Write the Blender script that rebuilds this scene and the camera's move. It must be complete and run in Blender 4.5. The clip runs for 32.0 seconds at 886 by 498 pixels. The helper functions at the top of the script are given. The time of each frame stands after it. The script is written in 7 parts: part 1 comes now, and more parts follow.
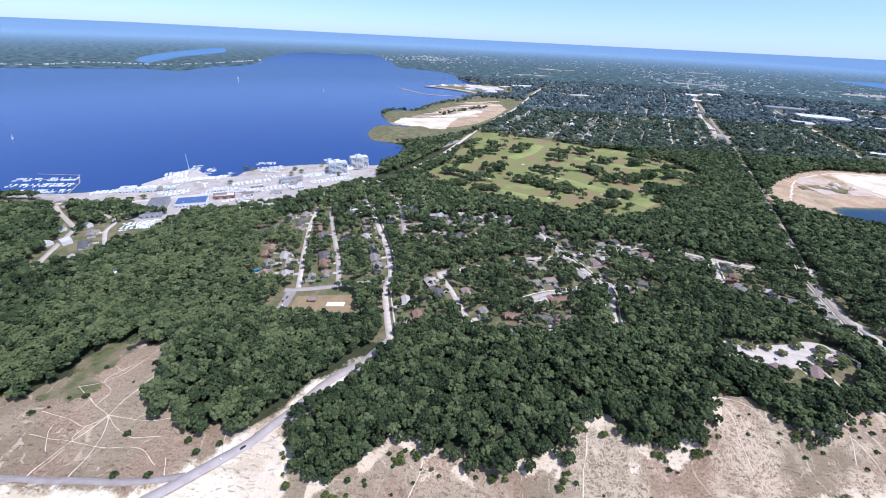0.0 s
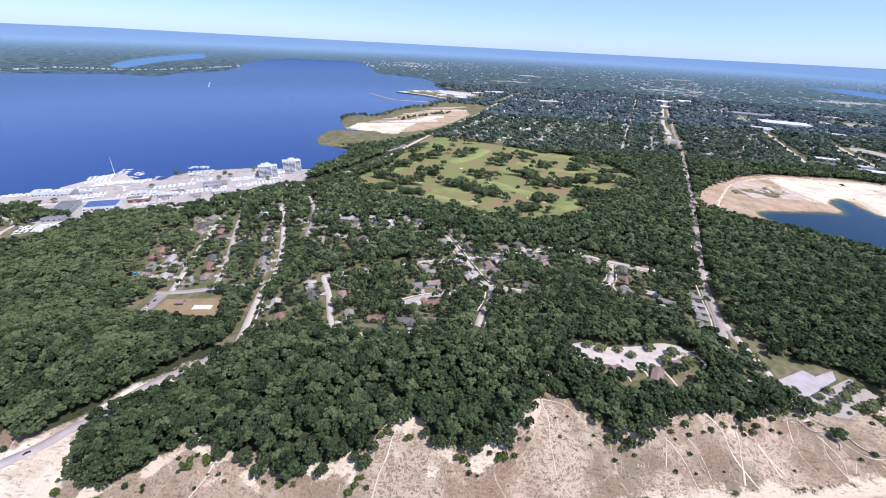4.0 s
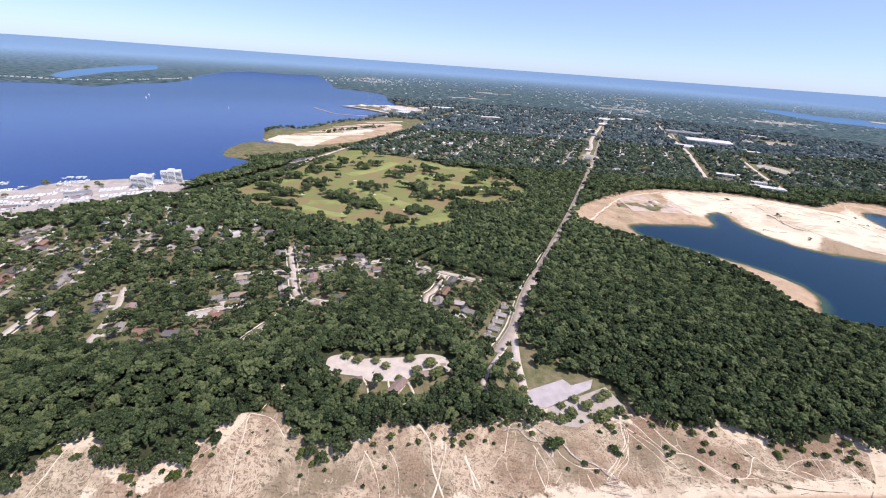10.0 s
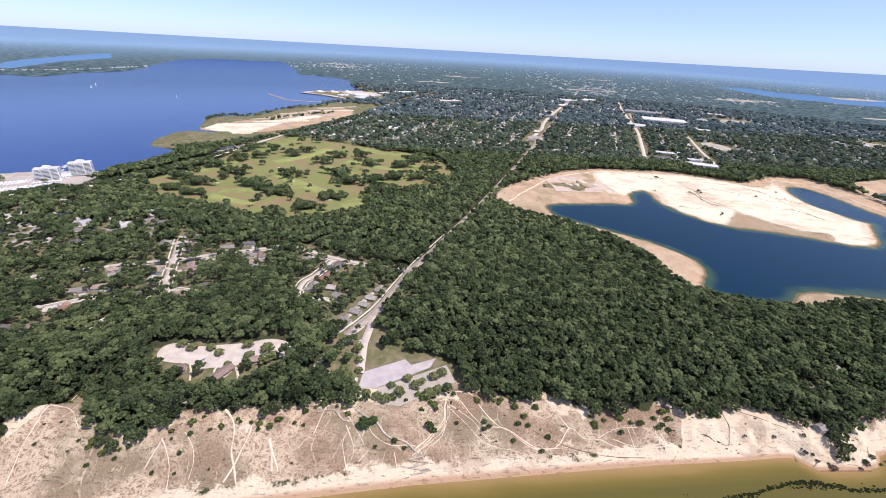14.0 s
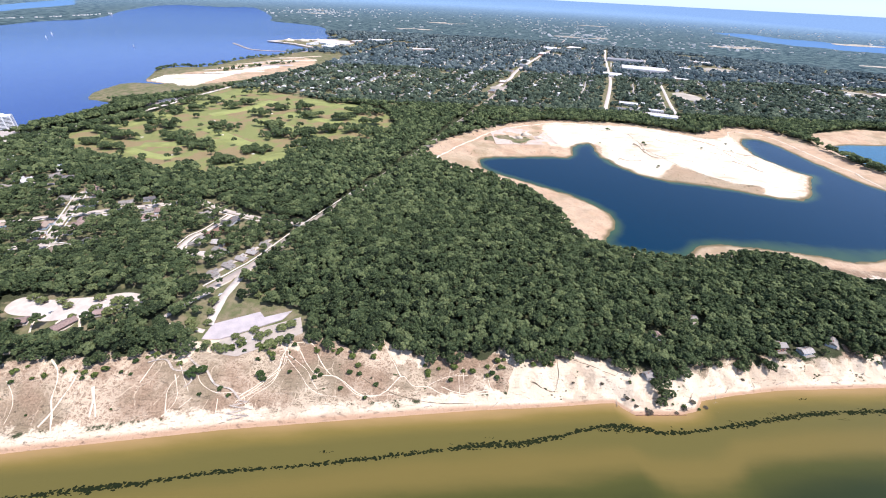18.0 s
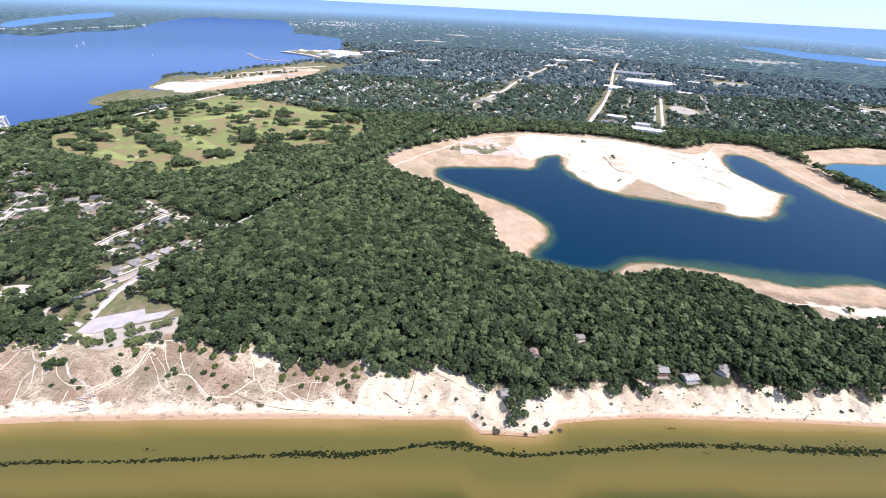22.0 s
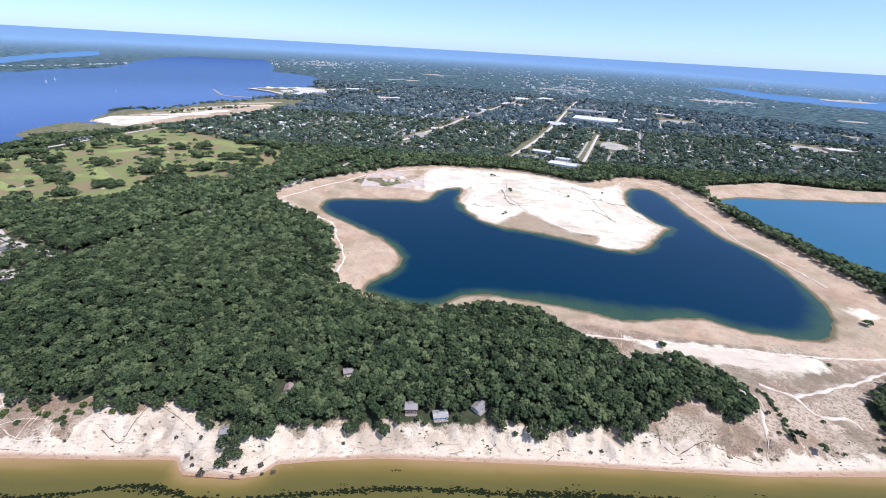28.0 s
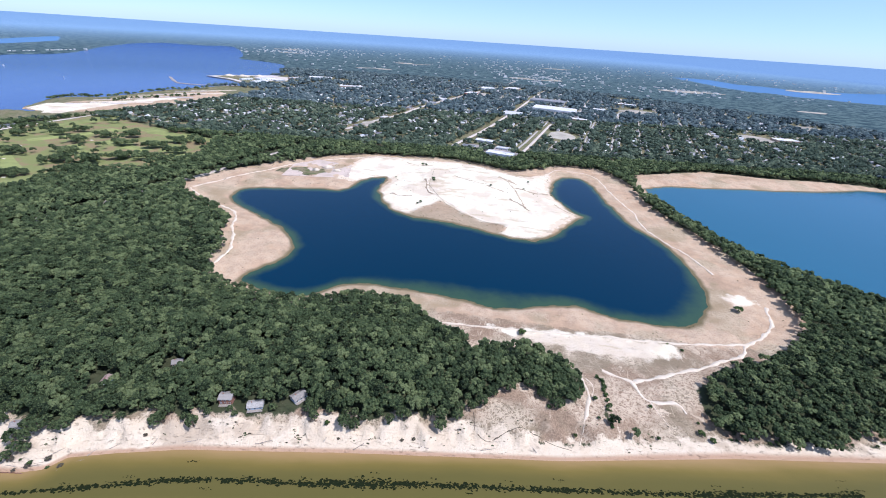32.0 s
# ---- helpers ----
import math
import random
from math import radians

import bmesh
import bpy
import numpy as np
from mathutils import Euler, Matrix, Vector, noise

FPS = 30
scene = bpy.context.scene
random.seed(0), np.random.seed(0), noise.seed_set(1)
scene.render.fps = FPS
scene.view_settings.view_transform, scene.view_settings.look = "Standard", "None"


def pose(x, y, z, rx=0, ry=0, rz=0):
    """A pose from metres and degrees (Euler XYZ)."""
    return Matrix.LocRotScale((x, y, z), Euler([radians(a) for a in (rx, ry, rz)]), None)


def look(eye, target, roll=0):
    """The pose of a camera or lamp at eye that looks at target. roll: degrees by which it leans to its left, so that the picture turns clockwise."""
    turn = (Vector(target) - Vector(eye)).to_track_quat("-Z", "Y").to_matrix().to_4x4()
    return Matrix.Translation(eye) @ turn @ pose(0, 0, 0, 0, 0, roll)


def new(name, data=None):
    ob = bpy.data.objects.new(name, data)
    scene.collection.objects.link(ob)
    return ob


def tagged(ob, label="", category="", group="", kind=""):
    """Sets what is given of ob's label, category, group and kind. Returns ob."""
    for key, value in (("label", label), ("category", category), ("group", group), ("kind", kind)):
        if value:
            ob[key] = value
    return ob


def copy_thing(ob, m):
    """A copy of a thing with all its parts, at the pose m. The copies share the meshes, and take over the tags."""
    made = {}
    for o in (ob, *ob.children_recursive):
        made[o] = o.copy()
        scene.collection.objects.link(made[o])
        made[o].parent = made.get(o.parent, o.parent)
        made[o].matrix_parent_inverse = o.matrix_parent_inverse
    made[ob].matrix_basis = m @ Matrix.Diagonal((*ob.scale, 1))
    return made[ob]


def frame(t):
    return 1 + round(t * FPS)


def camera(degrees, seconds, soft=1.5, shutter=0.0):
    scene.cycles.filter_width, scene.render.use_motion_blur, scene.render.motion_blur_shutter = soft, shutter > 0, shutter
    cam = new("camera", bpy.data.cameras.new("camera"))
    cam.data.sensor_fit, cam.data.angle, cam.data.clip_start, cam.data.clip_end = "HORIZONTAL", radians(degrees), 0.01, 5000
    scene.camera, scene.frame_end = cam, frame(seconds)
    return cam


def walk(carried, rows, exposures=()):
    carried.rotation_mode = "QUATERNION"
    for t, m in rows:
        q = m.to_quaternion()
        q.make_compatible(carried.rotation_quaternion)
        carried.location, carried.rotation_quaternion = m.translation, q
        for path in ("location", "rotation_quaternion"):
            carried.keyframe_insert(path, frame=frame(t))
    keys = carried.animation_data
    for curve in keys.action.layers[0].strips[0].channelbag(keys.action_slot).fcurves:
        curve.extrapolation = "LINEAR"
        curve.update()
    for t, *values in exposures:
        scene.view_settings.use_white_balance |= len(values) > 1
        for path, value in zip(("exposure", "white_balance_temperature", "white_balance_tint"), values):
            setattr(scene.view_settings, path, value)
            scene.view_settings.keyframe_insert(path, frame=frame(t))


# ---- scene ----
PATH = [
    (0, (10.64, 93.73, 297.10), (-4.18, 358.70, 157.19), 2.85),
    (0.5, (29.38, 95.41, 297.17), (14.55, 360.38, 157.27), 2.90),
    (1, (48.11, 97.06, 297.24), (33.58, 362.41, 158.03), 3.01),
    (1.5, (66.83, 98.68, 297.33), (52.63, 364.57, 159.11), 3.02),
    (2, (85.53, 100.25, 297.43), (71.66, 366.40, 159.70), 3.00),
    (2.5, (104.25, 101.75, 297.58), (90.22, 368.07, 160.19), 2.97),
    (3, (122.98, 103.19, 297.77), (109.69, 369.86, 160.98), 3.02),
    (3.5, (141.74, 104.61, 298.03), (129.03, 371.59, 161.78), 3.02),
    (5.5, (216.93, 110.32, 299.26), (206.39, 377.90, 164.03), 3.01),
    (6, (235.76, 111.76, 299.62), (225.98, 379.72, 165.08), 2.99),
    (6.5, (254.61, 113.20, 300.04), (245.43, 381.48, 166.10), 3.08),
    (7, (273.52, 114.60, 300.52), (265.03, 383.15, 167.06), 3.11),
    (7.5, (292.50, 115.92, 301.06), (285.37, 384.94, 168.48), 3.28),
    (8, (311.56, 117.11, 301.65), (305.81, 386.66, 170.10), 3.46),
    (8.5, (330.70, 118.13, 302.28), (326.63, 388.39, 172.12), 3.66),
    (9, (349.92, 118.97, 302.91), (347.25, 390.16, 174.65), 3.79),
    (9.5, (369.18, 119.68, 303.55), (368.07, 391.45, 176.51), 4.04),
    (10, (388.52, 120.27, 304.15), (388.96, 392.67, 178.47), 4.14),
    (10.5, (407.91, 120.75, 304.70), (410.43, 393.04, 178.79), 4.27),
    (11, (427.36, 121.15, 305.19), (431.93, 392.76, 177.88), 4.33),
    (11.5, (446.83, 121.49, 305.61), (453.07, 392.07, 176.19), 4.11),
    (12, (466.30, 121.80, 305.96), (473.82, 391.74, 175.28), 3.99),
    (12.5, (485.73, 122.11, 306.25), (493.59, 391.57, 174.60), 3.80),
    (13, (505.10, 122.41, 306.45), (513.42, 391.47, 174.01), 3.58),
    (13.5, (524.43, 122.70, 306.58), (533.02, 391.52, 173.68), 3.35),
    (14, (543.70, 122.96, 306.65), (552.88, 391.20, 172.64), 3.23),
    (14.5, (562.94, 123.15, 306.67), (572.72, 390.77, 171.46), 3.00),
    (16.5, (639.97, 123.59, 306.62), (652.99, 383.31, 157.03), 2.84),
    (17, (659.21, 123.71, 306.65), (671.22, 380.84, 152.57), 2.92),
    (17.5, (678.40, 123.87, 306.75), (689.33, 378.38, 148.30), 2.95),
    (18, (697.56, 124.10, 306.90), (706.83, 376.88, 145.61), 3.02),
    (18.5, (716.67, 124.45, 307.10), (723.78, 376.14, 144.00), 2.98),
    (19, (735.75, 124.92, 307.35), (740.12, 375.73, 142.80), 2.95),
    (19.5, (754.81, 125.53, 307.64), (756.58, 376.01, 142.54), 2.90),
    (20, (773.84, 126.28, 307.96), (773.12, 377.24, 143.58), 2.88),
    (20.5, (792.87, 127.16, 308.31), (789.82, 378.99, 145.30), 2.90),
    (21, (811.90, 128.17, 308.68), (806.50, 381.05, 147.36), 2.95),
    (21.5, (830.98, 129.30, 309.07), (823.57, 383.77, 150.37), 2.96),
    (22, (850.10, 130.54, 309.47), (840.60, 386.68, 153.58), 2.95),
    (22.5, (869.25, 131.89, 309.88), (858.23, 389.58, 156.66), 2.93),
    (23, (888.45, 133.31, 310.28), (876.39, 392.40, 159.52), 2.91),
    (23.5, (907.72, 134.81, 310.69), (894.74, 395.02, 161.95), 2.91),
    (24, (927.09, 136.36, 311.12), (913.48, 397.80, 164.61), 2.90),
    (24.5, (946.58, 137.96, 311.59), (932.52, 400.74, 167.55), 2.87),
    (25, (966.17, 139.60, 312.10), (951.86, 403.88, 170.84), 2.91),
    (25.5, (985.84, 141.28, 312.64), (971.04, 406.89, 173.96), 2.86),
    (27.5, (1064.71, 148.14, 314.85), (1053.65, 415.84, 179.87), 3.13),
    (28, (1084.42, 149.87, 315.34), (1074.69, 417.72, 180.55), 3.26),
    (28.5, (1104.10, 151.58, 315.77), (1094.86, 419.35, 180.81), 3.41),
    (29, (1123.77, 153.23, 316.15), (1115.28, 421.01, 181.16), 3.47),
    (29.5, (1143.42, 154.81, 316.48), (1135.74, 422.91, 182.08), 3.56),
    (30, (1163.06, 156.31, 316.78), (1156.15, 424.84, 183.21), 3.65),
    (30.5, (1182.70, 157.75, 317.08), (1176.80, 425.87, 182.64), 3.70),
    (31, (1202.34, 159.13, 317.36), (1197.84, 425.99, 180.37), 3.70),
    (31.5, (1221.98, 160.48, 317.64), (1219.02, 426.46, 178.91), 3.73),
    (32, (1241.61, 161.80, 317.91), (1239.44, 427.03, 177.72), 3.76),
]
EXPOSURES = [(0, 0.11, 5300, 17), (6, 0.09, 5750, 20), (14.5, 0.12, 6050, 20), (17.5, 0.43, 5850, 18), (21, 0.48, 5700, 16), (24.5, 0.28, 5500, 17), (28, 0.15, 5350, 17), (32, 0.12, 5300, 17)]
# Wide aerial view over a dune coast: great lake beach, oak woods, streets, golf course, sand pit and bay.
cam = camera(94.9, 32.0, soft=1.0)
walk(cam, [(t, look(eye, target, roll)) for t, eye, target, roll in PATH], EXPOSURES)

# ---- world, sun ----
SUN_ELEV, SUN_AZ = 60.0, -26.0      # degrees; azimuth from +x towards +y, the side that the light comes from
world = bpy.data.worlds.new("world")
scene.world = world
world.use_nodes = True
wn = world.node_tree
sky = wn.nodes.new("ShaderNodeTexSky")
sky.sky_type = "NISHITA"
sky.sun_disc = False
sky.sun_elevation = radians(SUN_ELEV)
sky.sun_rotation = radians(90 - SUN_AZ)
sky.altitude = 200.0
sky.air_density, sky.dust_density, sky.ozone_density = 0.7, 0.3, 2.5
wn.nodes["Background"].inputs[1].default_value = 0.122
clear = wn.nodes.new("ShaderNodeMixRGB")
clear.blend_type = "MULTIPLY"
clear.inputs[0].default_value = 1.0
clear.inputs[2].default_value = (0.9, 0.98, 1.12, 1)
wn.links.new(sky.outputs[0], clear.inputs[1])
veil = wn.nodes.new("ShaderNodeMixRGB")
veil.inputs[0].default_value = 0.25
veil.inputs[2].default_value = (7.0, 8.2, 9.4, 1)
wn.links.new(clear.outputs[0], veil.inputs[1])
wn.links.new(veil.outputs[0], wn.nodes["Background"].inputs[0])
sun_data = bpy.data.lights.new("sun", "SUN")
sun_data.energy, sun_data.angle, sun_data.color = 4.4, radians(0.53), (1.0, 0.95, 0.87)
sun = new("sun", sun_data)
sd = Vector((math.cos(radians(SUN_ELEV)) * math.cos(radians(SUN_AZ)), math.cos(radians(SUN_ELEV)) * math.sin(radians(SUN_AZ)), math.sin(radians(SUN_ELEV))))
sun.matrix_world = look(sd * 1000, (0, 0, 0))

# ---- materials ----


class Nodes:
    """A short hand for node materials."""

    def __init__(self, name):
        self.m = bpy.data.materials.new(name)
        self.m.use_nodes = True
        self.t = self.m.node_tree
        self.b = self.t.nodes["Principled BSDF"]
        self.b.inputs["Specular IOR Level"].default_value = 0.25

    def put(self, socket, v):
        if hasattr(v, "is_output"):
            self.t.links.new(v, socket)
        elif isinstance(v, (tuple, list)) and len(v) == 3 and socket.type == "RGBA":
            socket.default_value = (*v, 1)
        else:
            socket.default_value = v

    def node(self, kind, **put):
        n = self.t.nodes.new("ShaderNode" + kind)
        for k, v in put.items():
            self.put(n.inputs[k.replace("_", " ")], v)
        return n

    def pos(self):
        return self.node("NewGeometry").outputs["Position"]

    def attr(self, name):
        n = self.node("Attribute")
        n.attribute_name = name
        return n.outputs["Fac"]

    def noise(self, scale, detail=3.0, vec=None, rough=0.55):
        n = self.node("TexNoise", Scale=scale, Detail=detail, Roughness=rough)
        self.t.links.new(vec if vec is not None else self.pos(), n.inputs["Vector"])
        return n.outputs["Fac"]

    def math(self, op, a, b=0.0, clamp=False):
        n = self.node("Math")
        n.operation = op
        n.use_clamp = clamp
        self.put(n.inputs[0], a)
        self.put(n.inputs[1], b)
        return n.outputs[0]

    def ramp(self, v, lo, hi):
        n = self.node("MapRange")
        n.interpolation_type = "SMOOTHSTEP"
        self.put(n.inputs[0], v)
        n.inputs[1].default_value, n.inputs[2].default_value = lo, hi
        return n.outputs[0]

    def mix(self, f, a, b):
        n = self.node("MixRGB")
        self.put(n.inputs[0], f)
        self.put(n.inputs[1], a)
        self.put(n.inputs[2], b)
        return n.outputs[0]

    def bump(self, h, strength, distance):
        n = self.node("Bump", Strength=strength, Distance=distance, Height=h)
        self.t.links.new(n.outputs[0], self.b.inputs["Normal"])

    def done(self, color, rough=0.8, spec=None, metal=0.0):
        self.put(self.b.inputs["Base Color"], color)
        self.put(self.b.inputs["Roughness"], rough)
        self.b.inputs["Metallic"].default_value = metal
        if spec is not None:
            self.b.inputs["Specular IOR Level"].default_value = spec
        return self.m


def worn(name, color, rough=0.75, scale=0.6, amount=0.35, spec=0.25, metal=0.0, rnd=0.25):
    """A plain surface with stains, grain and a shade of its own for each object."""
    n = Nodes(name)
    a = n.noise(scale, 4)
    b = n.noise(scale * 9, 3)
    v = n.math("ADD", n.math("MULTIPLY", a, 0.7), n.math("MULTIPLY", b, 0.3))
    info = n.node("ObjectInfo").outputs["Random"]
    v = n.math("ADD", v, n.math("MULTIPLY", n.math("SUBTRACT", info, 0.5), rnd))
    lo = tuple(c * (1 - amount) for c in color)
    hi = tuple(min(c * (1 + amount * 0.7), 0.9) for c in color)
    n.bump(b, 0.3, 0.05)
    return n.done(n.mix(n.ramp(v, 0.25, 0.75), lo, hi), rough, spec, metal)


def leaf_material(name, dark, mid, light):
    n = Nodes(name)
    tint = n.attr("tint")
    g = n.noise(0.3, 4)
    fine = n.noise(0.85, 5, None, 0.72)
    wide = n.noise(0.012, 2)
    isl = n.node("NewGeometry").outputs["Random Per Island"]
    info = n.node("ObjectInfo").outputs["Random"]
    v = n.math("ADD", n.math("MULTIPLY", tint, 0.6), n.math("MULTIPLY", g, 0.35))
    v = n.math("ADD", v, n.math("MULTIPLY", isl, 0.2))
    v = n.math("ADD", v, n.math("MULTIPLY", wide, 0.35))
    v = n.math("ADD", v, n.math("MULTIPLY", info, 0.08))
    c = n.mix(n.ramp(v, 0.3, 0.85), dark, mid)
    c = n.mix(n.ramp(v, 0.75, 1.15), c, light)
    # fine dark and pale flecks paint shaded gaps and lit tips between leaf clumps
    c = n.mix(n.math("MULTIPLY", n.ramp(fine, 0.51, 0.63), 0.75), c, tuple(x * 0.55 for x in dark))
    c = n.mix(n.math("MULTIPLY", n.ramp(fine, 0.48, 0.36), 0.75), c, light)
    n.bump(fine, 1.0, 2.2)
    return n.done(c, 0.8, 0.04)


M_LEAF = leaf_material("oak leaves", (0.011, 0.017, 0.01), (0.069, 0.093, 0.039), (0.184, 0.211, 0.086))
# bluish distance haze is mixed into the next two leaf colours
M_LEAF_MID = leaf_material("suburban leaves with faint painted haze", (0.012, 0.019, 0.012), (0.07, 0.094, 0.063), (0.178, 0.203, 0.122))
M_LEAF_FAR = leaf_material("far leaves with painted haze", (0.016, 0.027, 0.032), (0.08, 0.109, 0.112), (0.195, 0.225, 0.2))
M_SHRUB = leaf_material("shrub leaves", (0.03, 0.05, 0.016), (0.06, 0.09, 0.03), (0.12, 0.15, 0.05))
M_BARK = worn("bark", (0.16, 0.13, 0.1), 0.9, 1.5)
M_ASPHALT = worn("pale sun-bleached asphalt", (0.38, 0.32, 0.28), 0.9, 0.12, 0.22)
M_CONCRETE = worn("street concrete", (0.57, 0.475, 0.39), 0.9, 0.15, 0.2)
M_PAINT = worn("white road paint", (0.8, 0.8, 0.78), 0.8)

# ground: woodland floor, lawns, fairways, dune grass with trails, bare sand
g = Nodes("ground")
P0 = g.pos()
sand_d, dune_d, golf_d, lawn_d, wet_d = (g.attr(k) for k in ("sand", "dune", "golf", "lawn", "height"))
n_big, n_mid, n_fine = g.noise(0.012, 4), g.noise(0.07, 4), g.noise(0.6, 5)
floor_c = g.mix(n_mid, (0.03, 0.042, 0.016), (0.09, 0.085, 0.045))
lawn_c = g.mix(g.ramp(n_mid, 0.35, 0.68), (0.13, 0.135, 0.055), (0.25, 0.195, 0.115))
golf_c = g.mix(g.ramp(g.noise(0.02, 3), 0.46, 0.56), (0.235, 0.24, 0.082), (0.29, 0.2, 0.105))
golf_c = g.mix(g.math("MULTIPLY", n_fine, 0.4), golf_c, (0.2, 0.205, 0.075))
warp = g.node("VectorMath")
warp.operation = "MULTIPLY_ADD"
wn2 = g.node("TexNoise", Scale=0.05, Detail=3.0)
g.t.links.new(P0, wn2.inputs["Vector"])
g.t.links.new(wn2.outputs["Color"], warp.inputs[0])
warp.inputs[1].default_value = (14, 14, 0)
g.t.links.new(P0, warp.inputs[2])
flat = g.node("VectorMath")
flat.operation = "MULTIPLY"
g.t.links.new(warp.outputs[0], flat.inputs[0])
flat.inputs[1].default_value = (1, 1, 0)


patch = g.noise(0.022, 4)
down = g.node("VectorMath")
down.operation = "MULTIPLY"
g.t.links.new(flat.outputs[0], down.inputs[0])
down.inputs[1].default_value = (1, 0.35, 0)
vd = g.node("TexVoronoi", Scale=0.045)
vd.feature = "DISTANCE_TO_EDGE"
g.t.links.new(down.outputs[0], vd.inputs["Vector"])
tr = g.math("MULTIPLY", g.math("SUBTRACT", 1.0, g.ramp(vd.outputs["Distance"], 0.004, 0.018)), g.ramp(n_mid, 0.44, 0.56))


def worms(scale, lo, hi):
    """Fine winding threads of bare sand between the tufts."""
    v = g.noise(scale, 2, flat.outputs[0], 0.5)
    return g.math("SUBTRACT", 1.0, g.ramp(g.math("ABSOLUTE", g.math("SUBTRACT", v, 0.5)), lo, hi))


web = g.math("MULTIPLY", g.math("MAXIMUM", worms(0.16, 0.02, 0.07), g.math("MULTIPLY", worms(0.29, 0.02, 0.075), 0.9)), g.ramp(patch, 0.4, 0.58))
sep = g.node("SeparateXYZ")
g.t.links.new(P0, sep.inputs[0])
web = g.math("MULTIPLY", web, g.math("ADD", 0.3, g.math("MULTIPLY", g.ramp(sep.outputs[0], -120, 220), 0.7)))
crack = g.math("MULTIPLY", g.ramp(g.noise(0.5, 3, None, 0.65), 0.49, 0.57), g.ramp(g.math("ADD", patch, g.math("MULTIPLY", n_mid, 0.3)), 0.5, 0.7))
tr = g.math("MULTIPLY", tr, 0.55)
tr = g.math("MAXIMUM", tr, g.math("MULTIPLY", g.math("MAXIMUM", web, g.math("MULTIPLY", crack, 0.3)), 0.7))
bare = g.ramp(g.math("ADD", g.noise(0.035, 5, None, 0.7), g.math("MULTIPLY", n_fine, 0.25)), 0.76, 0.82)
tr = g.math("MAXIMUM", tr, g.math("MULTIPLY", bare, 0.8))
dune_c = g.mix(g.ramp(n_fine, 0.35, 0.65), (0.24, 0.158, 0.098), (0.35, 0.238, 0.15))
dune_c = g.mix(g.math("MULTIPLY", g.ramp(n_big, 0.44, 0.56), 0.6), dune_c, (0.235, 0.19, 0.115))
SAND = (0.67, 0.52, 0.355)
dune_c = g.mix(tr, dune_c, SAND)
sand_c = g.mix(g.ramp(n_mid, 0.35, 0.7), SAND, (0.72, 0.575, 0.405))
sand_c = g.mix(g.math("MULTIPLY", g.ramp(g.noise(0.016, 5, None, 0.65), 0.55, 0.62), 0.55), sand_c, (0.4, 0.29, 0.19))
sand_c = g.mix(g.math("MULTIPLY", g.ramp(n_fine, 0.5, 0.75), 0.35), sand_c, (0.45, 0.36, 0.25))
streak = g.node("Mapping")
g.t.links.new(P0, streak.inputs["Vector"])
streak.inputs["Scale"].default_value = (0.16, 0.5, 0.5)
scar = g.ramp(g.noise(1.0, 5, streak.outputs[0], 0.7), 0.57, 0.66)
sand_c = g.mix(g.math("MULTIPLY", scar, g.math("MULTIPLY", g.ramp(n_mid, 0.45, 0.65), 0.8)), sand_c, (0.27, 0.19, 0.125))
wob = g.math("MULTIPLY", g.math("SUBTRACT", n_mid, 0.5), 26.0)
wob2 = g.math("MULTIPLY", g.math("SUBTRACT", n_fine, 0.5), 8.0)
wob = g.math("ADD", wob, wob2)


def inside(d, soft):
    return g.ramp(g.math("ADD", d, wob), -soft, soft)


c = g.mix(inside(lawn_d, 3), floor_c, lawn_c)
c = g.mix(inside(golf_d, 3), c, golf_c)
c = g.mix(inside(dune_d, 2), c, dune_c)
pit_c = g.mix(g.ramp(n_mid, 0.35, 0.68), (0.52, 0.345, 0.21), (0.41, 0.27, 0.165))
pit_c = g.mix(g.math("MULTIPLY", g.ramp(n_big, 0.5, 0.6), 0.6), pit_c, (0.3, 0.23, 0.125))
pit_c = g.mix(g.math("MULTIPLY", g.math("MAXIMUM", web, crack), 0.4), pit_c, SAND)
c = g.mix(inside(g.attr("pit"), 3), c, pit_c)
c = g.mix(inside(g.attr("yard"), 3), c, g.mix(g.ramp(n_mid, 0.4, 0.62), (0.5, 0.43, 0.375), (0.4, 0.33, 0.26)))
c = g.mix(inside(sand_d, 2), c, sand_c)
pale_c = g.mix(g.ramp(n_mid, 0.4, 0.7), (0.79, 0.65, 0.45), (0.83, 0.715, 0.54))
pale_c = g.mix(g.math("MULTIPLY", g.ramp(n_big, 0.5, 0.62), 0.6), pale_c, (0.58, 0.44, 0.31))
pale_c = g.mix(g.math("MULTIPLY", scar, g.math("MULTIPLY", g.ramp(n_big, 0.4, 0.6), 0.22)), pale_c, (0.42, 0.31, 0.2))
drift = g.node("Mapping")
g.t.links.new(P0, drift.inputs["Vector"])
drift.inputs["Rotation"].default_value = (0, 0, 0.62)
drift.inputs["Scale"].default_value = (0.012, 0.045, 0.02)
swept = g.ramp(g.noise(1.0, 6, drift.outputs[0], 0.68), 0.55, 0.63)
pale_c = g.mix(g.math("MULTIPLY", swept, 0.6), pale_c, (0.5, 0.37, 0.235))
c = g.mix(g.ramp(g.math("ADD", g.attr("pale"), g.math("MULTIPLY", wob, 1.1)), -4, 4), c, pale_c)
bank_c = g.mix(g.ramp(n_fine, 0.38, 0.62), (0.2, 0.155, 0.09), (0.42, 0.31, 0.2))
c = g.mix(g.math("MULTIPLY", inside(g.attr("bank"), 9), 0.55), c, bank_c)
wet_c = g.mix(g.ramp(g.attr("pit"), -10, 10), (0.46, 0.29, 0.175), (0.17, 0.13, 0.065))
c = g.mix(g.math("SUBTRACT", 1.0, g.ramp(wet_d, 0.35, 1.25)), c, wet_c)
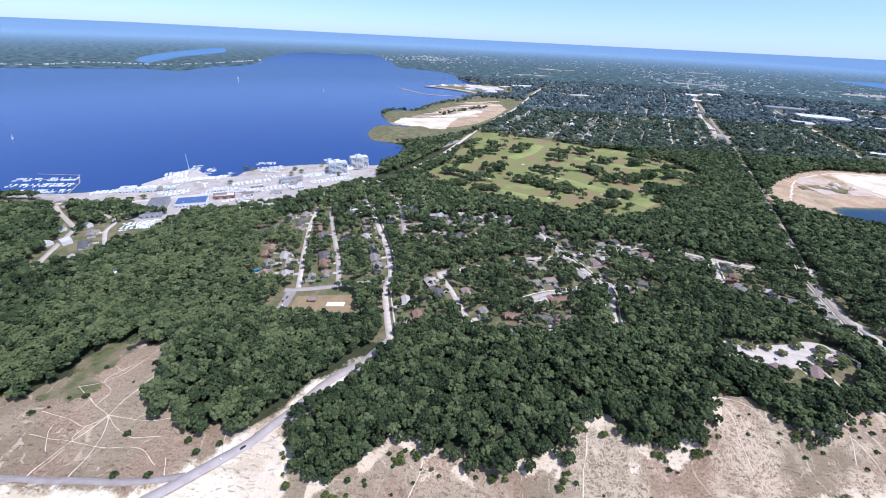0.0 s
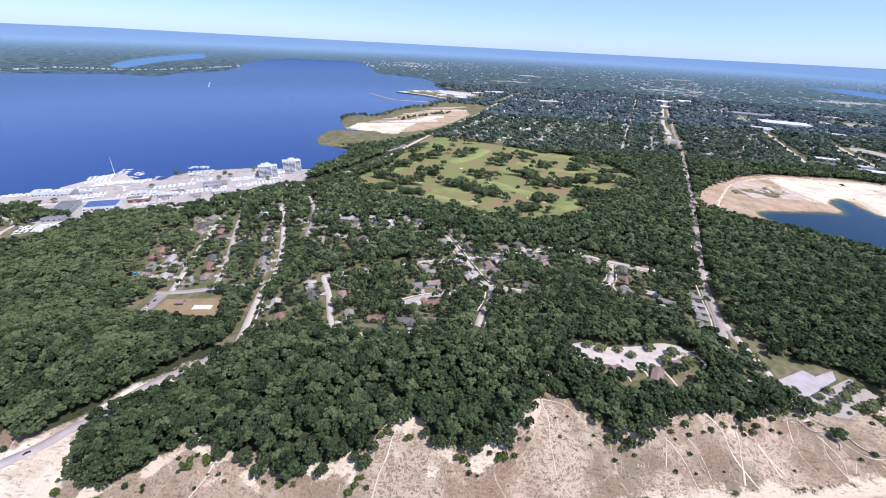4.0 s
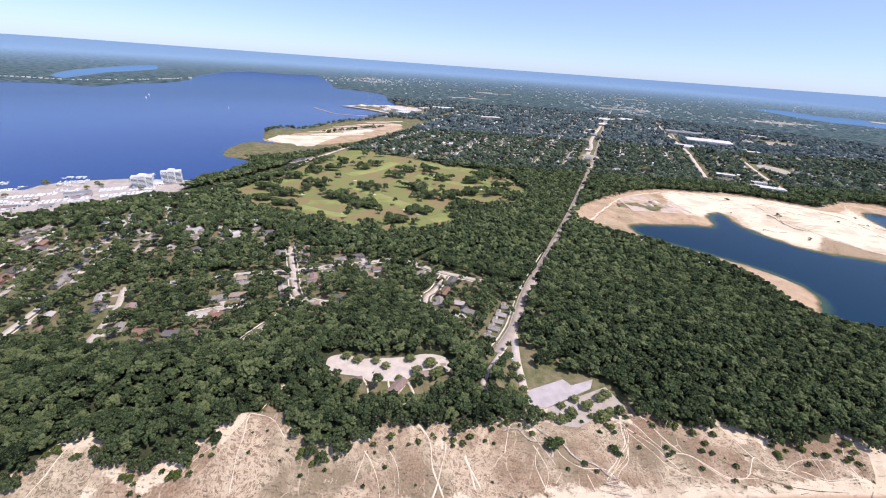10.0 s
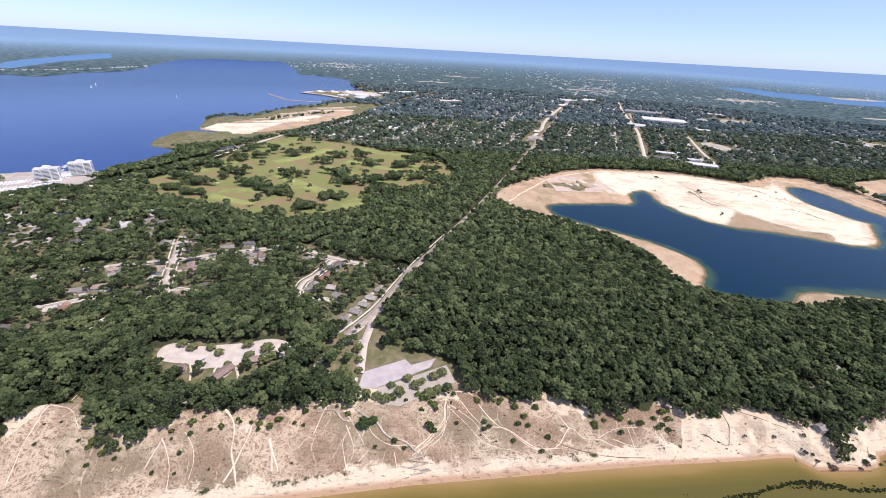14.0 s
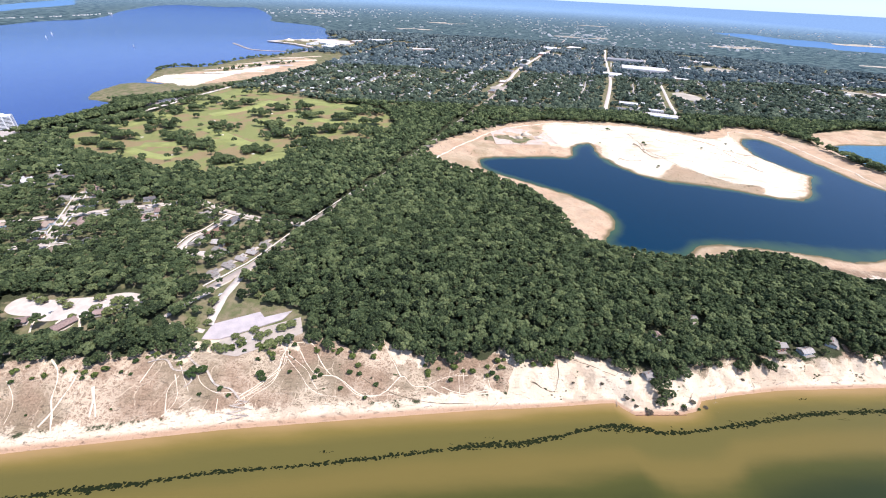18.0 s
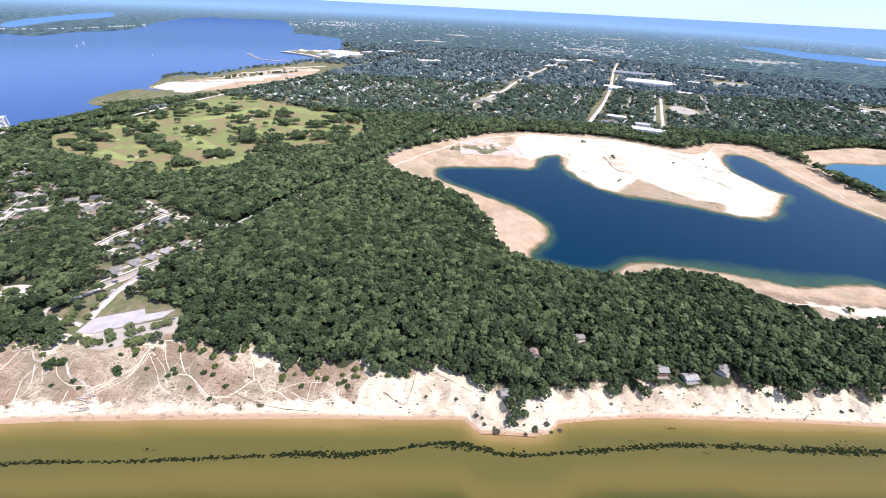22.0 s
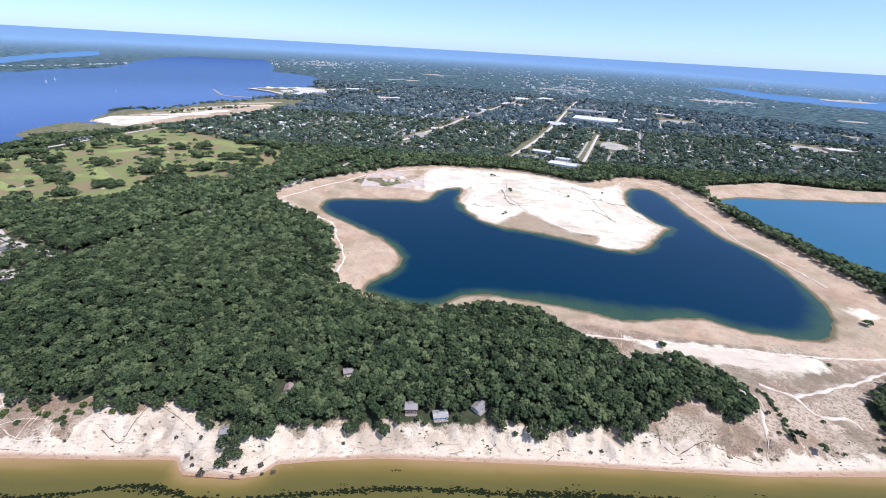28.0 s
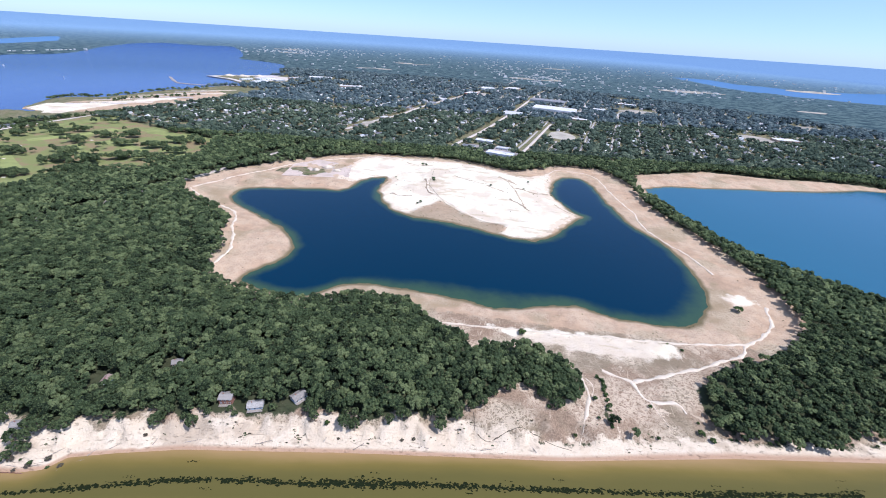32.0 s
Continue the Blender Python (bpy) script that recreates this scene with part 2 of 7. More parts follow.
g.bump(g.math("ADD", n_fine, g.math("MULTIPLY", scar, -0.4)), 1.0, 0.9)
M_GROUND = g.done(c, 0.95, 0.1)


def water_material(name, deep, shallow, reach, rough, grain):
    n = Nodes(name)
    d = n.attr("depth")
    w = n.math("ADD", d, n.math("MULTIPLY", n.math("SUBTRACT", n.noise(0.03, 4), 0.5), reach * 0.9))
    c = n.mix(n.ramp(w, 0.0, reach), shallow, deep)
    c = n.mix(n.math("MULTIPLY", n.noise(0.004, 3), 0.35), c, tuple(x * 0.7 for x in deep))
    n.bump(n.noise(grain, 3), 0.25, 0.5)
    m = n.done(c, rough, 0.22)
    n.b.inputs["IOR"].default_value = 1.33
    return m


M_BAY = water_material("deep blue bay water", (0.02, 0.056, 0.195), (0.028, 0.066, 0.17), 30.0, 0.12, 0.25)
M_PIT = water_material("clear dark pit water", (0.001, 0.023, 0.05), (0.05, 0.09, 0.045), 44.0, 0.1, 0.4)
M_POND = water_material("blue pond water", (0.03, 0.115, 0.175), (0.06, 0.13, 0.12), 20.0, 0.14, 0.4)

f = Nodes("distant land with glowing haze")
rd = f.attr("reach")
true = f.node("CombineXYZ", X=f.attr("plan_x"), Y=f.attr("plan_y")).outputs[0]
fv = f.noise(0.017, 5, true, 0.75)
fs = f.noise(0.0045, 5, true, 0.65)
ft = f.noise(0.0009, 3, true)
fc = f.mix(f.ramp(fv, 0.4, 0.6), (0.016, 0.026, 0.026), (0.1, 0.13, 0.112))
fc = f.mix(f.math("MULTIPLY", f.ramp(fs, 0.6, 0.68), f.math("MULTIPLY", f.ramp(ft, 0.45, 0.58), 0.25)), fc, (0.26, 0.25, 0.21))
# blue haze painted as emission, stronger and bluer with reach
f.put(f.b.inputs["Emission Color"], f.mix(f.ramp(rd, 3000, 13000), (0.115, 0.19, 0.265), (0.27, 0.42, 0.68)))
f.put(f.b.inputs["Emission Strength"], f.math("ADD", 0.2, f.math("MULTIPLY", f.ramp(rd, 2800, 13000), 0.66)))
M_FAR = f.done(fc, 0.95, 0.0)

# ---- terrain ----
CX, CY, EYE_Z = 632.0, 140.0, 307.0
D0, DM, EARTH = 3400.0, 5200.0, 7.4e6


def far_place(x, y, z):
    """The lie of the land: true out to 3.4 km; beyond it the distance is drawn together below the horizon."""
    x, y, z = (np.asarray(v, float) for v in (x, y, z))
    dx, dy = x - CX, y - CY
    d = np.maximum(np.hypot(dx, dy), 1e-6)
    z = z - np.minimum(d, 68000.0) ** 2 / (2 * EARTH)
    near = np.where(d < D0, d, D0 + (DM - D0) * (1 - np.exp(-(d - D0) / (DM - D0))))
    k = near / d
    return CX + dx * k, CY + dy * k, EYE_Z + (z - EYE_Z) * k


def smooth(a, b, v):
    t = np.clip((np.asarray(v, float) - a) / (b - a), 0, 1)
    return t * t * (3 - 2 * t)


def seg_dist(px, py, pts, closed=False):
    pts = np.asarray(pts, float)
    ends = np.roll(pts, -1, 0) if closed else pts[1:]
    best = np.full(np.shape(px), 1e12)
    for (ax, ay), (bx, by) in zip(pts, ends):
        ex, ey = bx - ax, by - ay
        t = np.clip(((px - ax) * ex + (py - ay) * ey) / (ex * ex + ey * ey + 1e-9), 0, 1)
        best = np.minimum(best, (px - ax - t * ex) ** 2 + (py - ay - t * ey) ** 2)
    return np.sqrt(best)


def sdf(px, py, pts):
    """Metres inside (+) or outside (-) an outline."""
    pts = np.asarray(pts, float)
    ins = np.zeros(np.shape(px), bool)
    for (ax, ay), (bx, by) in zip(pts, np.roll(pts, -1, 0)):
        if ay != by:
            ins ^= ((ay > py) != (by > py)) & (px < (bx - ax) * (py - ay) / (by - ay) + ax)
    return np.where(ins, 1, -1) * seg_dist(px, py, pts, True)


SHORE = [(-8370, -2232), (-372, 140), (0, 231), (232, 275), (404, 304), (539, 324), (739, 346), (816, 352), (853, 356), (869, 357), (875, 350), (882, 345), (923, 346), (940, 350), (950, 361), (986, 368), (1034, 375), (1174, 383), (1357, 390), (1510, 404), (1652, 411), (2232, 465), (11160, 1488)]
BAY = [(-8370, 186), (-2790, 502), (-1395, 614), (-847, 737), (-720, 771), (-644, 810), (-588, 883), (-493, 915), (-500, 977), (-367, 1056), (-258, 1070), (-209, 1079), (-167, 1218), (-188, 1290), (-228, 1314), (-300, 1336), (-334, 1445), (-327, 1571), (-215, 1566), (-212, 1580), (-292, 1603), (-335, 1720), (-374, 1835), (-330, 1892), (-238, 1905), (-208, 2040), (-170, 2203), (-88, 2340), (-30, 2440), (60, 2510), (20, 2600), (-60, 2680), (-137, 2753), (-315, 2832), (-215, 2957), (-41, 3050), (60, 3200), (-88, 3371), (-229, 3958), (-477, 4157), (-811, 4298), (-900, 4700), (-1263, 5521), (-1729, 6424), (-1976, 6031), (-2478, 6181), (-2602, 5688), (-2299, 4608), (-2060, 4100), (-1910, 3660), (-2060, 3384), (-1990, 3044), (-2010, 2920), (-2190, 2990), (-2400, 2960), (-2600, 2800), (-2840, 2605), (-4650, 2325), (-8370, 2139)]
COVE = [(-2560, 3360), (-2660, 3560), (-2930, 4232), (-3110, 5150), (-3900, 6250), (-3600, 5130), (-3290, 4260), (-3100, 3900), (-2800, 3480)]
PIT = [(790, 943), (805, 986), (948, 1003), (1010, 1004), (1041, 1099), (1093, 1115), (1075, 992), (1156, 888), (1250, 871), (1382, 813), (1440, 840), (1462, 885), (1512, 928), (1526, 948), (1508, 962), (1484, 1020), (1479, 1091), (1520, 1196), (1555, 1216), (1586, 1208), (1598, 1135), (1597, 1008), (1609, 913), (1638, 844), (1645, 770), (1629, 660), (1571, 591), (1484, 595), (1411, 629), (1322, 601), (1270, 620), (1175, 640), (1109, 643), (1055, 594), (958, 623), (956, 644), (995, 688), (996, 750), (936, 817), (820, 895)]
POND = [(1735, 1185), (1727, 1064), (1734, 986), (1767, 844), (1818, 751), (1906, 675), (2139, 595), (2511, 651), (2697, 930), (2479, 1309), (2230, 1232), (1991, 1211)]
FAR_RIVER = [(4239, 6002), (4672, 5994), (4699, 5465), (5033, 5198), (5335, 4957), (7000, 5600), (7000, 4300), (5000, 3900), (4700, 4060), (4420, 4200), (4200, 4400), (4160, 4944)]
SAND_NORTH = [(671, 947), (708, 1055), (832, 1185), (986, 1292), (1242, 1296), (1391, 1200), (1508, 1260), (1563, 1299), (1654, 1282), (1688, 1167), (1674, 1013), (1716, 854), (1734, 703), (1711, 595), (1606, 558), (1488, 577), (1321, 586), (1200, 604), (1116, 604), (1055, 577), (958, 609), (916, 631), (904, 709), (852, 821)]
SAND_FLAT = [(1193, 642), (1205, 590), (1240, 545), (1275, 530), (1275, 502), (1300, 524), (1348, 520), (1384, 495), (1388, 470), (1400, 440), (1424, 415), (1500, 415), (1505, 470), (1530, 492), (1568, 517), (1625, 534), (1690, 575), (1715, 620), (1690, 700), (1655, 670), (1395, 670)]
GOLF = [(-97, 1011), (-41, 1138), (-18, 1344), (35, 1522), (112, 1521), (551, 1329), (598, 1159), (556, 1036), (455, 1003), (403, 875), (293, 807), (255, 804), (153, 848), (0, 893)]
MILL = [(-300, 1336), (-228, 1314), (-150, 1318), (-60, 1400), (30, 1575), (120, 1765), (225, 2140), (250, 2330), (120, 2420), (-30, 2400), (-88, 2340), (-170, 2203), (-208, 2040), (-238, 1905), (-374, 1835), (-292, 1603), (-327, 1571), (-334, 1445)]
DUNE_NORTH = [(-837, 300), (-348, 296), (-322, 345), (-300, 372), (-259, 378), (-252, 343), (-234, 311), (-204, 297), (-191, 280), (-164, 292), (-145, 292), (-124, 318), (-112, 290), (-100, 262), (-70, 261), (-36, 296), (-14, 290), (32, 286), (50, 283), (103, 298), (114, 327), (136, 329), (152, 307), (199, 316), (232, 345), (249, 386), (261, 383), (275, 358), (297, 337)]
DUNE_SOUTH = [(335, 344), (364, 365), (386, 361), (431, 368), (484, 395), (577, 409), (605, 402), (640, 396), (655, 410), (668, 395), (705, 391), (731, 390), (752, 384), (770, 400), (785, 387), (848, 394), (893, 379), (930, 374), (987, 390), (1081, 398), (1257, 409), (1284, 432), (1316, 448), (1335, 455), (1350, 432), (1378, 440), (1390, 470), (1404, 420), (1418, 440), (1424, 410), (1500, 440), (1520, 420), (1598, 416), (1674, 437), (2232, 484), (11160, 1581)]
DUNE_EDGE = DUNE_NORTH + DUNE_SOUTH
WOOD_HILLS = [(140, 385, 10, 110, 55), (-205, 400, 12, 102, 65), (310, 520, 6, 80, 60), (700, 575, 15, 140, 105), (840, 720, 9, 90, 80), (1165, 475, 13, 60, 45), (1290, 470, 8, 50, 40), (860, 450, 5, 60, 40)]


def rounded(pts, times=2):
    """An outline with its corners cut."""
    p = np.asarray(pts, float)
    for _ in range(times):
        q = np.roll(p, -1, 0)
        p = np.stack([p * 0.78 + q * 0.22, p * 0.22 + q * 0.78], 1).reshape(-1, 2)
    return p


PIT, BAY, POND, SAND_NORTH, SAND_FLAT, MILL = rounded(PIT, 1), rounded(BAY, 1), rounded(POND, 1), rounded(SAND_NORTH, 1), rounded(SAND_FLAT, 1), rounded(MILL, 1)


LOT = [(481, 408), (482, 429), (522, 449), (529, 441), (554, 452), (548, 439), (497, 409)]
STALLS = [(499, 410), (565, 444), (574, 421), (522, 389), (511, 390), (495, 396)]
ROUND_LOT = [(282, 430), (280, 447), (299, 454), (311, 446), (328, 449), (359, 454), (380, 463), (402, 459), (407, 441), (397, 432), (374, 438), (360, 416), (348, 419), (329, 415), (319, 422), (296, 423)]
BALL_FIELD = [(-205, 446), (-205, 500), (-122, 506), (-102, 452)]
PADS = [(LOT, 14.0), (STALLS, 12.6), (ROUND_LOT, 24.0), (BALL_FIELD, 7.0)]


HARBOUR_PAD = [(-720, 745), (-570, 680), (-480, 640), (-500, 690), (-440, 730), (-345, 780), (-290, 850), (-225, 960), (-235, 1025), (-300, 1020), (-375, 1000), (-455, 940), (-490, 915), (-500, 905), (-575, 885), (-640, 820)]
PADS += [(HARBOUR_PAD, 2.2)]


def shore_y(x):
    return np.interp(x, [p[0] for p in SHORE], [p[1] for p in SHORE])


def wave(x, y, size, seed=0.0):
    """Cheap rolling relief, about -1 to 1."""
    a = np.sin(x / size + seed) * np.cos(y / size * 1.13 + seed * 2.1)
    b = np.sin((x * 0.7 + y * 0.8) / size * 1.9 + seed * 1.7) * 0.5
    c = np.cos((x * 0.9 - y * 0.6) / size * 3.7 + seed * 0.6) * 0.28
    return (a + b + c) / 1.5


def water_gap(x, y):
    """Metres from the nearest lake shore, negative in the water."""
    d = -sdf(x, y, BAY)
    for p in (PIT, POND, COVE, FAR_RIVER):
        d = np.minimum(d, -sdf(x, y, p))
    d = d + wave(x, y, 8.0, 2.2) * 2.0 + wave(x, y, 26.0, 6.1) * 3.5
    d = d + wave(x, y, 31.0, 1.3) * 6.0 * smooth(690, 760, y) * smooth(1000, 1060, x) * (1 - smooth(1500, 1560, x))
    return np.minimum(d, (y - shore_y(x)) * 0.985)


def land(x, y, gap=None):
    """The height of the ground."""
    x, y = np.asarray(x, float), np.asarray(y, float)
    gap = water_gap(x, y) if gap is None else gap
    ds = y - shore_y(x)
    bluff = smooth(690, 800, x) * (1 - smooth(1358, 1451, x))
    top = np.interp(x, [-372, 0, 232, 391, 465, 539, 595, 1376, 1451, 2046], [13, 16, 24, 26, 16, 10, 9, 9, 6, 8])
    rough = wave(x, y, 9, 1.0) * 0.8 + wave(x, y, 23, 2.0) * 1.3
    dune = 2.2 * np.clip(ds / 14, 0, 1) + top * smooth(8, 80, ds) + rough * smooth(10, 40, ds)
    gully = wave(x, 0.3 * y, 2.7, 3.0) * 3.4 + wave(x, y, 7, 4.0) * 4.5 + wave(x, y, 19, 9.0) * 6
    steep = 2.4 * np.clip(ds / 10, 0, 1) + 11 * smooth(9, 31, ds + gully) + rough * 0.8 * smooth(8, 25, ds)
    z = dune * (1 - bluff) + steep * bluff
    back = 7 + wave(x, y, 160, 5.0) * 2.5
    keep = 1 - smooth(130, 320, ds)
    z = z * keep + back * (1 - keep)
    for hx, hy, amp, sx, sy in WOOD_HILLS:
        z = z + amp * np.exp(-((x - hx) / sx) ** 2 - ((y - hy) / sy) ** 2) * smooth(20, 70, ds)
    pit = np.maximum(sdf(x, y, SAND_NORTH), sdf(x, y, SAND_FLAT))
    low = 3.5 + wave(x, y, 40, 7.0) * 1.4 + wave(x, y, 12, 8.0) * 0.5 + 7 * np.exp(-((x - 1237) / 177) ** 2 - ((y - 1097) / 112) ** 2)
    heap = np.exp(-((x - 1290) / 190) ** 2 - ((y - 1080) / 150) ** 2)
    low = low + heap * (1.6 * wave(x, y, 21, 3.0) + 0.9 * wave(x, y, 8, 1.0) + 5.0 * smooth(-12, 14, sdf(x, y, [(1189, 1046), (1214, 976), (1256, 931), (1297, 906), (1347, 887), (1440, 900), (1480, 1100), (1300, 1250), (1150, 1200)])))
    wpit = smooth(-25, 20, pit) * smooth(60, 130, ds)
    z = z * (1 - wpit) + low * wpit
    for p, level in PADS:
        w = smooth(-14, 1, sdf(x, y, p))
        z = z * (1 - w) + level * w
    cap = np.where(ds < 90, 1e9, 0.2 + 0.11 * np.maximum(gap, 0) + 0.0009 * np.maximum(gap, 0) ** 2)
    z = np.minimum(z, cap)
    return np.where(gap > 0, np.maximum(z, 0.02), np.maximum(gap * 0.12, -7.0))


def mesh_np(name, verts, faces, mats, attrs=None, smooth_shade=True):
    """A mesh from arrays: corners (N, 3) and faces (M, 3 or 4)."""
    me = bpy.data.meshes.new(name)
    verts, faces = np.asarray(verts, np.float32), np.asarray(faces, np.int32)
    k = faces.shape[1]
    me.vertices.add(len(verts))
    me.vertices.foreach_set("co", verts.ravel())
    me.loops.add(faces.size)
    me.loops.foreach_set("vertex_index", faces.ravel())
    me.polygons.add(len(faces))
    me.polygons.foreach_set("loop_start", np.arange(0, faces.size, k, dtype=np.int32))
    me.polygons.foreach_set("use_smooth", np.full(len(faces), smooth_shade))
    for key, v in (attrs or {}).items():
        me.attributes.new(key, "FLOAT", "POINT").data.foreach_set("value", np.asarray(v, np.float32))
    for m in mats:
        me.materials.append(m)
    me.update()
    return me


def steps(parts):
    """Grid lines: runs of (from, to, step), then outward growth."""
    out = []
    for a, b, s in parts:
        out += list(np.arange(a, b, s))
    return out


def grown(a, first, last, ratio=1.12):
    out, s = [], first
    while abs(a) < last:
        a += s
        s *= ratio
        out.append(a)
    return out


gx = sorted(grown(-4000, -90, 62000)) + steps([(-4000, -2800, 80.0), (-2800, -440, 32.0), (-440, 500, 5.0), (500, 1420, 3.6), (1420, 1800, 5.0)]) + [1800.0] + grown(1800, 8, 62000)
gy = sorted(grown(215, -12, 20000, 1.3)) + steps([(215, 330, 3.6), (330, 425, 2.0), (425, 700, 4.5), (700, 1400, 6.5)]) + steps([(1400, 1700, 12.0), (1700, 3300, 28.0)]) + [3300.0] + grown(3300, 30, 66000, 1.05)
GX, GY = np.meshgrid(np.array(sorted(gx)), np.array(sorted(gy)))
gap0 = water_gap(GX, GY)
HZ = land(GX, GY, gap0)
ds0 = GY - shore_y(GX)


def wood_edge(x, y):
    """Where the woods begin behind the dunes."""
    return np.interp(x, [p[0] for p in DUNE_EDGE], [p[1] for p in DUNE_EDGE]) + 6 * wave(x, y, 6, 1.5) + 5 * wave(x, y, 17, 4.5)


edge_y = wood_edge(GX, GY) + 9
bl = smooth(567, 651, GX) * (1 - smooth(1367, 1442, GX))
a_dune = np.minimum(edge_y - GY, ds0 - 12)
a_dune = np.maximum(a_dune, np.minimum(sdf(GX, GY, SAND_FLAT), 40))
a_dune = np.maximum(a_dune, np.minimum(sdf(GX, GY, SAND_NORTH) + 14, 30))
top_y = shore_y(GX) + np.interp(GX, [770, 800, 1175, 1240, 1330, 1420], [15, 90, 90, 28, 18, 14]) + 3 * wave(GX, GY, 5, 2.0)
bank = np.minimum(np.where(bl > 0.5, np.minimum(edge_y - 6, top_y) - GY, 11 - ds0 * 0.7), ds0 + 10)
PENINSULA = [(1080, 1012), (1106, 1100), (1061, 1107), (1015, 1060), (965, 1075), (980, 1196), (1003, 1276), (1114, 1287), (1257, 1276), (1347, 1226), (1429, 1174), (1498, 1225), (1507, 1198), (1480, 1111), (1481, 1032), (1517, 959), (1454, 880), (1410, 815), (1340, 820), (1269, 842), (1204, 890), (1154, 888), (1087, 965)]
a_sand = np.maximum(bank, sdf(GX, GY, rounded(PENINSULA, 1)) - 2)
a_dune = np.maximum(a_dune, np.where((GX > 1690) & (GX < 2700) & (GY > 1080), 24 - gap0, -99))
WHITE = [(-190, 243), (-122, 300), (-112, 290), (-100, 262), (-92, 215), (-300, 160), (-420, 215), (-300, 238)]
BLOWOUT = [(1298, 561), (1342, 563), (1438, 560), (1520, 550), (1528, 539), (1505, 524), (1458, 520), (1396, 528), (1332, 546)]
BLOW_EAST = [(1645, 672), (1679, 676), (1692, 650), (1654, 644)]
HARBOUR = [(-837, 725), (-651, 716), (-521, 707), (-437, 716), (-343, 767), (-242, 893), (-200, 967), (-209, 1088), (-372, 1070), (-521, 986), (-651, 837)]
MILL_BARE = [(-300, 1600), (-190, 1562), (-136, 1515), (-40, 1530), (60, 1640), (130, 1800), (200, 2060), (180, 2200), (60, 2300), (-60, 2180), (-150, 2010), (-190, 1880), (-260, 1760)]
a_pit = np.maximum(sdf(GX, GY, SAND_NORTH) + 12, np.minimum(sdf(GX, GY, SAND_FLAT), GY - 590))
bare_m = sdf(GX, GY, MILL_BARE)
a_pit = np.maximum(a_pit, bare_m - 38)
a_pale = np.maximum.reduce([sdf(GX, GY, p) for p in (WHITE, BLOWOUT, BLOW_EAST)] + [sdf(GX, GY, rounded(PENINSULA, 1)) - 13])
POND_BANK = [(1700, 1120), (1712, 1190), (1753, 1268), (1978, 1345), (2172, 1310), (2398, 1315), (2500, 1290), (2217, 1200), (1907, 1130), (1766, 1130)]
DRIVE_SIDE = [(-240, 195), (-212, 220), (-182, 245), (-159, 266), (-141, 283), (-119, 318), (-98, 352), (-75, 380)]
a_pale = np.maximum(a_pale, 8.0 - seg_dist(GX, GY, DRIVE_SIDE))
MILL_SAND = [(-290, 1609), (-183, 1569), (-136, 1521), (-78, 1522), (-70, 1634), (-40, 1773), (60, 1950), (20, 1990), (-80, 1850), (-174, 1720), (-258, 1712)]
a_pale = np.maximum(a_pale, sdf(GX, GY, MILL_SAND) - 4)
rim_ = edge_y - GY
tongue = np.minimum(np.minimum(rim_ + 2, 12 - rim_ + 6 * wave(GX, GY, 11, 2.7)), (wave(GX, GY, 16, 6.3) - 0.15) * 30)
a_sand = np.maximum(a_sand, np.where((GX > -90) & (GX < 800) & (ds0 > 12), tongue, -50))
PIT_BANK = [(1150, 888), (1187, 930), (1222, 968), (1264, 922), (1303, 880), (1354, 874), (1340, 834), (1285, 842), (1246, 858), (1205, 872)]
CLEARING = [(-330, 313), (-317, 326), (-324, 347), (-321, 374), (-304, 380), (-304, 350), (-310, 343), (-295, 323), (-309, 308)]
a_pale = np.minimum(a_pale, -sdf(GX, GY, PIT_BANK))
a_sand = np.minimum(a_sand, -sdf(GX, GY, PIT_BANK))
olive = sdf(GX, GY, CLEARING)
a_pit = np.minimum(np.maximum.reduce([a_pit, sdf(GX, GY, POND_BANK)]), np.hypot((GX - 880) * 0.5, GY - 1110) - 30)
a_dune = np.minimum(a_dune, np.hypot((GX - 880) * 0.5, GY - 1110) - 30)
a_dune = np.minimum(a_dune, -olive - 4)
a_sand = np.minimum(a_sand, -olive - 4)
nx, ny = GX.shape[1], GX.shape[0]
idx = np.arange(nx * ny).reshape(ny, nx)
quads = np.stack([idx[:-1, :-1], idx[:-1, 1:], idx[1:, 1:], idx[1:, :-1]], -1).reshape(-1, 4)
mx, my, mz = far_place(GX, GY, HZ)
WEST_LAWN = [(-545, 515), (-495, 530), (-498, 600), (-540, 655), (-575, 625)]
PARK_LAWN = [(465, 484), (437, 409), (493, 386), (595, 414), (567, 465), (512, 465), (498, 521)]
PICNIC = [(300, 452), (276, 437), (283, 421), (318, 402), (325, 385), (374, 385), (400, 415), (412, 452)]
LAWN = [(-391, 465), (-279, 437), (-56, 409), (19, 446), (279, 474), (521, 456), (558, 651), (279, 744), (56, 800), (-112, 930), (-391, 930)]
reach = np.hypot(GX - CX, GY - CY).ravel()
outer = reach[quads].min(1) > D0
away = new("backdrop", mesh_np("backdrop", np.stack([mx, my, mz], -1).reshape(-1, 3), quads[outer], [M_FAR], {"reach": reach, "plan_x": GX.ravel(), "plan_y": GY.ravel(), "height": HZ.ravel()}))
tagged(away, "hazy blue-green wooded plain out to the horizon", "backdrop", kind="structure")
